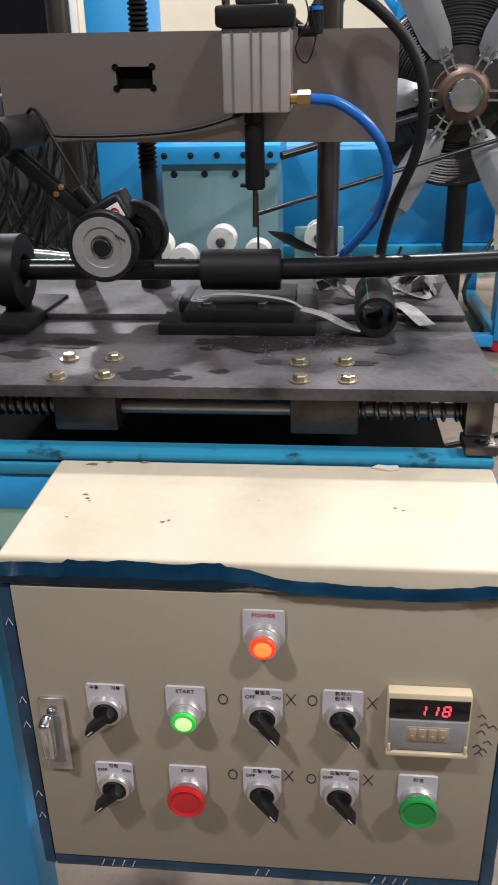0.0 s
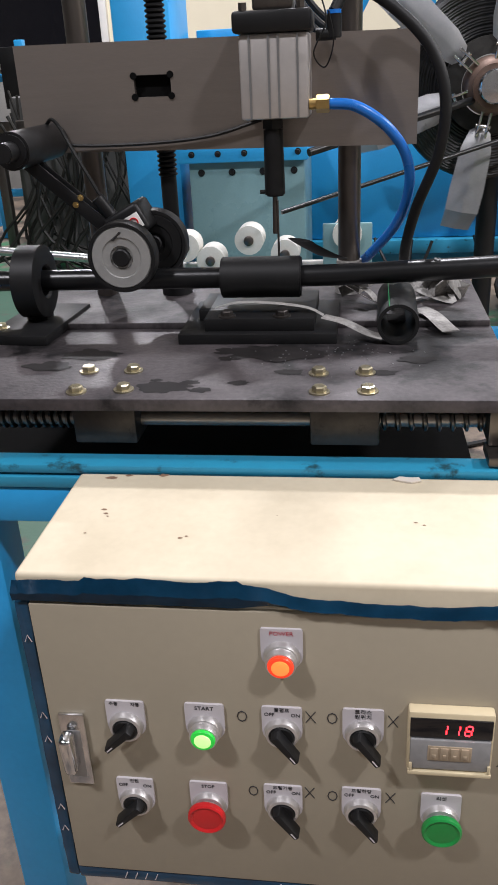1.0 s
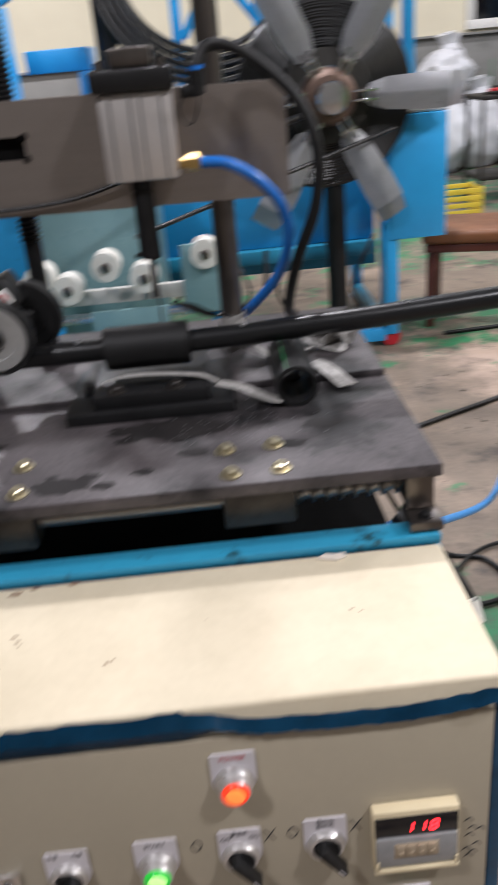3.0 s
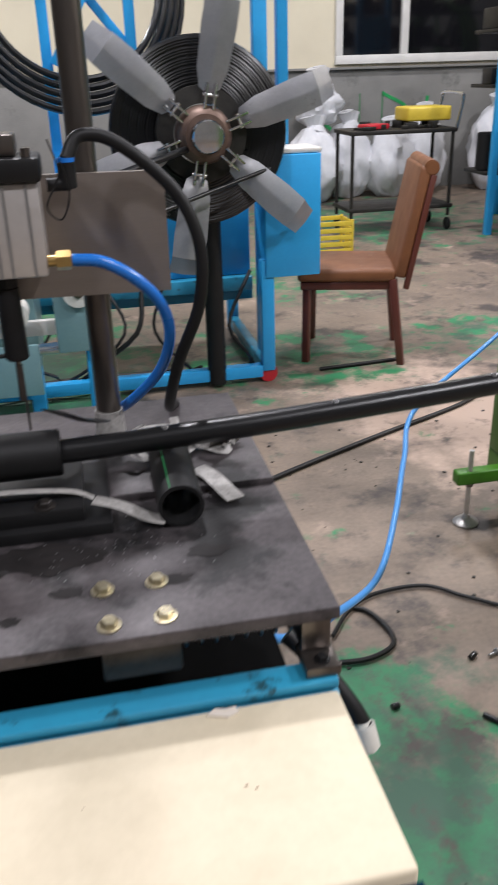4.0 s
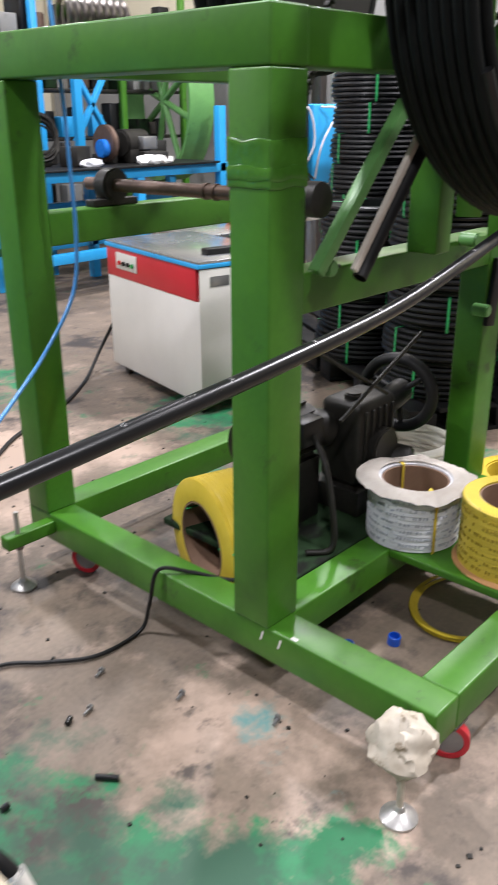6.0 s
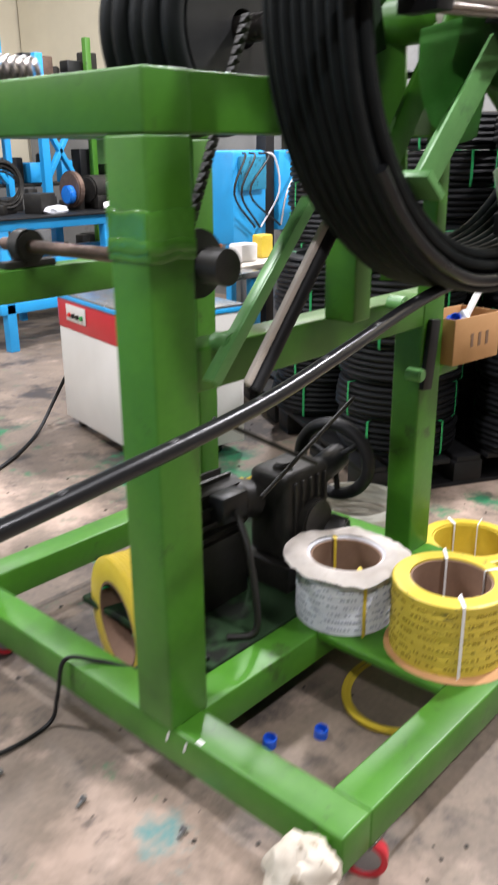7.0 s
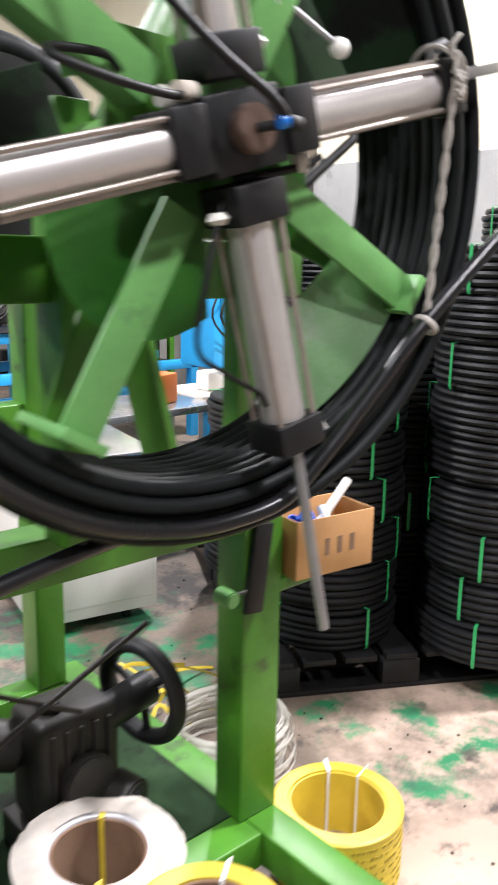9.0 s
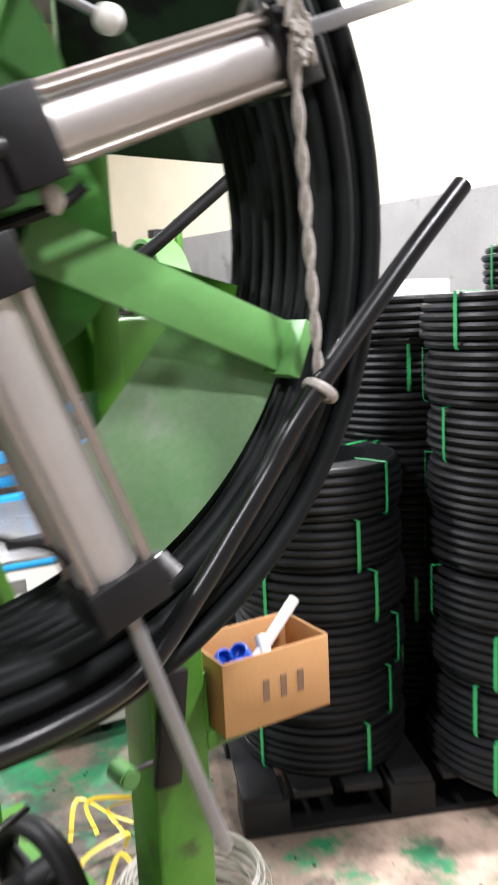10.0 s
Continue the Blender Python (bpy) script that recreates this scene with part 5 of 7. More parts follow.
for k, (rr, zz) in enumerate(((0.20, 0.006), (0.19, 0.013), (0.205, 0.02))):
    pts = [(2.10 + rr * math.cos(a), 1.30 + 0.8 * rr * math.sin(a), zz) for a in [i * math.pi / 8 + k * 0.3 for i in range(13)]]
    sweep(bm, pts, 0.005, seg=6, n=4, flat=(0.007, 0.001))
solid("loose_strapping", bm, M_YEL, "loose loop of yellow strapping on the floor", "strap")
bm = BM()
rng = random.Random(91)
for k in range(7):
    x, y = rng.uniform(2.66, 2.95), rng.uniform(2.28, 2.60)
    sweep(bm, [(x, y, 0.006), (x + rng.uniform(-0.1, 0.1), y + 0.06, 0.05 + 0.05 * rng.random()), (x + rng.uniform(0.05, 0.2), y + rng.uniform(-0.1, 0.1), 0.08 * rng.random() + 0.01), (x + rng.uniform(0.1, 0.3), y + rng.uniform(-0.15, 0.15), 0.006)], 0.005, seg=6, n=5, flat=(0.008, 0.001))
solid("strapping_scraps", bm, M_YEL, "curled yellow strapping scraps on the floor", "strap", kind="stuff")
for x, y in ((1.788, 1.371), (1.668, 1.450)):
    bm = BM()
    lathe(bm, [(0.019, 0.0), (0.019, 0.026), (0.017, 0.028), (0.015, 0.028), (0.015, 0.004)], Matrix.Translation((x, y, 0)) @ Matrix.Rotation(0.1, 4, "X") @ Matrix.Translation((0, 0, 0.002)), 28)
    solid("blue_plug", bm, M_BLUEC, "blue plastic plug lying on the floor", "plug", "blue plugs")

# carton on its bracket
ct = thing("carton", (2.77, 1.58, 0.835), "open brown cardboard carton on a bracket, holding caps", "carton")
bm = BM()
T = Matrix.Rotation(radians(-8), 4, "Z")
def cbox(b, lo, hi, bev=0.0015):
    c = Vector((2.77, 1.58, 0))
    s = BM()
    box(s, Vector(lo) - c, Vector(hi) - c, bev)
    bmesh.ops.transform(s, matrix=Matrix.Translation(c) @ T, verts=s.verts)
    me = bpy.data.meshes.new("tmp")
    s.to_mesh(me)
    s.free()
    b.from_mesh(me)
for lo, hi in (((2.648, 1.50, 0.835), (2.892, 1.504, 0.985)), ((2.648, 1.656, 0.835), (2.892, 1.66, 0.985)), ((2.648, 1.5045, 0.835), (2.652, 1.6555, 0.985)), ((2.888, 1.5045, 0.835), (2.892, 1.6555, 0.985)), ((2.6525, 1.5045, 0.835), (2.8875, 1.6555, 0.839))):
    bm = BM()
    cbox(bm, lo, hi)
    part("panel", bm, M_CARD, ct)
for x in (2.735, 2.775, 2.815):
    bm = BM()
    cbox(bm, (x, 1.4988, 0.885), (x + 0.014, 1.5003, 0.93), 0.0)
    part("print_bar", bm, M_CORE, ct, "faded brown print bar")
tube("carton_bracket", (2.621, 1.555, 0.80), (2.75, 1.64, 0.8345), M_GREEN, "green bracket on the post")
tube("side_plate", (2.621, 1.56, 0.836), (2.634, 1.64, 0.96), M_GREEN)
for x, y, z in ((2.69, 1.535, 0.955), (2.715, 1.56, 0.97), (2.70, 1.60, 0.95), (2.74, 1.54, 0.945), (2.73, 1.585, 0.958)):
    bm = BM()
    lathe(bm, [(0.019, -0.014), (0.019, 0.012), (0.017, 0.014), (0.015, 0.014), (0.015, -0.008)], facing((x, y, z), (random.uniform(-1, 1), random.uniform(-1, 0.2), random.uniform(0.2, 1))), 24)
    solid("blue_plug", bm, M_BLUEC, "blue plastic plug in the carton", "plug", "blue plugs")
bm = BM()
m, h = axis_matrix((2.72, 1.55, 0.93), (2.86, 1.56, 1.045))
lathe(bm, [(0.012, -h / 2), (0.012, h / 2), (0.009, h / 2), (0.009, -h / 2)], m, 20, closed=True)
rod(bm, (2.76, 1.535, 0.955), (2.775, 1.57, 0.985), 0.013, seg=14)
solid("plastic_tube", bm, M_WHITE, "white plastic tube sticking out of the carton", "tube")
bm = BM()
box(bm, (2.505, 1.532, 0.78), (2.56, 1.549, 1.0), 0.004, Matrix.Rotation(0.14, 4, "Y"))
solid("rubber_flap", bm, M_BLACK, "black rubber flap hanging on the post", "flap")

# ---- winding reel ----
HUB = Vector((2.040, 1.066, 1.763))
reel = thing("winding_reel", (0, 0, 0), "green winding reel with aluminium cylinder arms and a black pipe coil", "winding reel")
RI, RO = 0.485, 0.556
YM = Matrix.Rotation(radians(90), 4, "X")          # lathe axis to -y
bm = BM()
pr = 0.0128
for layer in range(-1, 3):
    R = RI + pr + layer * 0.0225
    n = 8
    for i in range(n):
        y = 0.046 + i * 0.0258 + (0.0129 if layer % 2 else 0)
        if layer == 2 and i == 7:
            continue
        prof = [(R + pr * math.cos(a), -y + pr * math.sin(a)) for a in [k * math.pi / 5 for k in range(10)]]
        lathe(bm, prof, YM, 72, closed=True)
bmesh.ops.translate(bm, vec=(0, 0, -0.018), verts=bm.verts)      # the loose coil sags
part("wound_pipe", bm, M_COIL, reel, "wound black pipe")["kind"] = "stuff"
bm = BM()
pts = [(0.545 * math.cos(a), 0.032, 0.545 * math.sin(a)) for a in [radians(d) for d in (-150, -138, -126, -114, -104)]]
pts += [(-0.03, 0.022, -0.535), (0.07, 0.016, -0.492), (0.14, 0.012, -0.454), (0.205, 0.006, -0.416), (0.275, -0.006, -0.368), (0.457, -0.02, -0.282), (0.59, -0.03, -0.226)]
sweep(bm, pts, 0.0128, seg=18, n=6)
part("pipe_tail", bm, M_PIPE, reel, "free tail end of the pipe")
for k in range(4):
    a = radians(45 + 90 * k)
    c, s = math.cos(a), math.sin(a)
    bm = BM()
    rot = Matrix.Rotation(-a, 4, "Y")
    box(bm, (0.11, 0.046, -0.030), (0.452, 0.054, 0.030), 0.001)
    box(bm, (0.11, 0.054, 0.022), (0.452, 0.11, 0.030), 0.001)
    box(bm, (0.440, 0.02, -0.034), (0.456, 0.17, 0.034), 0.001)
    bmesh.ops.transform(bm, matrix=rot, verts=bm.verts)
    part("spoke", bm, M_LGREEN, reel, "light green angle spoke")
    if k in (1, 2):
        continue
    bm = BM()
    n = 14
    lo, hi = [], []
    for i in range(n + 1):
        b = a + radians(-42 + 44 * i / n)
        lo.append((0.30 / max(0.7, math.cos(b - a + radians(20))), b))
        hi.append((RI - 0.026, b))
    va = [bm.verts.new((r * math.cos(b), 0.100, r * math.sin(b))) for r, b in lo]
    vb = [bm.verts.new((r * math.cos(b), 0.070, r * math.sin(b))) for r, b in hi]
    for i in range(n):
        bm.faces.new((va[i], va[i + 1], vb[i + 1], vb[i]))
    bmesh.ops.solidify(bm, geom=bm.faces, thickness=0.004)
    # One kind of sheet: painted sheen pales the lower, painted shade darkens the other.
    part("side_sheet", bm, M_GREENP if k == 3 else M_DECK, reel, "polished green side sheet, its sheen painted in pale tones" if k == 3 else "green side sheet, its shade put into the dark colour")
for a0, a1, r0, y in ((190, 262, 0.25, 0.112), (8, 80, 0.22, 0.118), (280, 350, 0.20, 0.112)):
    bm = BM()
    va, vb = [], []
    for i in range(13):
        b = radians(a0 + (a1 - a0) * i / 12)
        q = r0 * (1.0 + 0.18 * math.sin(i / 12 * math.pi))
        va.append(bm.verts.new((0.05 * math.cos(b), y - 0.02, 0.05 * math.sin(b))))
        vb.append(bm.verts.new((q * math.cos(b), y, q * math.sin(b))))
    for i in range(12):
        bm.faces.new((va[i], va[i + 1], vb[i + 1], vb[i]))
    bmesh.ops.solidify(bm, geom=bm.faces, thickness=0.004)
    # The lighter green puts the light on these sheets into their colour.
    part("hub_sheet", bm, M_LGREEN, reel, "rounded green sheet round the hub, lit tone put into its colour")
for k in (0, 2, 3):
    bm = BM()
    box(bm, (0.05, 0.20, -0.032), (0.455, 0.212, 0.032), 0.001)
    box(bm, (0.05, 0.212, 0.024), (0.455, 0.258, 0.032), 0.001)
    bmesh.ops.transform(bm, matrix=Matrix.Rotation(-radians(52 + 90 * k), 4, "Y"), verts=bm.verts)
    part("rear_spoke", bm, M_GREEN, reel, "green angle spoke of the rear rim")
bm = BM()
box(bm, (-0.13, 0.12, -0.13), (0.13, 0.132, 0.13), 0.003, Matrix.Rotation(radians(20), 4, "Y"))
rod(bm, (0, 0.10, 0), (0, 0.42, 0), 0.055, seg=32)
part("centre_plate", bm, M_GREEN, reel)
bm = BM()
rod(bm, (0, 0.14, 0), (0, 0.20, 0), 0.075, seg=32, bevel=0.006)
part("bearing_ring", bm, M_PAPER, reel, "tan bearing ring on the shaft")
bm = BM()
box(bm, (-0.062, -0.025, -0.05), (0.062, 0.06, 0.05), 0.004)
hubp = part("hub_block", bm, M_BLKP, reel, "black hub block")
bm = BM()
rod(bm, (0, -0.026, 0), (0, -0.045, 0), 0.031, seg=36, bevel=0.002)
part("hub_disc", bm, M_RUST, hubp, "brown steel hub disc")
for k in range(4):
    rot = Matrix.Rotation(-radians(90 * k - 1.6), 4, "Y")
    k0, k1 = {0: (0.385, 0.43), 2: (0.355, 0.402), 3: (0.402, 0.449)}.get(k, (0.388, 0.435))
    def tr(b):
        bmesh.ops.transform(b, matrix=rot, verts=b.verts)
        return b
    bm = BM()
    rod(bm, (0.115, 0.01, 0), (k0 + 0.002, 0.01, 0), 0.0335, seg=36)
    arm = part("arm_cylinder", tr(bm), M_ALU, reel, "aluminium air cylinder")
    for sy in (-1, 1):
        for sz in (-1, 1):
            bm = BM()
            rod(bm, (0.10, 0.01 + sy * 0.031, sz * 0.031), (k0 + 0.01, 0.01 + sy * 0.031, sz * 0.031), 0.0042, seg=10)
            part("tie_rod", tr(bm), M_RODS, arm, "slim brownish tie rod")
    bm = BM()
    box(bm, (0.10, -0.016, 0.034), (k0 + 0.01, -0.010, 0.042), 0.001)
    part("sensor_rail", tr(bm), M_RODS, arm, "slim sensor rail")
    bm = BM()
    box(bm, (0.064, -0.032, -0.042), (0.116, 0.055, 0.042), 0.003)
    part("inner_cap", tr(bm), M_BLKP, arm, "black end cap")
    bm = BM()
    box(bm, (k0, -0.032, -0.041), (k1, 0.052, 0.041), 0.003)
    part("outer_cap", tr(bm), M_BLKP, arm, "black end cap")
    bm = BM()
    if k == 0:
        box(bm, (k1, -0.006, 0.004), (0.625, 0.004, 0.022), 0.002)
    elif k == 3:
        rod(bm, (k1, -0.012, -0.004), (0.75, -0.03, -0.026), 0.0085, seg=16)
    else:
        rod(bm, (k1, 0.01, 0), (0.64, 0.01, 0), 0.0135, seg=20)
    part("piston_rod", tr(bm), M_CHROME if k in (1, 2) else M_GREY, arm, "bright piston rod")
    if k == 2:
        bm = BM()
        rod(bm, (0.625, 0.01, 0), (0.68, 0.01, 0), 0.019, seg=20, bevel=0.003)
        box(bm, (0.67, 0.002, -0.015), (1.055, 0.018, 0.015), 0.005)
        lathe(bm, [(0.024, -0.008), (0.024, 0.008), (0.012, 0.008), (0.012, -0.008)], facing((1.075, 0.01, 0), (0, 1, 0)), 28, closed=True)
        part("fork_bar", tr(bm), M_BLKP, arm, "black fork bar on the rod")
    bm = BM()
    s = -1 if k == 2 else 1
    rod(bm, (k0 + 0.022, 0.01, s * 0.041), (k0 + 0.022, 0.01, s * 0.058), 0.012 if k == 2 else 0.008, seg=12)
    rod(bm, (k0 + 0.022, 0.01, s * 0.056), (k0 + 0.045 if s > 0 else k0 + 0.022, -0.002, s * (0.062 if s > 0 else 0.068)), 0.009 if s > 0 else 0.012, seg=12)
    part("port_fitting", tr(bm), M_PAPER if k == 2 else M_GREY, arm)
    bm = BM()
    lathe(bm, [(0.010, -0.008), (0.016, 0.0), (0.010, 0.008)], facing((0.10, 0.0, -0.055), (1, 0, 0)), 16)
    part("valve_knob", tr(bm), M_NYLON, arm)
# hoses, handle and rope on the reel
bm = BM()
sweep(bm, [(0.0, -0.045, 0.0), (0.018, -0.075, 0.002), (0.0, -0.085, 0.03), (-0.07, -0.07, 0.11), (-0.13, -0.04, 0.22), (-0.16, 0.0, 0.36), (-0.12, 0.05, 0.45)], 0.0065, seg=10)
part("hose", bm, M_BLACK, reel, "black air hose")
bm = BM()
sweep(bm, [(-0.06, 0.0, 0.055), (-0.11, -0.03, 0.06), (-0.18, -0.04, 0.085), (-0.235, -0.02, 0.12), (-0.22, 0.02, 0.135), (-0.15, 0.03, 0.12), (-0.12, 0.05, 0.10)], 0.0055, seg=10)
part("hose", bm, M_BLACK, reel, "black air hose")
bm = BM()
sweep(bm, [(-0.04, 0.0, -0.07), (-0.10, -0.01, -0.16), (-0.135, 0.0, -0.25), (-0.10, 0.0, -0.30), (-0.055, 0.0, -0.345), (-0.045, 0.0, -0.37)], 0.0038, seg=8)
part("hose", bm, M_BLACK, reel, "black air hose")
bm = BM()
sweep(bm, [(0.0, 0.03, -0.06), (0.10, 0.0, -0.065), (0.13, -0.01, -0.058)], 0.006, seg=8)
part("hose", bm, M_BLACK, reel, "black air hose")
bm = BM()
rod(bm, (0.008, -0.078, 0.002), (0.020, -0.080, 0.002), 0.0095, seg=16)
part("hose_ring", bm, M_HOSE, reel, "blue hose fitting ring")
bm = BM()
rod(bm, (0.02, -0.08, 0.0), (0.045, -0.07, -0.006), 0.010, seg=16, bevel=0.002)
part("hose_elbow", bm, M_BLKP, reel)
bm = BM()
rod(bm, (-0.085, -0.01, 0.062), (-0.055, 0.0, 0.058), 0.013, seg=14, bevel=0.002)
part("hose_fitting", bm, M_PAPER, reel, "tan plastic hose fitting")
bm = BM()
rod(bm, (0.150, 0.085, 0.156), (0.163, 0.05, 0.154), 0.021, seg=24, bevel=0.003)
rod(bm, (0.163, 0.058, 0.154), (0.253, 0.05, 0.077), 0.0052, seg=12)
hd = part("handle", bm, M_GREY, reel, "steel ball handle")
bm = BM()
bmesh.ops.create_uvsphere(bm, u_segments=20, v_segments=12, radius=0.0155, matrix=Matrix.Translation((0.255, 0.05, 0.075)))
part("ball_knob", bm, M_NYLON, hd, "pale ball knob")
bm = BM()
a = Vector((0.397, -0.040, 0.0))
b = Vector((0.302, -0.005, -0.362))
for s in (-1, 1):
    pts = []
    for i in range(25):
        f = i / 24
        w = 0.0035 * math.sin(f * 26 + (0 if s < 0 else math.pi))
        v = 0.0035 * math.cos(f * 26 + (0 if s < 0 else math.pi))
        pts.append(a.lerp(b, f) + Vector((w, v, 0)))
    sweep(bm, pts, 0.0034, seg=8, n=2)
rng = random.Random(52)
for i in range(9):
    z = rng.uniform(-0.03, 0.045)
    sweep(bm, [(0.401 + rng.uniform(-0.014, 0.014), -0.044 + rng.uniform(-0.006, 0.006), z + rng.uniform(-0.018, 0.018)) for _ in range(5)], 0.0034, seg=6, n=4)
pr2 = [(0.05 + 0.0045 * math.cos(t), 0.0045 * math.sin(t)) for t in [k * math.pi / 4 for k in range(8)]]
lathe(bm, pr2, facing((0.408, 0.01, 0.0), (1, 0, 0)), 28, closed=True)
lathe(bm, [(0.019 + 0.004 * math.cos(t), 0.006 * math.sin(t)) for t in [k * math.pi / 4 for k in range(8)]], facing(b, (0.87, -0.05, 0.5)), 20, closed=True)
part("rope", bm, M_ROPE, reel, "grey rope tying the tail to the arm")
reel.matrix_basis = pose(*HUB, 0, -8, -4)

# second, parked reel behind
back = thing("rear_reel", (0, 0, 0), "second reel behind, a thick black corrugated hose coil", "winding reel")
for i in range(5):
    bm = BM()
    y = i * 0.062
    R = 0.235 + 0.008 * (i % 2)
    lathe(bm, [(R + 0.031 * math.cos(t), -y + 0.031 * math.sin(t)) for t in [k * math.pi / 5 for k in range(10)]], YM, 56, closed=True)
    part("hose_turn", bm, M_COIL, back)
bm = BM()
lathe(bm, [(0.215, 0.03), (0.215, -0.28), (0.05, -0.28), (0.05, 0.03)], YM, 48, closed=True)
part("drum", bm, M_BLKP, back)
bm = BM()
rod(bm, (0, -0.30, 0), (0, 0.40, 0), 0.035, seg=28)
part("axle", bm, M_IRON, back)
back.location = (2.14, 1.98, 1.80)
bm = BM()
for i in range(9):
    lathe(bm, [(0.055 + 0.009 * math.cos(t), 0.009 * math.sin(t)) for t in [k * math.pi / 3 for k in range(6)]], facing((1.62 + i * 0.026, 2.50, 1.69), (1, -0.3, 0.05)), 24, closed=True)
solid("spiral_hose", bm, M_IRON, "grey spiral hose lying on the top beam", "hose", kind="stuff")

# green side panels of the winder housing behind the reel, their shade put into the colour
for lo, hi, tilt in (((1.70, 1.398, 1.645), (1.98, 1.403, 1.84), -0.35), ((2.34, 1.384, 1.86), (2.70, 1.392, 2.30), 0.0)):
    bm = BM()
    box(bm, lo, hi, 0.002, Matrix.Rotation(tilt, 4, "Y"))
    part("housing_plate", bm, M_DECK, wf, "green housing plate, shade put into its dark colour")
for p, q in (((1.83, 1.42, 2.35), (2.02, 1.42, 1.88)), ((2.40, 1.42, 2.35), (2.06, 1.42, 1.80)), ((2.05, 1.42, 1.72), (2.24, 1.50, 1.16))):
    bm = BM()
    m, h = axis_matrix(p, q)
    box(bm, (-0.035, -0.012, -h / 2), (0.035, 0.012, h / 2), 0.002)
    bmesh.ops.transform(bm, matrix=m, verts=bm.verts)
    part("brace", bm, M_GREEN, wf)
bm = BM()
box(bm, (1.64, 1.41, 2.35), (2.46, 1.47, 2.43), 0.004)
part("top_beam", bm, M_GREEN, wf)
bm = BM()
box(bm, (2.40, 1.4705, 1.0815), (2.45, 1.5205, 2.349), 0.004)
part("upright", bm, M_GREEN, wf)

# ---- coils of finished pipe on black pallets ----
STEP, CR = 0.168, 0.29
turn = radians(-30)


def pipe_coil(spin):
    c = thing("pipe_coil", (0, 0, 0), "coil of black pipe tied with green straps", "pipe coil", "stacked coils")
    for i in range(6):
        bm = BM()
        z = 0.014 + i * 0.0276
        R = CR - 0.014 - (0.011 if i in (0, 5) else 0) + random.uniform(-0.003, 0.003)
        lathe(bm, [(R + 0.0138 * math.cos(t), z + 0.0138 * math.sin(t)) for t in [k * math.pi / 4 for k in range(8)]], Matrix.Translation((random.uniform(-0.003, 0.003), random.uniform(-0.003, 0.003), 0)), 48, closed=True)
        part("winding", bm, M_WIND, c)
    bm = BM()
    lathe(bm, [(CR - 0.026, 0.004), (CR - 0.026, 0.164), (CR - 0.11, 0.164), (CR - 0.11, 0.004)], Matrix.Identity(4), 40, closed=True)
    part("core", bm, M_COIL, c)
    for k in range(4):
        a = spin + k * math.pi / 2 + random.uniform(-0.25, 0.25)
        bm = BM()
        r1, r0 = CR + 0.003, CR - 0.115
        d = Vector((math.cos(a), math.sin(a), 0))
        loop = [d * r0 + Vector((0, 0, 0.167)), d * (r1 - 0.01) + Vector((0, 0, 0.167)), d * r1 + Vector((0, 0, 0.158)), d * (r1 + 0.001) + Vector((0, 0, 0.08)), d * r1 + Vector((0, 0, 0.012)), d * (r1 - 0.012) + Vector((0, 0, 0.002))]
        sweep(bm, loop, 0.004, seg=6, n=2, flat=(0.0065, 0.0013))
        part("tie", bm, M_TIE, c, "green tie strap")
    return c


MASTER = [pipe_coil(s) for s in (0.2, 0.9, 1.3)]
used = 0
for (x, y), count in (((3.63, 2.32), 6), ((4.02, 1.80), 9), ((4.42, 3.30), 9), ((4.74, 2.10), 10), ((3.88, 2.95), 5), ((4.60, 1.48), 10), ((4.95, 2.75), 8), ((4.19, 2.41), 9)):
    for i in range(count):
        m = pose(x + random.uniform(-0.012, 0.012), y + random.uniform(-0.012, 0.012), 0.145 + i * STEP, 0, 0, random.uniform(0, 360))
        src = MASTER[(used * 7 + i) % 3]
        if used < 3:
            MASTER[used].matrix_basis = m
        else:
            copy_thing(src, m)
        used += 1


def pallet(x, y):
    p = thing("pallet", (0, 0, 0), "black plastic pallet under stacked coils", "pallet", "pallets")
    for i in range(7):
        bm = BM()
        a = -0.55 + i * 0.1625
        box(bm, (a, -0.55, 0.118), (a + 0.125, 0.55, 0.142), 0.003)
        part("deck_board", bm, M_BLKP, p)
    for i in (-0.55, -0.075, 0.40):
        for j in (-0.55, -0.075, 0.40):
            bm = BM()
            box(bm, (i, j, 0.02), (i + 0.15, j + 0.15, 0.118), 0.006)
            part("block", bm, M_BLKP, p)
    for j in (-0.55, -0.075, 0.40):
        bm = BM()
        box(bm, (-0.55, j, 0.0), (0.55, j + 0.15, 0.02), 0.003)
        part("runner", bm, M_BLKP, p)
    return p


P0 = pallet(0, 0)
c, s = math.cos(turn), math.sin(turn)
base = Vector((3.176, 2.209, 0))
ux, uy = Vector((c, s, 0)), Vector((-s, c, 0))
first = base + ux * 0.55 + uy * 0.55
P0.matrix_basis = pose(*first, 0, 0, -30)
for k, (i, j) in enumerate(((1, 0), (0, 1), (1, 1))):
    q = first + ux * (1.16 * i) + uy * (1.16 * j)
    copy_thing(P0, pose(*q, 0, 0, -30))


# ---- blue machine behind the table ----
bmch = thing("blue_machine", (0.2, 4.3, 0), "sky blue haul-off machine on legs behind the table", "machine")


def bbox(name, lo, hi, material=None, label="", bevel=0.006, holder=None):
    bm = BM()
    box(bm, lo, hi, bevel)
    return part(name, bm, material or M_BLUE, holder or bmch, label)


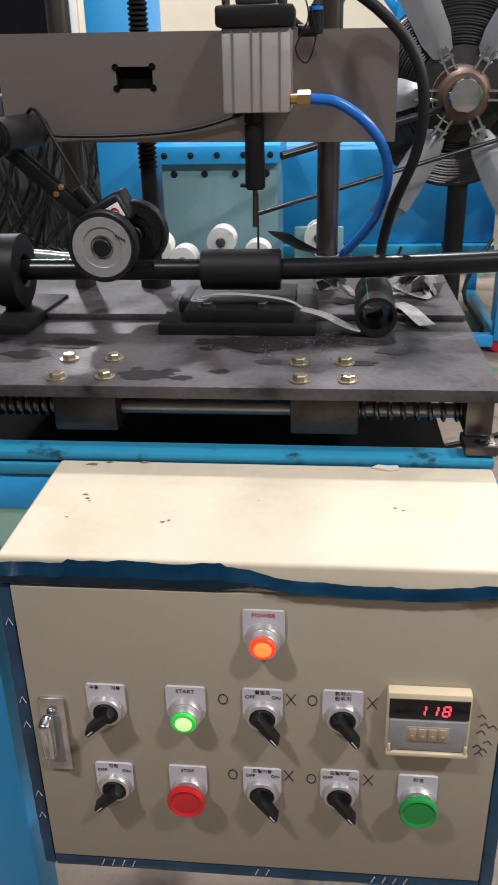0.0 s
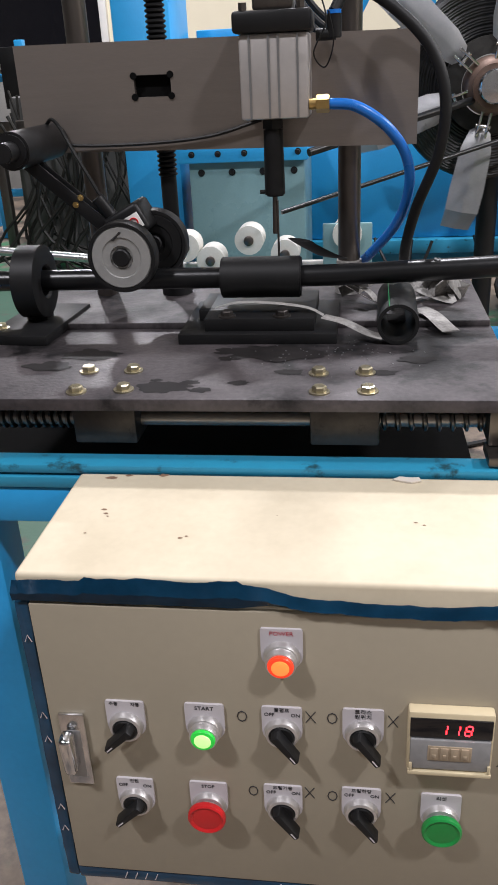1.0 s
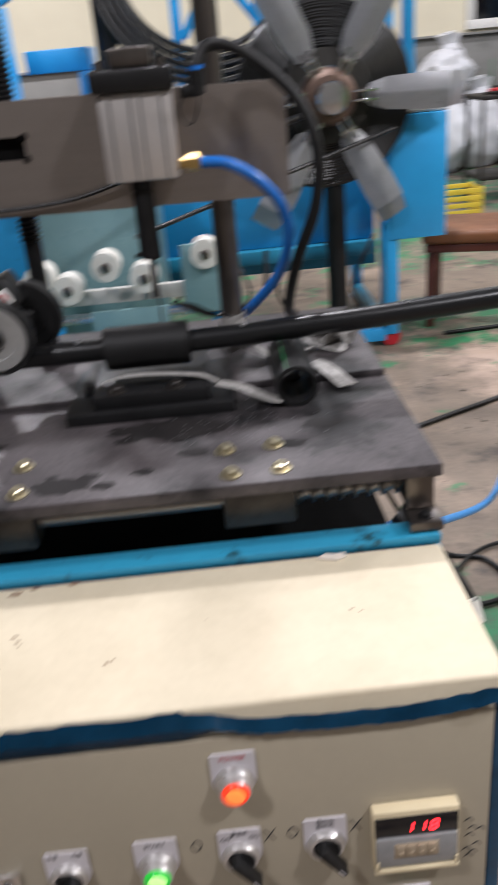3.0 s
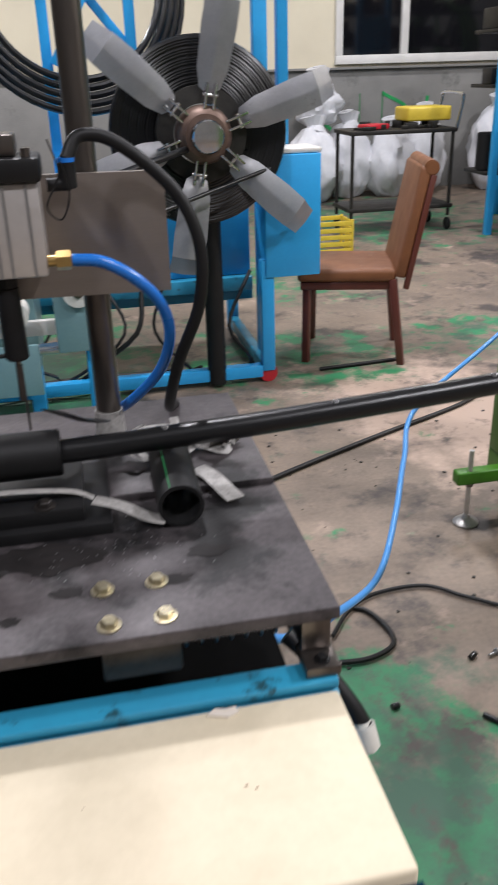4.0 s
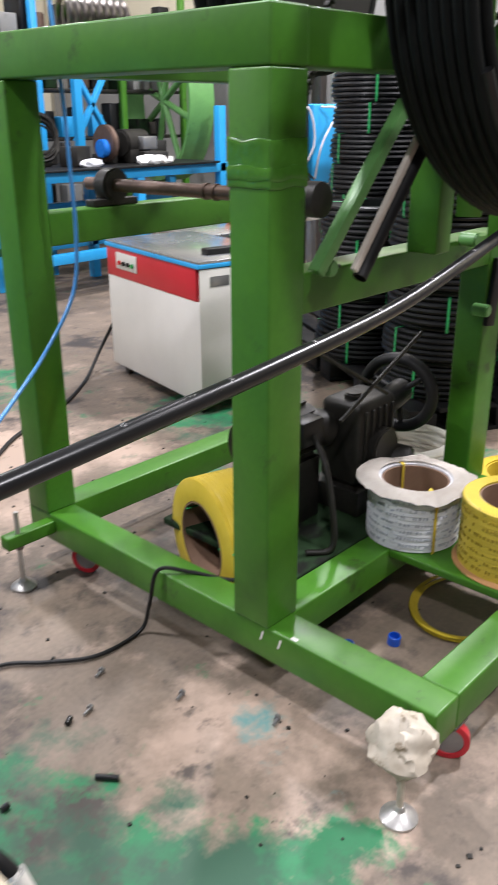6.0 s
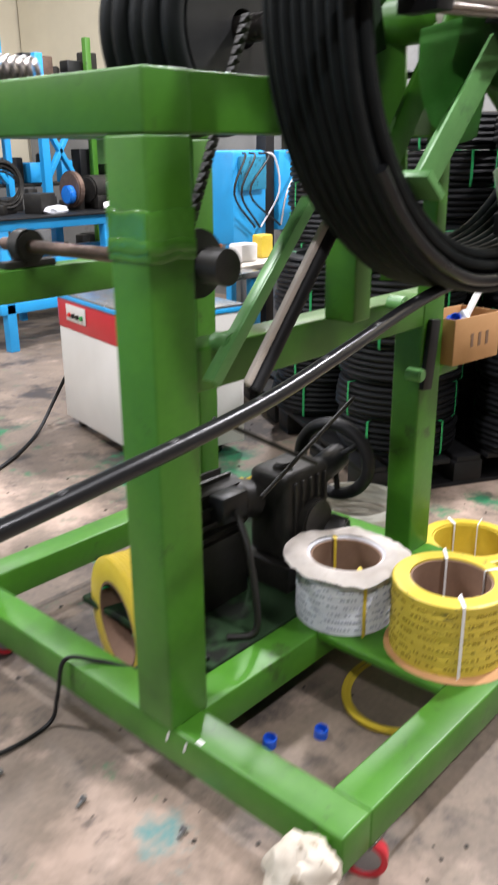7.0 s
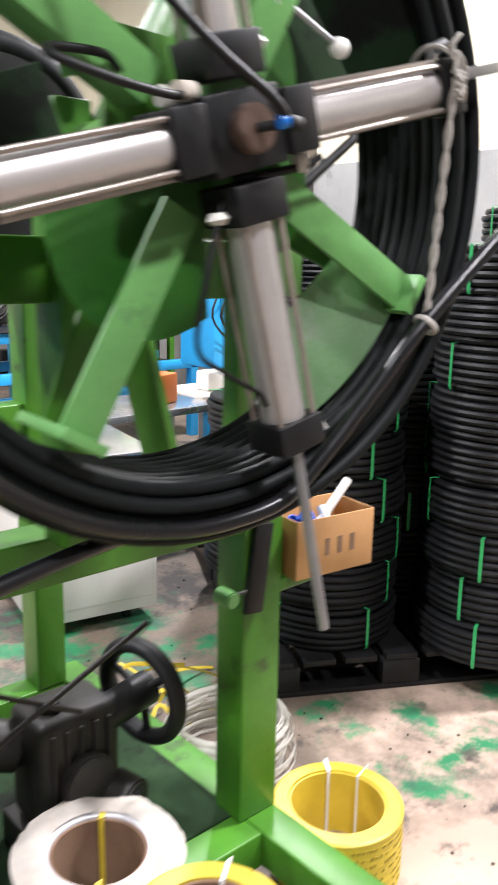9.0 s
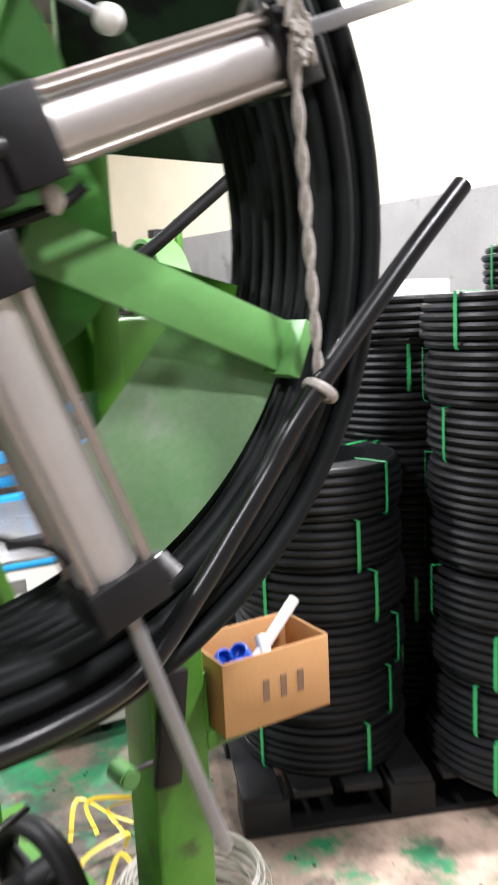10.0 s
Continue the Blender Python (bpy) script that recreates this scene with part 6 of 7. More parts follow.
bbox("body", (-0.16, 4.25, 0.47), (0.90, 4.9, 0.92))
bbox("skirt", (-0.16, 4.20, 0.40), (0.90, 4.9, 0.468), M_TEAL)
bbox("leg", (0.885, 3.93, 0.06), (0.947, 3.99, 0.60))
bbox("leg", (-0.60, 3.93, 0.06), (-0.54, 3.99, 0.60))
bbox("leg", (0.885, 4.84, 0.0), (0.947, 4.90, 0.47))
bbox("post", (0.92, 4.16, 0.0), (0.985, 4.22, 2.6))
bbox("post", (1.03, 4.16, 1.08), (1.08, 4.22, 2.6))
bbox("base_beam", (-1.2, 3.93, 0.03), (0.885, 3.99, 0.09))
bbox("base_beam", (0.89, 3.99, 0.03), (0.94, 4.84, 0.09), M_TEAL)
bbox("mid_beam", (-1.2, 4.3, 0.33), (0.92, 4.36, 0.39), M_TEAL)
bbox("cabinet", (0.906, 3.92, 0.52), (1.167, 4.15, 1.062))
bbox("cabinet_lid", (0.92, 3.93, 1.064), (1.172, 4.15, 1.085), M_MACH, "white lid edge")
bm = BM()
rod(bm, (0.915, 3.94, 0.045), (0.915, 3.98, 0.045), 0.045, seg=24, bevel=0.004)
part("caster", bm, M_REDP, bmch, "dark red caster")
bm = BM()
rod(bm, (0.66, 3.95, 0.02), (0.66, 3.95, 1.15), 0.045, seg=24)
part("pillar", bm, M_BLACK, bmch, "black pillar under the spool")
for p, q in (((0.05, 4.55, 1.45), (0.42, 4.55, 2.1)), ((0.02, 4.6, 2.6), (0.02, 4.6, 0.92)), ((0.42, 4.6, 2.6), (0.42, 4.6, 0.92)), ((0.42, 4.62, 1.5), (0.02, 4.62, 2.0)), ((-0.95, 4.7, 1.62), (-0.45, 4.7, 1.86)), ((0.02, 4.64, 1.75), (0.9, 4.64, 1.75))):
    bm = BM()
    m, h = axis_matrix(p, q)
    box(bm, (-0.025, -0.02, -h / 2), (0.025, 0.02, h / 2), 0.003)
    bmesh.ops.transform(bm, matrix=m, verts=bm.verts)
    part("strut", bm, M_BLUE, bmch)
bbox("side_box", (-0.70, 4.4, 1.35), (-0.40, 4.7, 1.45))
bbox("side_box", (-0.46, 4.4, 0.92), (-0.40, 4.7, 1.349))
bm = BM()
for i in range(5):
    R = 0.40 + 0.035 * i
    lathe(bm, [(R + 0.016 * math.cos(t), 0.016 * math.sin(t)) for t in [k * math.pi / 4 for k in range(8)]], Matrix.Translation((0.16, 4.42, 1.78)) @ Matrix.Rotation(radians(82), 4, "X") @ Matrix.Rotation(radians(10 + 2 * i), 4, "Y"), 56, closed=True)
part("hose_loop", bm, M_PIPE, bmch, "hanging loops of black hose")["kind"] = "stuff"
bm = BM()
rod(bm, (-0.30, 4.3, 0.9), (-0.30, 4.3, 2.6), 0.05, seg=20)
part("pillar", bm, M_BLACK, bmch, "dark pillar")
rng = random.Random(12)
bm = BM()
for i in range(9):
    x = rng.uniform(-0.5, 0.9)
    sweep(bm, [(x, 3.9 + rng.uniform(0, 0.3), 0.5), (x + rng.uniform(-0.2, 0.2), 3.95, 0.3), (x + rng.uniform(-0.3, 0.3), 4.0, 0.08), (x + rng.uniform(-0.5, 0.5), 4.1, 0.02), (x + rng.uniform(-0.7, 0.7), 4.2, 0.02)], rng.uniform(0.006, 0.012), seg=8, n=5)
solid("hanging_cables", bm, M_CABLE, "tangle of black cables under the blue machine", "cables", kind="stuff")
bm = BM()
rod(bm, (-0.1, 3.3, 0.98), (0.75, 3.9, 1.16), 0.015, seg=14)
solid("slack_pipe", bm, M_PIPE, "black pipe slanting up to the spool", "pipe")
bm = BM()
rod(bm, (-0.2, 3.2, 0.78), (0.9, 3.8, 1.02), 0.009, seg=14)
solid("slack_pipe", bm, M_PIPE, "black pipe slanting behind the table", "pipe")

# spool with six sheet metal arms
spool = thing("cable_spool", (0, 0, 0), "spool of black tubing with six bent sheet metal arms", "spool")
bm = BM()
for j in range(3):
    for i in range(5):
        R = 0.20 + j * 0.010 + i * 0.036
        lathe(bm, [(R + 0.017 * math.cos(t), 0.03 * (j - 1) - 0.08 - j * 0.03 + 0.017 * math.sin(t)) for t in [k * math.pi / 4 for k in range(8)]], YM, 56, closed=True)
part("tubing", bm, M_PIPE, spool, "wound black tubing")["kind"] = "stuff"
bm = BM()
lathe(bm, [(0.19, -0.20), (0.19, -0.03), (0.12, -0.02), (0.12, -0.20)], YM, 40, closed=True)
part("drum", bm, M_CAST, spool)
bm = BM()
lathe(bm, [(0.115, -0.05), (0.115, 0.03), (0.10, 0.05), (0.085, 0.06), (0.085, 0.075)], YM, 40)
part("flange", bm, M_RUST, spool, "brown hub flange")
bm = BM()
lathe(bm, [(0.066, 0.06), (0.066, 0.13), (0.060, 0.138), (0.03, 0.141)], YM, 40)
part("hub_cap", bm, M_CHROME, spool, "polished hub cap")
for k in range(6):
    rot = Matrix.Rotation(-radians(60 * k), 4, "Y")
    bm = BM()
    rows = []
    for x, w, y in ((0.165, 0.02, -0.02), (0.18, 0.044, -0.025), (0.25, 0.064, -0.04), (0.41, 0.072, -0.06), (0.505, 0.070, -0.065), (0.515, 0.068, -0.05), (0.59, 0.062, 0.02)):
        rows.append([bm.verts.new((x, y + 0.03 - 0.022 * (1 - abs(s)) * (1 if x < 0.545 else 0.8), s * w)) for s in (-1, -0.12, 0.12, 1)])
    for a, b in zip(rows, rows[1:]):
        for i in range(3):
            bm.faces.new((a[i], a[i + 1], b[i + 1], b[i]))
    bmesh.ops.solidify(bm, geom=bm.faces, thickness=0.004)
    bmesh.ops.transform(bm, matrix=rot, verts=bm.verts)
    arm = part("spool_arm", bm, M_ARM, spool, "bent galvanised sheet arm")
    bm = BM()
    for s in (-0.018, 0.018):
        box(bm, (0.10, -0.05, s - 0.005), (0.20, -0.02, s + 0.005), 0.001)
    rod(bm, (0.155, -0.036, -0.03), (0.155, -0.036, 0.03), 0.008, seg=12)
    bmesh.ops.transform(bm, matrix=rot, verts=bm.verts)
    part("hinge", bm, M_CHROME, arm)
SPOOL_AT = (0.622, 3.80, 1.166)
spool.matrix_basis = pose(*SPOOL_AT)

# tank, column and white rollers
tank = thing("water_tank", (-0.38, 3.8, 0), "pale teal trough with a blue flange and white rollers before it", "tank")
bbox("tank_panel", (-0.622, 3.60, 0.30), (-0.136, 4.1, 0.925), M_TANK, holder=tank)
bbox("tank_flange", (-0.66, 3.56, 0.927), (-0.12, 4.12, 1.0), M_BLUE, "blue bolted flange", holder=tank)
for i in range(5):
    hexbolt("flange_bolt", (-0.60 + i * 0.11, 3.559, 0.962), (0, -1, 0), 0.009, tank, M_BLKP)
for i in range(4):
    hexbolt("panel_bolt", (-0.57 + i * 0.13, 3.599, 0.885), (0, -1, 0), 0.010, tank, M_BLKP)
bbox("leg", (-0.62, 3.62, 0), (-0.56, 3.68, 0.299), holder=tank)
bbox("leg", (-0.2, 3.62, 0), (-0.14, 3.68, 0.299), holder=tank)
bm = BM()
box(bm, (-0.947, 3.8, 0), (-0.70, 4.2, 1.62), 0.006)
solid("blue_column", bm, M_BLUE, "tall sky blue machine column", "machine")
rl = thing("roller_guide", (-0.3, 3.3, 0), "white nylon rollers on pale green brackets", "roller guide")
for lo, hi, mm in (((-0.68, 3.36, 0.50), (0.14, 3.39, 0.56), M_MACH), ((-0.70, 3.34, 0.43), (0.16, 3.42, 0.455), M_STAIN), ((-0.42, 3.25, 0.30), (-0.12, 3.27, 0.50), M_TANK), ((-0.05, 3.28, 0.45), (0.14, 3.30, 0.72), M_TANK)):
    bbox("bracket", lo, hi, mm, holder=rl)
for x in (-0.6, 0.05):
    bbox("leg", (x, 3.35, 0), (x + 0.05, 3.40, 0.429), holder=rl)
for x, z in ((-0.591, 0.645), (-0.492, 0.592), (-0.336, 0.668), (-0.196, 0.612), (0.045, 0.683)):
    bm = BM()
    m = facing((x, 3.30, z), (0, -1, 0))
    lathe(bm, [(0.056, -0.05), (0.056, -0.03), (0.044, 0.0), (0.056, 0.03), (0.056, 0.05), (0.04, 0.052), (0.022, 0.052)], m, 32)
    r0 = part("roller", bm, M_NYLON, rl, "white nylon roller")
    bm = BM()
    lathe(bm, [(0.019, 0.052), (0.019, 0.062), (0.010, 0.066)], m, 20)
    rod(bm, (x, 3.25, z), (x, 3.40, z), 0.008, seg=10)
    part("bearing", bm, M_IRON, r0)

# left side clutter far behind
rack = thing("blue_rack", (-2.9, 7, 0), "sky blue angle iron rack at the back", "rack")
for x in (-3.35, -3.0, -2.65):
    bbox("upright", (x, 7.0, 0), (x + 0.07, 7.07, 1.55 if x > -3.2 else 1.75), holder=rack)
    bbox("upright", (x, 7.6, 0), (x + 0.07, 7.67, 1.2), holder=rack)
for z in (0.35, 0.85, 1.25):
    bbox("rail", (-3.6, 7.001, z), (-2.6, 7.06, z + 0.06), holder=rack)
bbox("motor_block", (-2.75, 6.9, 1.05), (-2.55, 6.998, 1.5), M_BLKP, holder=rack)
jug = thing("plastic_jug", (-3.05, 6.2, 0), "white plastic jerry can on the floor", "jerry can")
bm = BM()
box(bm, (-3.18, 6.08, 0.0), (-2.92, 6.32, 0.36), 0.035, seg=4)
part("can_body", bm, M_NYLON, jug)
bm = BM()
rod(bm, (-3.0, 6.2, 0.355), (-3.0, 6.2, 0.41), 0.03, seg=20, bevel=0.004)
part("can_lid", bm, M_NYLON, jug)
rng = random.Random(21)
bm = BM()
for i in range(45):
    x, y = rng.uniform(-2.3, -0.9), rng.uniform(5.3, 5.9)
    z = rng.uniform(0.9, 1.25)
    sweep(bm, [(x, y, z), (x + rng.uniform(-0.2, 0.2), y, z * 0.6), (x + rng.uniform(-0.3, 0.3), y - 0.05, 0.25), (x + rng.uniform(-0.5, 0.5), y - 0.1, 0.03)], rng.uniform(0.006, 0.013), seg=6, n=4)
bundle = bm
bm = BM()
box(bm, (-2.35, 5.95, 0.0), (-0.92, 6.5, 1.16), 0.03)
bmesh.ops.subdivide_edges(bm, edges=[e for e in bm.edges if e.calc_length() > 0.2], cuts=14, use_grid_fill=True)
for v in bm.verts:
    v.co.y += 0.05 * noise.noise((v.co.x * 7, 0.3, v.co.z * 1.2))
solid("covered_machine", bm, M_SHEET, "dusty grey sheet draped over a machine", "machine")
bm = bundle
solid("tube_bundle", bm, M_CAST, "hanging bundle of black tubing at the back", "tubing", kind="stuff")
bm = BM()
box(bm, (-2.4, 5.6, 0.95), (-0.85, 5.68, 1.02), 0.004)
for x in (-2.35, -0.95):
    box(bm, (x, 5.6, 0), (x + 0.06, 5.66, 0.949), 0.004)
solid("tubing_rail", bm, M_IRON, "dark steel rail from which tubing hangs", "rail")
bm = BM()
rod(bm, (-1.9, 2.6, 0.86), (-0.56, 2.6, 0.73), 0.014, seg=14)
rod(bm, (-1.9, 2.9, 0.66), (-0.5, 2.9, 0.60), 0.012, seg=14)
solid("steel_bar", bm, M_STAIN, "bright steel bars lying behind the table", "bar")
bm = BM()
box(bm, (-2.1, 2.55, 0.0), (-2.0, 2.95, 0.84), 0.004)
box(bm, (-0.62, 2.55, 0.0), (-0.55, 2.95, 0.58), 0.004)
solid("bar_stand", bm, M_BLUE, "blue stand under the steel bars", "stand")

# chair
chair = thing("dining_chair", (1.45, 4.28, 0), "worn tan leather chair with dark red wooden legs", "chair")
for (x, y), (tx, ty), z in (((1.20, 4.12), (1.205, 4.13), 0.40), ((1.25, 4.53), (1.255, 4.52), 0.40), ((1.685, 4.05), (1.63, 4.07), 0.44), ((1.71, 4.47), (1.66, 4.46), 0.44)):
    bm = BM()
    m, h = axis_matrix((x, y, 0), (tx, ty, z))
    box(bm, (-0.018, -0.018, -h / 2), (0.018, 0.018, h / 2), 0.004)
    bmesh.ops.transform(bm, matrix=m, verts=bm.verts)
    part("leg", bm, M_WOOD, chair)
bm = BM()
box(bm, (1.185, 4.085, 0.385), (1.665, 4.53, 0.425), 0.006, Matrix.Rotation(radians(-4), 4, "Z"))
part("seat_frame", bm, M_WOOD, chair)
bm = BM()
box(bm, (1.17, 4.07, 0.426), (1.66, 4.54, 0.492), 0.022, Matrix.Rotation(radians(-4), 4, "Z"), seg=4)
part("seat", bm, M_SEAT, chair, "cracked tan leather seat")
bm = BM()
m = Matrix.Translation((1.655, 4.27, 0.45)) @ Matrix.Rotation(radians(11), 4, "Y")
box(bm, (-0.02, -0.22, 0.0), (0.035, 0.22, 0.53), 0.014, seg=3)
rod(bm, (0.03, -0.222, 0.53), (0.03, 0.222, 0.53), 0.036, seg=20, bevel=0.006)
bmesh.ops.transform(bm, matrix=m, verts=bm.verts)
part("backrest", bm, M_SEAT, chair, "tan leather backrest with a rolled top")
for y in (-0.224, 0.198):
    bm = BM()
    box(bm, (0.034, y, -0.05), (0.062, y + 0.026, 0.50), 0.004)
    bmesh.ops.transform(bm, matrix=m, verts=bm.verts)
    part("back_post", bm, M_WOOD, chair)
chair.rotation_euler.z = radians(-13)
bm = BM()
rod(bm, (1.20, 4.02, 0.010), (1.66, 4.06, 0.010), 0.010, seg=10)
solid("rubber_stick", bm, M_BLACK, "black plastic stick lying on the floor", "stick")

# tool cart
cart = thing("tool_cart", (2.98, 7.6, 0), "dark steel two-shelf tool cart with clutter on top", "cart")
for x in (2.50, 3.43):
    for y in (7.42, 7.85):
        bm = BM()
        rod(bm, (x, y, 0.13), (x, y, 0.86), 0.016, seg=12)
        part("leg", bm, M_CAST, cart)
        bm = BM()
        rod(bm, (x - 0.014, y, 0.056), (x + 0.014, y, 0.056), 0.055, seg=20, bevel=0.004)
        part("caster", bm, M_BLACK, cart)
for z in (0.20, 0.85):
    bm = BM()
    box(bm, (2.47, 7.39, z), (3.46, 7.88, z + 0.035), 0.006)
    part("shelf", bm, M_CAST, cart)
bm = BM()
sweep(bm, [(3.46, 7.42, 0.87), (3.50, 7.42, 1.1), (3.50, 7.46, 1.16), (3.50, 7.82, 1.16), (3.50, 7.86, 1.1), (3.46, 7.86, 0.87)], 0.014, seg=10, n=5)
part("handle", bm, M_CHROME, cart)
bm = BM()
box(bm, (3.02, 7.50, 0.94), (3.44, 7.80, 1.06), 0.02, Matrix.Rotation(0.05, 4, "Z"), seg=3)
solid("yellow_bag", bm, M_YEL, "yellow plastic bag on the tool cart", "bag")
bm = BM()
rng = random.Random(5)
for i in range(16):
    x, y = rng.uniform(2.55, 3.3), rng.uniform(7.45, 7.8)
    s = rng.uniform(0.015, 0.045)
    box(bm, (x - s, y - s, 0.886), (x + s * 1.6, y + s, 0.886 + rng.uniform(0.02, 0.06)), 0.004, Matrix.Rotation(rng.uniform(0, 3), 4, "Z"))
solid("loose_tools", bm, M_CAST, "small dark tools on the cart", "tools", kind="stuff")
bm = BM()
box(bm, (2.62, 7.5, 0.888), (2.86, 7.66, 0.93), 0.01, Matrix.Rotation(0.4, 4, "Z"))
solid("red_tool", bm, M_REDP, "dark red tool on the cart", "tool")


def sack(x, y, w, h, seed, turn=0.0):
    bm = BM()
    bmesh.ops.create_uvsphere(bm, u_segments=40, v_segments=26, radius=1)
    for v in bm.verts:
        z = (v.co.z + 1) / 2
        side = Vector((v.co.x, v.co.y, 0))
        if side.length > 1e-4:
            k = max(abs(side.normalized().x), abs(side.normalized().y))
            side = side / max(0.8, k) * 0.95
        fat = 1.0 - 0.25 * max(0, z - 0.55) / 0.45
        p = Vector((side.x * w / 2 * fat, side.y * w * 0.42 * fat, h * min(1, max(0, 0.5 + 0.62 * (z - 0.5) / 0.5 * 0.9)) if True else 0))
        n = noise.noise(Vector((v.co.x * 2.2 + seed, v.co.y * 2.2, v.co.z * 2.2))) * 0.07 + noise.noise(Vector((v.co.x * 6 + seed, v.co.y * 6, v.co.z * 6))) * 0.03
        p += Vector((v.co.x, v.co.y, 0.3 * v.co.z)) * n
        p.z = max(0.0, p.z)
        v.co = p
    # gathered neck
    for i in range(3):
        lathe(bm, [(0.07 + 0.02 * i, 0.0), (0.05, 0.06), (0.10 - 0.02 * i, 0.16)], Matrix.Translation((0.03 * i, 0, h * 0.97)) @ Matrix.Rotation(0.25 * (i - 1), 4, "Y"), 14)
    ob = solid("plastic_sack", bm, M_BAG, "full white woven sack slumped against the wall", "sack", "white sacks")
    ob.matrix_basis = pose(x, y, 0, 0, 0, turn)
    return ob


for i, (x, y, w, h) in enumerate(((2.75, 9.55, 0.62, 0.78), (3.22, 9.75, 0.60, 0.80), (3.72, 9.65, 0.58, 0.72), (4.18, 9.8, 0.58, 0.85), (5.05, 9.75, 0.66, 0.92))):
    sack(x, y, w, h, i * 3.7, i * 17)
top_sack = sack(2.85, 9.7, 0.5, 0.45, 31, 20)
top_sack.location.z = 0.80
crate = thing("yellow_crate", (2.12, 6.85, 0), "small yellow slatted plastic crate on the floor", "crate")
for i in range(5):
    bm = BM()
    z = 0.005 + i * 0.055
    for lo, hi in (((1.96, 6.7, z), (2.28, 6.712, z + 0.035)), ((1.96, 6.99, z), (2.28, 7.002, z + 0.035)), ((1.96, 6.713, z), (1.972, 6.989, z + 0.035)), ((2.268, 6.713, z), (2.28, 6.989, z + 0.035))):
        box(bm, lo, hi, 0.002)
    part("slat", bm, M_YEL, crate)
for x in (1.958, 2.262):
    for y in (6.698, 6.984):
        bm = BM()
        box(bm, (x, y, 0), (x + 0.02, y + 0.02, 0.27), 0.002)
        part("corner", bm, M_YEL, crate)

# strapping machine
sm = thing("strapping_machine", (0, 0, 0), "off-white strapping machine with a red band and steel top", "machine")
for name, lo, hi, mm, lb in (("body", (0, 0, 0.065), (0.56, 0.98, 0.585), M_MACH, ""), ("red_band", (-0.002, 0.03, 0.586), (0.5, 0.9805, 0.745), M_REDP, "red front band"), ("blue_edge", (-0.01, -0.01, 0.746), (0.57, 0.99, 0.766), M_BLUE, "blue edge strip"), ("steel_top", (-0.004, -0.004, 0.7665), (0.564, 0.984, 0.781), M_STAIN, "stainless steel top"),
                             ("control_panel", (-0.008, 0.62, 0.635), (-0.0022, 0.86, 0.725), M_MACH, "control panel"), ("end_panel", (0.0, -0.004, 0.12), (0.54, -0.0008, 0.742), M_MACH, "off-white end panel"), ("slot", (0.06, -0.006, 0.655), (0.17, -0.0042, 0.705), M_GREY, ""), ("feed_block", (0.14, 0.14, 0.7815), (0.32, 0.20, 0.81), M_BLKP, "")):
    bm = BM()
    box(bm, lo, hi, 0.003)
    part(name, bm, mm, sm, lb)
for y, mm in ((0.66, M_GRNB), (0.71, M_BLKP), (0.76, M_BLKP), (0.81, M_RED)):
    bm = BM()
    rod(bm, (-0.008, y, 0.67), (-0.02, y, 0.67), 0.012, seg=14)
    part("button", bm, mm, sm)
for x in (0.06, 0.44):
    for y in (0.08, 0.90):
        bm = BM()
        rod(bm, (x - 0.015, y, 0.028), (x + 0.015, y, 0.028), 0.028, seg=20, bevel=0.003)
        box(bm, (x - 0.02, y - 0.02, 0.045), (x + 0.02, y + 0.02, 0.0645), 0.002)
        part("caster", bm, M_BLKP, sm)
sm.matrix_basis = pose(2.75, 3.15, 0, 0, 0, -12)
bm = BM()
sweep(bm, [(3.02, 4.12, 0.35), (2.94, 4.22, 0.12), (2.72, 4.08, 0.012), (2.38, 3.82, 0.01), (1.95, 3.6, 0.01), (1.666, 3.39, 0.01), (1.167, 3.15, 0.01), (0.65, 2.88, 0.01), (0.2, 2.6, 0.01), (-0.2, 2.0, 0.01)], 0.010, seg=8)
solid("power_cable", bm, M_CABLE, "black power cable across the floor", "cable")

# bench with motors, far behind the frame
bench = thing("work_bench", (4.8, 6.2, 0), "sky blue welded bench loaded with motors and gloves", "bench")
for x in (3.75, 4.75, 5.75):
    for y in (5.95, 6.65):
        bbox("leg", (x, y, 0), (x + 0.08, y + 0.08, 0.93 if x < 5.7 or y > 6 else 1.5), holder=bench)
for z in (0.30, 0.62, 0.93):
    bbox("rail", (3.70, 5.95, z), (5.9, 6.03, z + 0.08), holder=bench)
    bbox("rail", (3.70, 6.65, z), (5.9, 6.73, z + 0.08), holder=bench)
bbox("bench_top", (3.68, 5.9, 1.011), (5.7, 6.78, 1.03), M_BLKP, holder=bench)
for x, y, h in ((3.9, 6.7, 1.9), (4.75, 6.75, 2.3)):
    bbox("upright", (x, y, 1.031), (x + 0.08, y + 0.06, h), holder=bench)
for p, q in (((3.9, 6.8, 1.9), (4.4, 6.8, 1.25)), ((4.3, 6.8, 1.9), (3.9, 6.8, 1.25)), ((4.75, 6.85, 1.9), (5.2, 6.85, 1.2)), ((5.25, 6.85, 1.9), (4.8, 6.85, 1.2)), ((3.6, 6.9, 1.7), (3.95, 6.9, 1.1)), ((3.95, 6.9, 1.9), (3.6, 6.9, 1.2))):
    bm = BM()
    m, h = axis_matrix(p, q)
    box(bm, (-0.028, -0.02, -h / 2), (0.028, 0.02, h / 2), 0.003)
    bmesh.ops.transform(bm, matrix=m, verts=bm.verts)
    part("strut", bm, M_BLUE, bench)
em = thing("bench_motor", (4.9, 6.3, 1.03), "grey electric motor with a belt pulley on the bench", "motor")
bm = BM()
rod(bm, (4.85, 6.3, 1.19), (5.15, 6.35, 1.19), 0.12, seg=28, bevel=0.015)
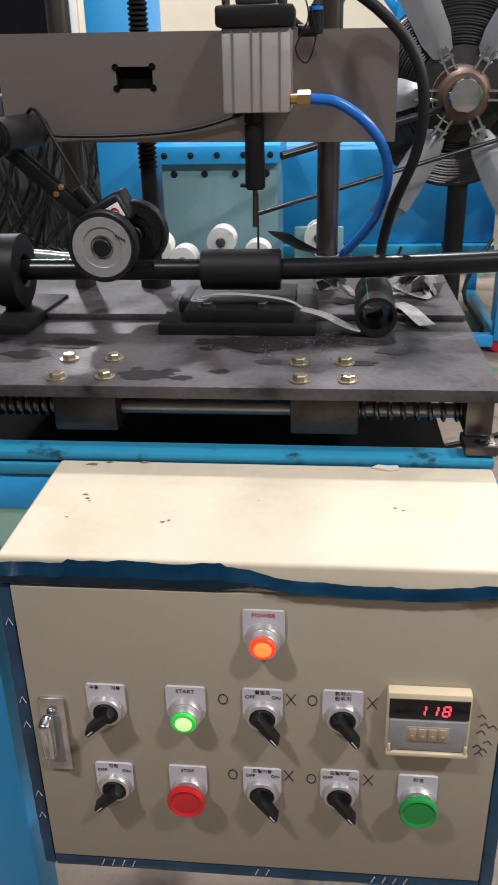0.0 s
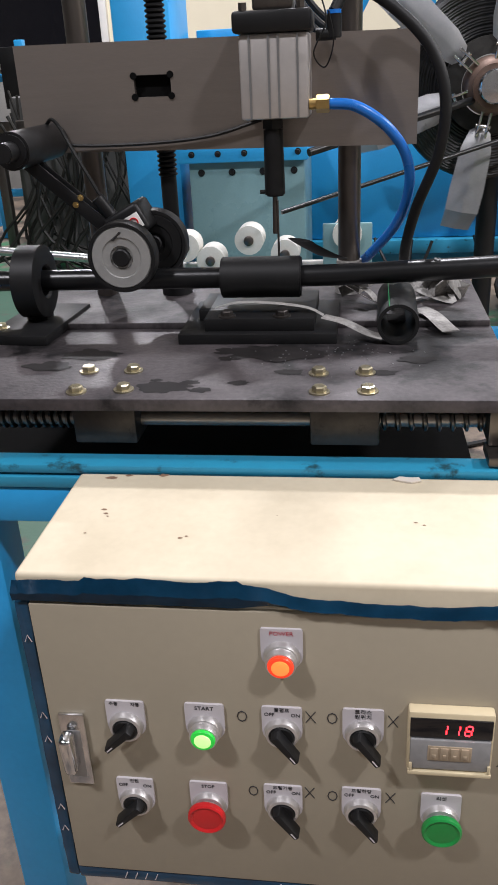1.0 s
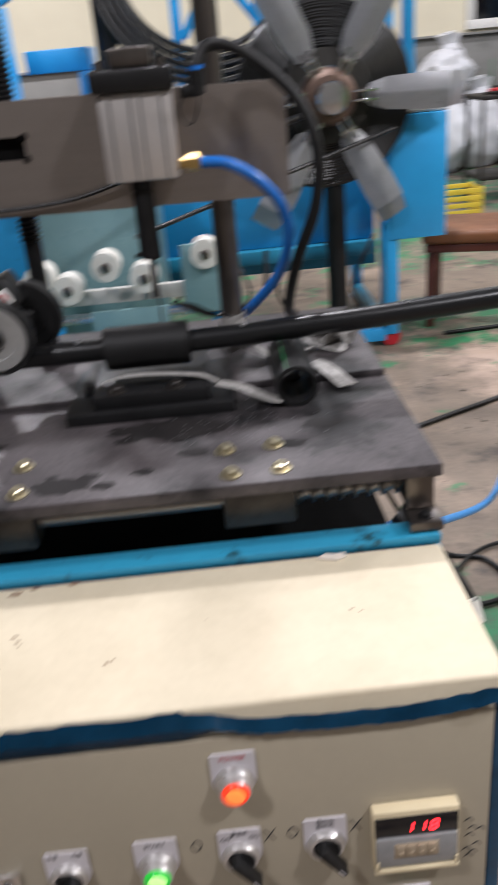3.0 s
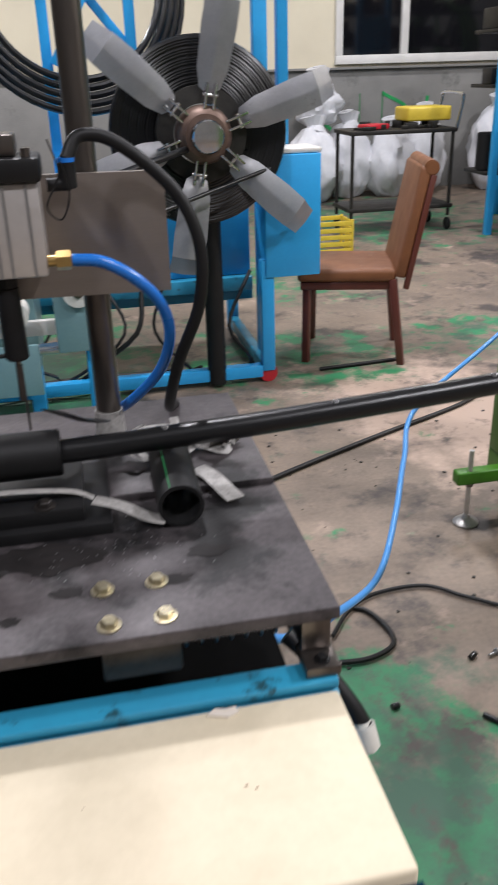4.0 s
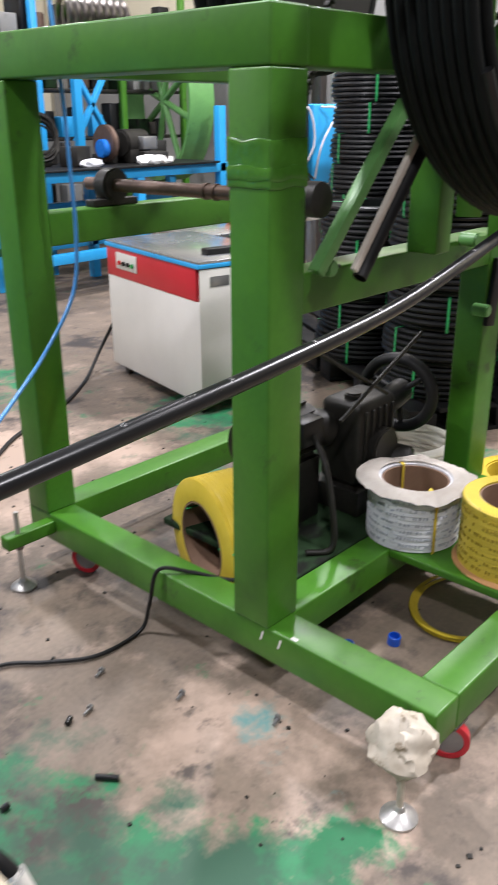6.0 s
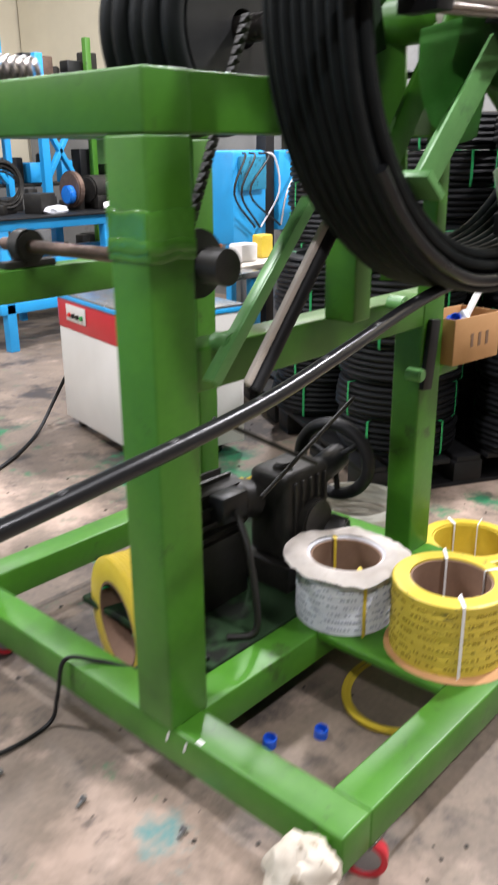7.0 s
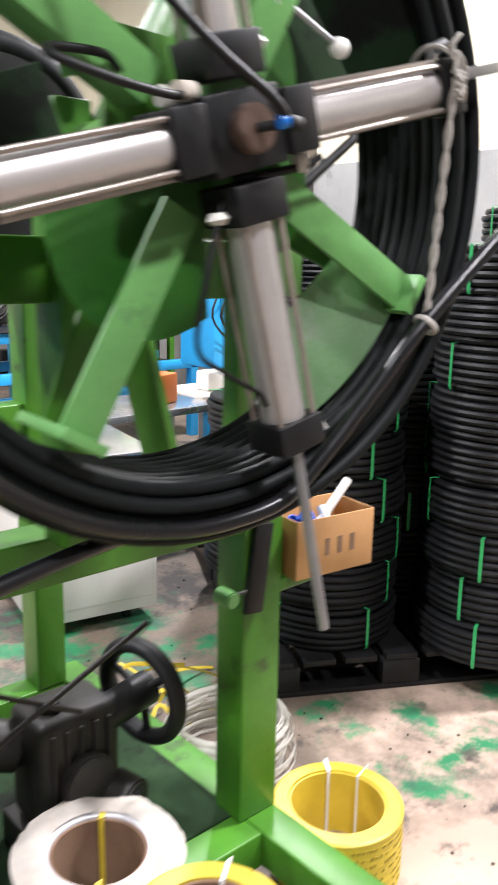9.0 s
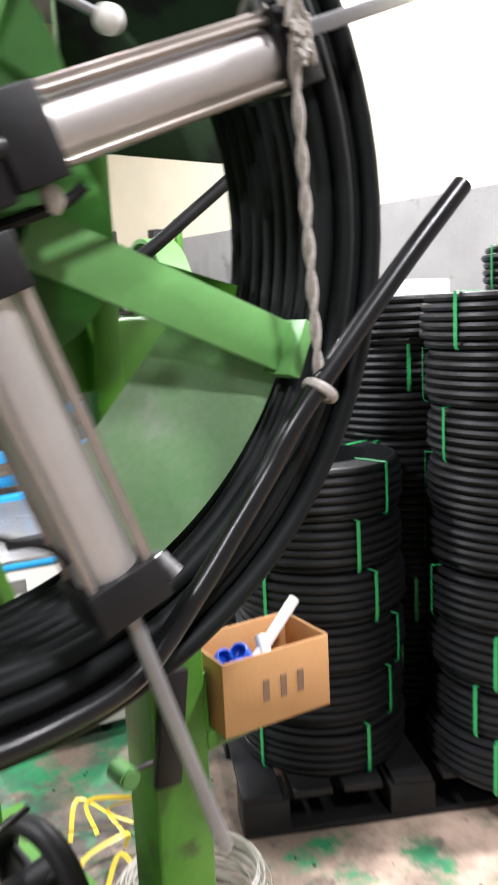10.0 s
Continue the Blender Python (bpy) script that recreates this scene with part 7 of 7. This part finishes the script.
box(bm, (4.9, 6.2, 1.031), (5.1, 6.42, 1.09), 0.005)
part("motor_body", bm, M_CAST, em)
bm = BM()
rod(bm, (4.66, 6.28, 1.20), (4.72, 6.28, 1.20), 0.15, seg=32, bevel=0.01)
part("fan_cover", bm, M_RUST, em)
bm = BM()
rod(bm, (4.60, 6.25, 1.16), (4.66, 6.25, 1.16), 0.075, seg=28, bevel=0.008)
part("pulley", bm, M_HOSE, em, "blue pulley")
bm = BM()
box(bm, (5.0, 6.15, 1.14), (5.16, 6.24, 1.25), 0.01)
part("terminal_box", bm, M_GREY, em)
for x, y, s, mm in ((4.35, 6.05, 0.07, M_BAG), (4.95, 6.0, 0.09, M_WHITE), (5.06, 5.98, 0.07, M_WHITE)):
    bm = BM()
    bmesh.ops.create_icosphere(bm, subdivisions=3, radius=1)
    for v in bm.verts:
        v.co = Vector((v.co.x * s * 1.6, v.co.y * s, max(-0.0, v.co.z * s * 0.6 + s * 0.3))) * (1 + 0.3 * noise.noise(v.co * 2 + Vector((x, y, 0))))
    ob = solid("work_glove", bm, mm, "crumpled white work glove on the bench", "glove", "gloves")
    ob.location = (x, y, 1.032)
rng = random.Random(33)
bm = BM()
for i in range(26):
    x, y = rng.uniform(3.75, 5.6), rng.uniform(6.05, 6.7)
    s = rng.uniform(0.03, 0.09)
    box(bm, (x - s, y - s, 1.0305), (x + s * 1.5, y + s, 1.031 + rng.uniform(0.03, 0.2)), 0.01, Matrix.Rotation(rng.uniform(0, 3), 4, "Z"))
solid("machine_parts", bm, M_CAST, "heap of dark machine parts on the bench", "parts", kind="stuff")
bm = BM()
for i in range(7):
    R = 0.15 + 0.012 * (i % 3)
    lathe(bm, [(R + 0.01 * math.cos(t), 0.01 * math.sin(t)) for t in [k * math.pi / 3 for k in range(6)]], Matrix.Translation((4.08, 6.35, 1.22 + 0.01 * i)) @ Matrix.Rotation(1.2 + 0.05 * i, 4, "X"), 28, closed=True)
solid("wire_coil", bm, M_CAST, "coil of dark cable leaning on the bench", "cable")
shelf = thing("parts_rack", (4.8, 7.1, 0), "cluttered dark rack of machine parts behind the bench", "rack")
rng = random.Random(61)
for x in (3.62, 4.55, 5.5, 6.3):
    bbox("upright", (x, 7.02, 0), (x + 0.06, 7.08, 2.5), M_BLUE if x < 5 else M_GREEN, holder=shelf)
for z in (0.5, 1.2, 1.62, 2.05):
    bbox("shelf_board", (3.60, 7.09, z), (6.35, 7.5, z + 0.03), M_CAST, holder=shelf)
for i in range(60):
    z = (0.531, 1.231, 1.651, 2.081)[i % 4]
    x = 3.66 + (i // 4) * 0.178 + rng.uniform(-0.03, 0.03)
    w, h = rng.uniform(0.06, 0.12), rng.uniform(0.12, 0.36)
    mm = rng.choice((M_CAST, M_BLKP, M_CAST, M_IRON, M_DADO, M_BLKP, M_BLUE, M_DECK, M_RUST))
    if i % 3:
        bbox("machine_part", (x - w / 2, 7.12, z), (x + w, 7.12 + rng.uniform(0.1, 0.3), z + h), mm, holder=shelf, bevel=0.012)
    else:
        bm = BM()
        rod(bm, (x, 7.25, z), (x, 7.25, z + h), w * 0.8, seg=20, bevel=0.01)
        part("machine_part", bm, mm, shelf)
gw = thing("green_wheel", (5.75, 6.9, 1.55), "large green spare reel wheel behind the bench", "wheel")
bm = BM()
lathe(bm, [(0.75, -0.13), (0.75, 0.13), (0.71, 0.13), (0.71, -0.13)], facing((5.95, 6.92, 1.55), (1, -0.25, 0)), 56, closed=True)
part("rim", bm, M_LGREEN, gw)
for k in range(4):
    bm = BM()
    a = k * math.pi / 4 + 0.3
    m = facing((5.95, 6.92, 1.55), (1, -0.25, 0))
    d = m.to_3x3() @ Vector((math.cos(a), math.sin(a), 0))
    rod(bm, Vector((5.95, 6.92, 1.55)) - d * 0.71, Vector((5.95, 6.92, 1.55)) + d * 0.71, 0.03, seg=10)
    part("spoke", bm, M_LGREEN, gw)
bm = BM()
rod(bm, (5.95, 6.92, 0.0), (5.95, 6.92, 0.80), 0.06, seg=14)
part("stand", bm, M_LGREEN, gw)
st = thing("side_table", (3.84, 3.95, 0), "grey steel work table with small boxes", "table")
bbox("tabletop", (3.45, 3.75, 0.74), (4.25, 4.3, 0.78), M_STAIN, holder=st)
for x in (3.47, 4.18):
    for y in (3.77, 4.23):
        bbox("leg", (x, y, 0), (x + 0.05, y + 0.05, 0.739), M_BLUE, holder=st)
bm = BM()
box(bm, (3.9, 3.9, 0.781), (4.06, 4.1, 0.95), 0.01, Matrix.Rotation(0.3, 4, "Z"))
solid("orange_case", bm, M_ORANGE, "orange plastic case on the steel table", "case")
bm = BM()
box(bm, (5.2, 3.4, 0.0), (5.75, 3.9, 1.75), 0.012)
solid("electrical_cabinet", bm, M_WHITE, "white electrical cabinet before the cream wall", "cabinet")
bm = BM()
sweep(bm, [(2.10, 1.44, 1.66), (2.25, 1.37, 1.65), (2.39, 1.35, 1.70), (2.52, 1.35, 1.785), (2.61, 1.35, 1.85), (2.72, 1.37, 1.93), (2.78, 1.44, 1.98)], 0.010, seg=10)
part("hose", bm, M_CABLE, wf, "black hose behind the reel")

# blue feeder and packing table by the east wall
fd = thing("blue_feeder", (5.1, 4.75, 0), "sky blue sheet metal feeder with cables before the wall", "machine")
bbox("body", (4.90, 4.6, 0.82), (5.28, 5.0, 1.50), M_BLUE, holder=fd, bevel=0.03)
bbox("hood", (4.95, 4.55, 1.22), (5.22, 4.599, 1.46), M_TEAL, holder=fd, bevel=0.01)
bbox("column", (5.3, 4.63, 0.0), (5.4, 4.73, 1.9), M_BLKP, holder=fd)
bbox("side_box", (5.42, 4.6, 0.9), (5.75, 4.95, 1.5), M_BLUE, holder=fd, bevel=0.02)
for x in (4.92, 5.2):
    bbox("leg", (x, 4.65, 0), (x + 0.06, 4.71, 0.819), M_BLUE, holder=fd)
rng = random.Random(71)
for k in range(5):
    bm = BM()
    x = rng.uniform(4.95, 5.6)
    sweep(bm, [(x, 4.58, 1.48), (x + rng.uniform(-0.1, 0.1), 4.50, 1.45), (x + rng.uniform(-0.2, 0.2), 4.49, 1.2), (x + rng.uniform(-0.2, 0.2), 4.53, 0.95)], 0.008, seg=8, n=5)
    part("cable", bm, M_LABEL if k % 2 else M_CABLE, fd)
pt = thing("packing_table", (4.75, 4.2, 0), "pale wooden packing table with small boxes", "table")
bbox("tabletop", (4.3, 3.97, 0.74), (5.2, 4.43, 0.78), M_PAPER, holder=pt)
for x in (4.33, 5.12):
    for y in (4.0, 4.35):
        bbox("leg", (x, y, 0), (x + 0.05, y + 0.05, 0.739), M_GREY, holder=pt)
for x, y, w, h, mm, lab in ((4.45, 4.1, 0.16, 0.12, M_WHITE, "white carton on the packing table"), (4.71, 4.15, 0.12, 0.16, M_YEL, "yellow plastic tub on the packing table"), (4.95, 4.09, 0.18, 0.09, M_CARD, "brown carton on the packing table")):
    bm = BM()
    box(bm, (x, y, 0.7805), (x + w, y + w * 0.8, 0.78 + h), 0.012)
    solid("small_box", bm, mm, lab, "box")

# far rack with a heater
fr = thing("tall_rack", (4.4, 8.1, 0), "tall sky blue rack with a glowing heater on a stool", "rack")
for x in (4.20, 4.62):
    bbox("upright", (x, 8.0, 0), (x + 0.07, 8.07, 2.6), holder=fr)
bbox("sign_box", (4.272, 8.0, 1.55), (4.618, 8.06, 2.0), holder=fr)
for z in (1.05, 1.3):
    bbox("rail", (4.272, 8.0, z), (4.618, 8.06, z + 0.06), holder=fr)
heater = thing("heater", (4.52, 7.8, 0), "small orange heater on a thin steel stool", "heater")
bbox("grille", (4.36, 7.70, 0.44), (4.66, 7.86, 0.66), M_ORANGE, "orange grille", holder=heater)
for i in range(7):
    bbox("bar", (4.37, 7.692, 0.46 + i * 0.028), (4.65, 7.699, 0.470 + i * 0.028), M_PAPER, holder=heater, bevel=0.001)
bbox("stool_top", (4.25, 7.65, 0.40), (4.75, 7.95, 0.42), M_GREY, holder=heater)
bbox("stool_foot", (4.3, 7.66, 0.0), (4.72, 7.7, 0.02), M_CAST, holder=heater)
bbox("stool_leg", (4.48, 7.66, 0.021), (4.51, 7.69, 0.399), M_CAST, holder=heater)

# blue air hose, floor cables and litter
bm = BM()
sweep(bm, [(0.165, 0.965, 0.86), (0.253, 0.994, 0.803), (0.343, 1.113, 0.731), (0.487, 1.309, 0.645), (0.594, 1.504, 0.642), (0.689, 1.7, 0.655), (0.80, 1.9, 0.682), (1.108, 2.15, 0.736), (1.32, 2.30, 0.80), (1.451, 2.33, 0.942), (1.478, 2.33, 1.103), (1.475, 2.33, 1.307), (1.49, 2.36, 1.50), (1.50, 2.42, 1.9), (1.5, 2.5, 2.4)], 0.0058, seg=12)
solid("air_hose", bm, M_HOSEL, "light blue air hose slung from the table to the winder", "hose")
bm = BM()
sweep(bm, [(0.45, 2.0, 0.3), (0.55, 2.1, 0.1), (0.647, 2.084, 0.012), (0.748, 2.037, 0.01), (0.775, 1.898, 0.01), (0.69, 1.842, 0.01), (0.569, 1.847, 0.01), (0.4, 1.85, 0.01)], 0.007, seg=8)
sweep(bm, [(0.62, 1.95, 0.012), (0.70, 2.05, 0.012), (0.80, 2.11, 0.01), (0.953, 2.113, 0.01), (1.05, 2.03, 0.01), (1.163, 1.951, 0.01), (1.32, 1.95, 0.012), (1.345, 1.93, 0.10), (1.36, 1.90, 0.222), (1.42, 1.83, 0.218), (1.50, 1.72, 0.20), (1.62, 1.62, 0.222)], 0.006, seg=8)
solid("floor_cable", bm, M_CABLE, "thin black cable looping over the floor", "cable")
bm = BM()
sweep(bm, [(0.235, 0.93, 0.86), (0.262, 0.91, 0.835), (0.29, 0.88, 0.80), (0.303, 0.865, 0.775)], 0.010, seg=12)
solid("drain_hose", bm, M_BLACK, "black drain hose end beside the table", "hose")
bm = BM()
rod(bm, (0.300, 0.868, 0.782), (0.305, 0.855, 0.752), 0.014, seg=16, bevel=0.004)
solid("hose_cap", bm, M_NYLON, "white plastic cap on the drain hose", "cap")
rng = random.Random(17)
for x, y, l, a in ((0.897, 1.567, 0.055, -0.9), (0.688, 1.664, 0.02, 0.2), (0.95, 1.79, 0.025, 0.6)):
    bm = BM()
    d = Vector((math.cos(a), math.sin(a), 0)) * l / 2
    rod(bm, Vector((x, y, 0.008)) - d, Vector((x, y, 0.008)) + d, 0.0075, seg=12)
    solid("pipe_scrap", bm, M_PIPE, "small black pipe scrap on the floor", "scrap", "floor scraps")
for x, y in ((1.203, 1.648), (1.301, 1.398), (1.118, 1.881), (1.003, 1.781)):
    bm = BM()
    rod(bm, (x - 0.012, y, 0.007), (x + 0.012, y + 0.008, 0.007), 0.0045, seg=10)
    rod(bm, (x + 0.010, y + 0.007, 0.009), (x + 0.018, y + 0.012, 0.009), 0.009, seg=6)
    solid("loose_bolt", bm, M_GREY, "loose steel bolt on the floor", "bolt", "floor scraps")
bm = BM()
for i in range(420):
    x, y = rng.uniform(0.3, 4.2), rng.uniform(0.4, 3.6)
    s = rng.uniform(0.0012, 0.0055)
    box(bm, (x - s, y - s * rng.uniform(0.3, 1), 0.0002), (x + s, y + s, 0.0002 + s * 0.7), 0, Matrix.Rotation(rng.uniform(0, 3), 4, "Z"))
solid("floor_grit", bm, M_CAST, "grit and swarf scattered on the floor", "grit", kind="stuff")

# drilled holes travelling with the pipe
pipe_ob = bpy.data.objects["extruded_pipe"]
PIPE_PTS = glide(PIPE_LINE, 40)
PIPE_LEN = [0.0]
for a, b in zip(PIPE_PTS, PIPE_PTS[1:]):
    PIPE_LEN.append(PIPE_LEN[-1] + (b - a).length)
START = next(l for l, p in zip(PIPE_LEN, PIPE_PTS) if p.x > 0.02)
bm = BM()
lathe(bm, [(0.0034, -0.001), (0.0034, 0.0008), (0.0022, 0.0012), (0.0016, 0.0)], Matrix.Identity(4), 12)
box(bm, (-0.004, -0.0012, 0.0002), (-0.0015, 0.0012, 0.0022), 0.0004)
hole_mesh = finish("drilled_hole", bm, M_GREY)
HOLES = []
for k in range(-2, 8):
    h = new("drilled_hole", hole_mesh)
    h.parent = pipe_ob
    HOLES.append((h, 0.11 + k * 0.188))


def along_pipe(d):
    i = min(max(int(np.searchsorted(PIPE_LEN, START + d)), 1), len(PIPE_LEN) - 1)
    f = (START + d - PIPE_LEN[i - 1]) / (PIPE_LEN[i] - PIPE_LEN[i - 1])
    p = PIPE_PTS[i - 1].lerp(PIPE_PTS[i], min(1, f))
    t = (PIPE_PTS[i] - PIPE_PTS[i - 1]).normalized()
    up = (Vector((0, -0.25, 1)) - t * t.z).normalized()
    return Matrix.Translation(p + up * 0.0127) @ up.to_track_quat("Z", "Y").to_matrix().to_4x4()


def motions():
    for w, at in ENC_WHEELS:
        walk(w, [(t, pose(*at, 0, -72 * t, 0)) for t in range(11)])
    walk(reel, [(t, pose(*HUB, 0, -(16.2 + 6.0 * (t - 9)), -4)) for t in range(11)])
    walk(spool, [(t, pose(*SPOOL_AT, 0, -(25 + 20 * (t - 4.3)), 0)) for t in range(11)])
    for ob in (chuck, piston, drill_bit):
        walk(ob, [(t, Matrix.Translation((0, 0, dz))) for t, dz in ((0, 0), (1.6, 0), (1.7, -0.022), (1.8, -0.048), (1.9, -0.050), (2.0, -0.049), (2.1, -0.026), (2.2, 0), (10, 0))])
    for h, d in HOLES:
        walk(h, [(t, along_pipe(d + 0.046 * t)) for t in range(11)])
    for ob in (lever, guide_tube, wood_strip):
        at = ob.location.copy()
        walk(ob, [(t, Matrix.Translation(at + Vector((0, 0, dz)))) for t, dz in ((0, 0.0), (5, 0.0), (6, 0.0), (6.6, -0.04), (7.3, -0.085), (8, -0.09), (10, -0.09))])


motions()
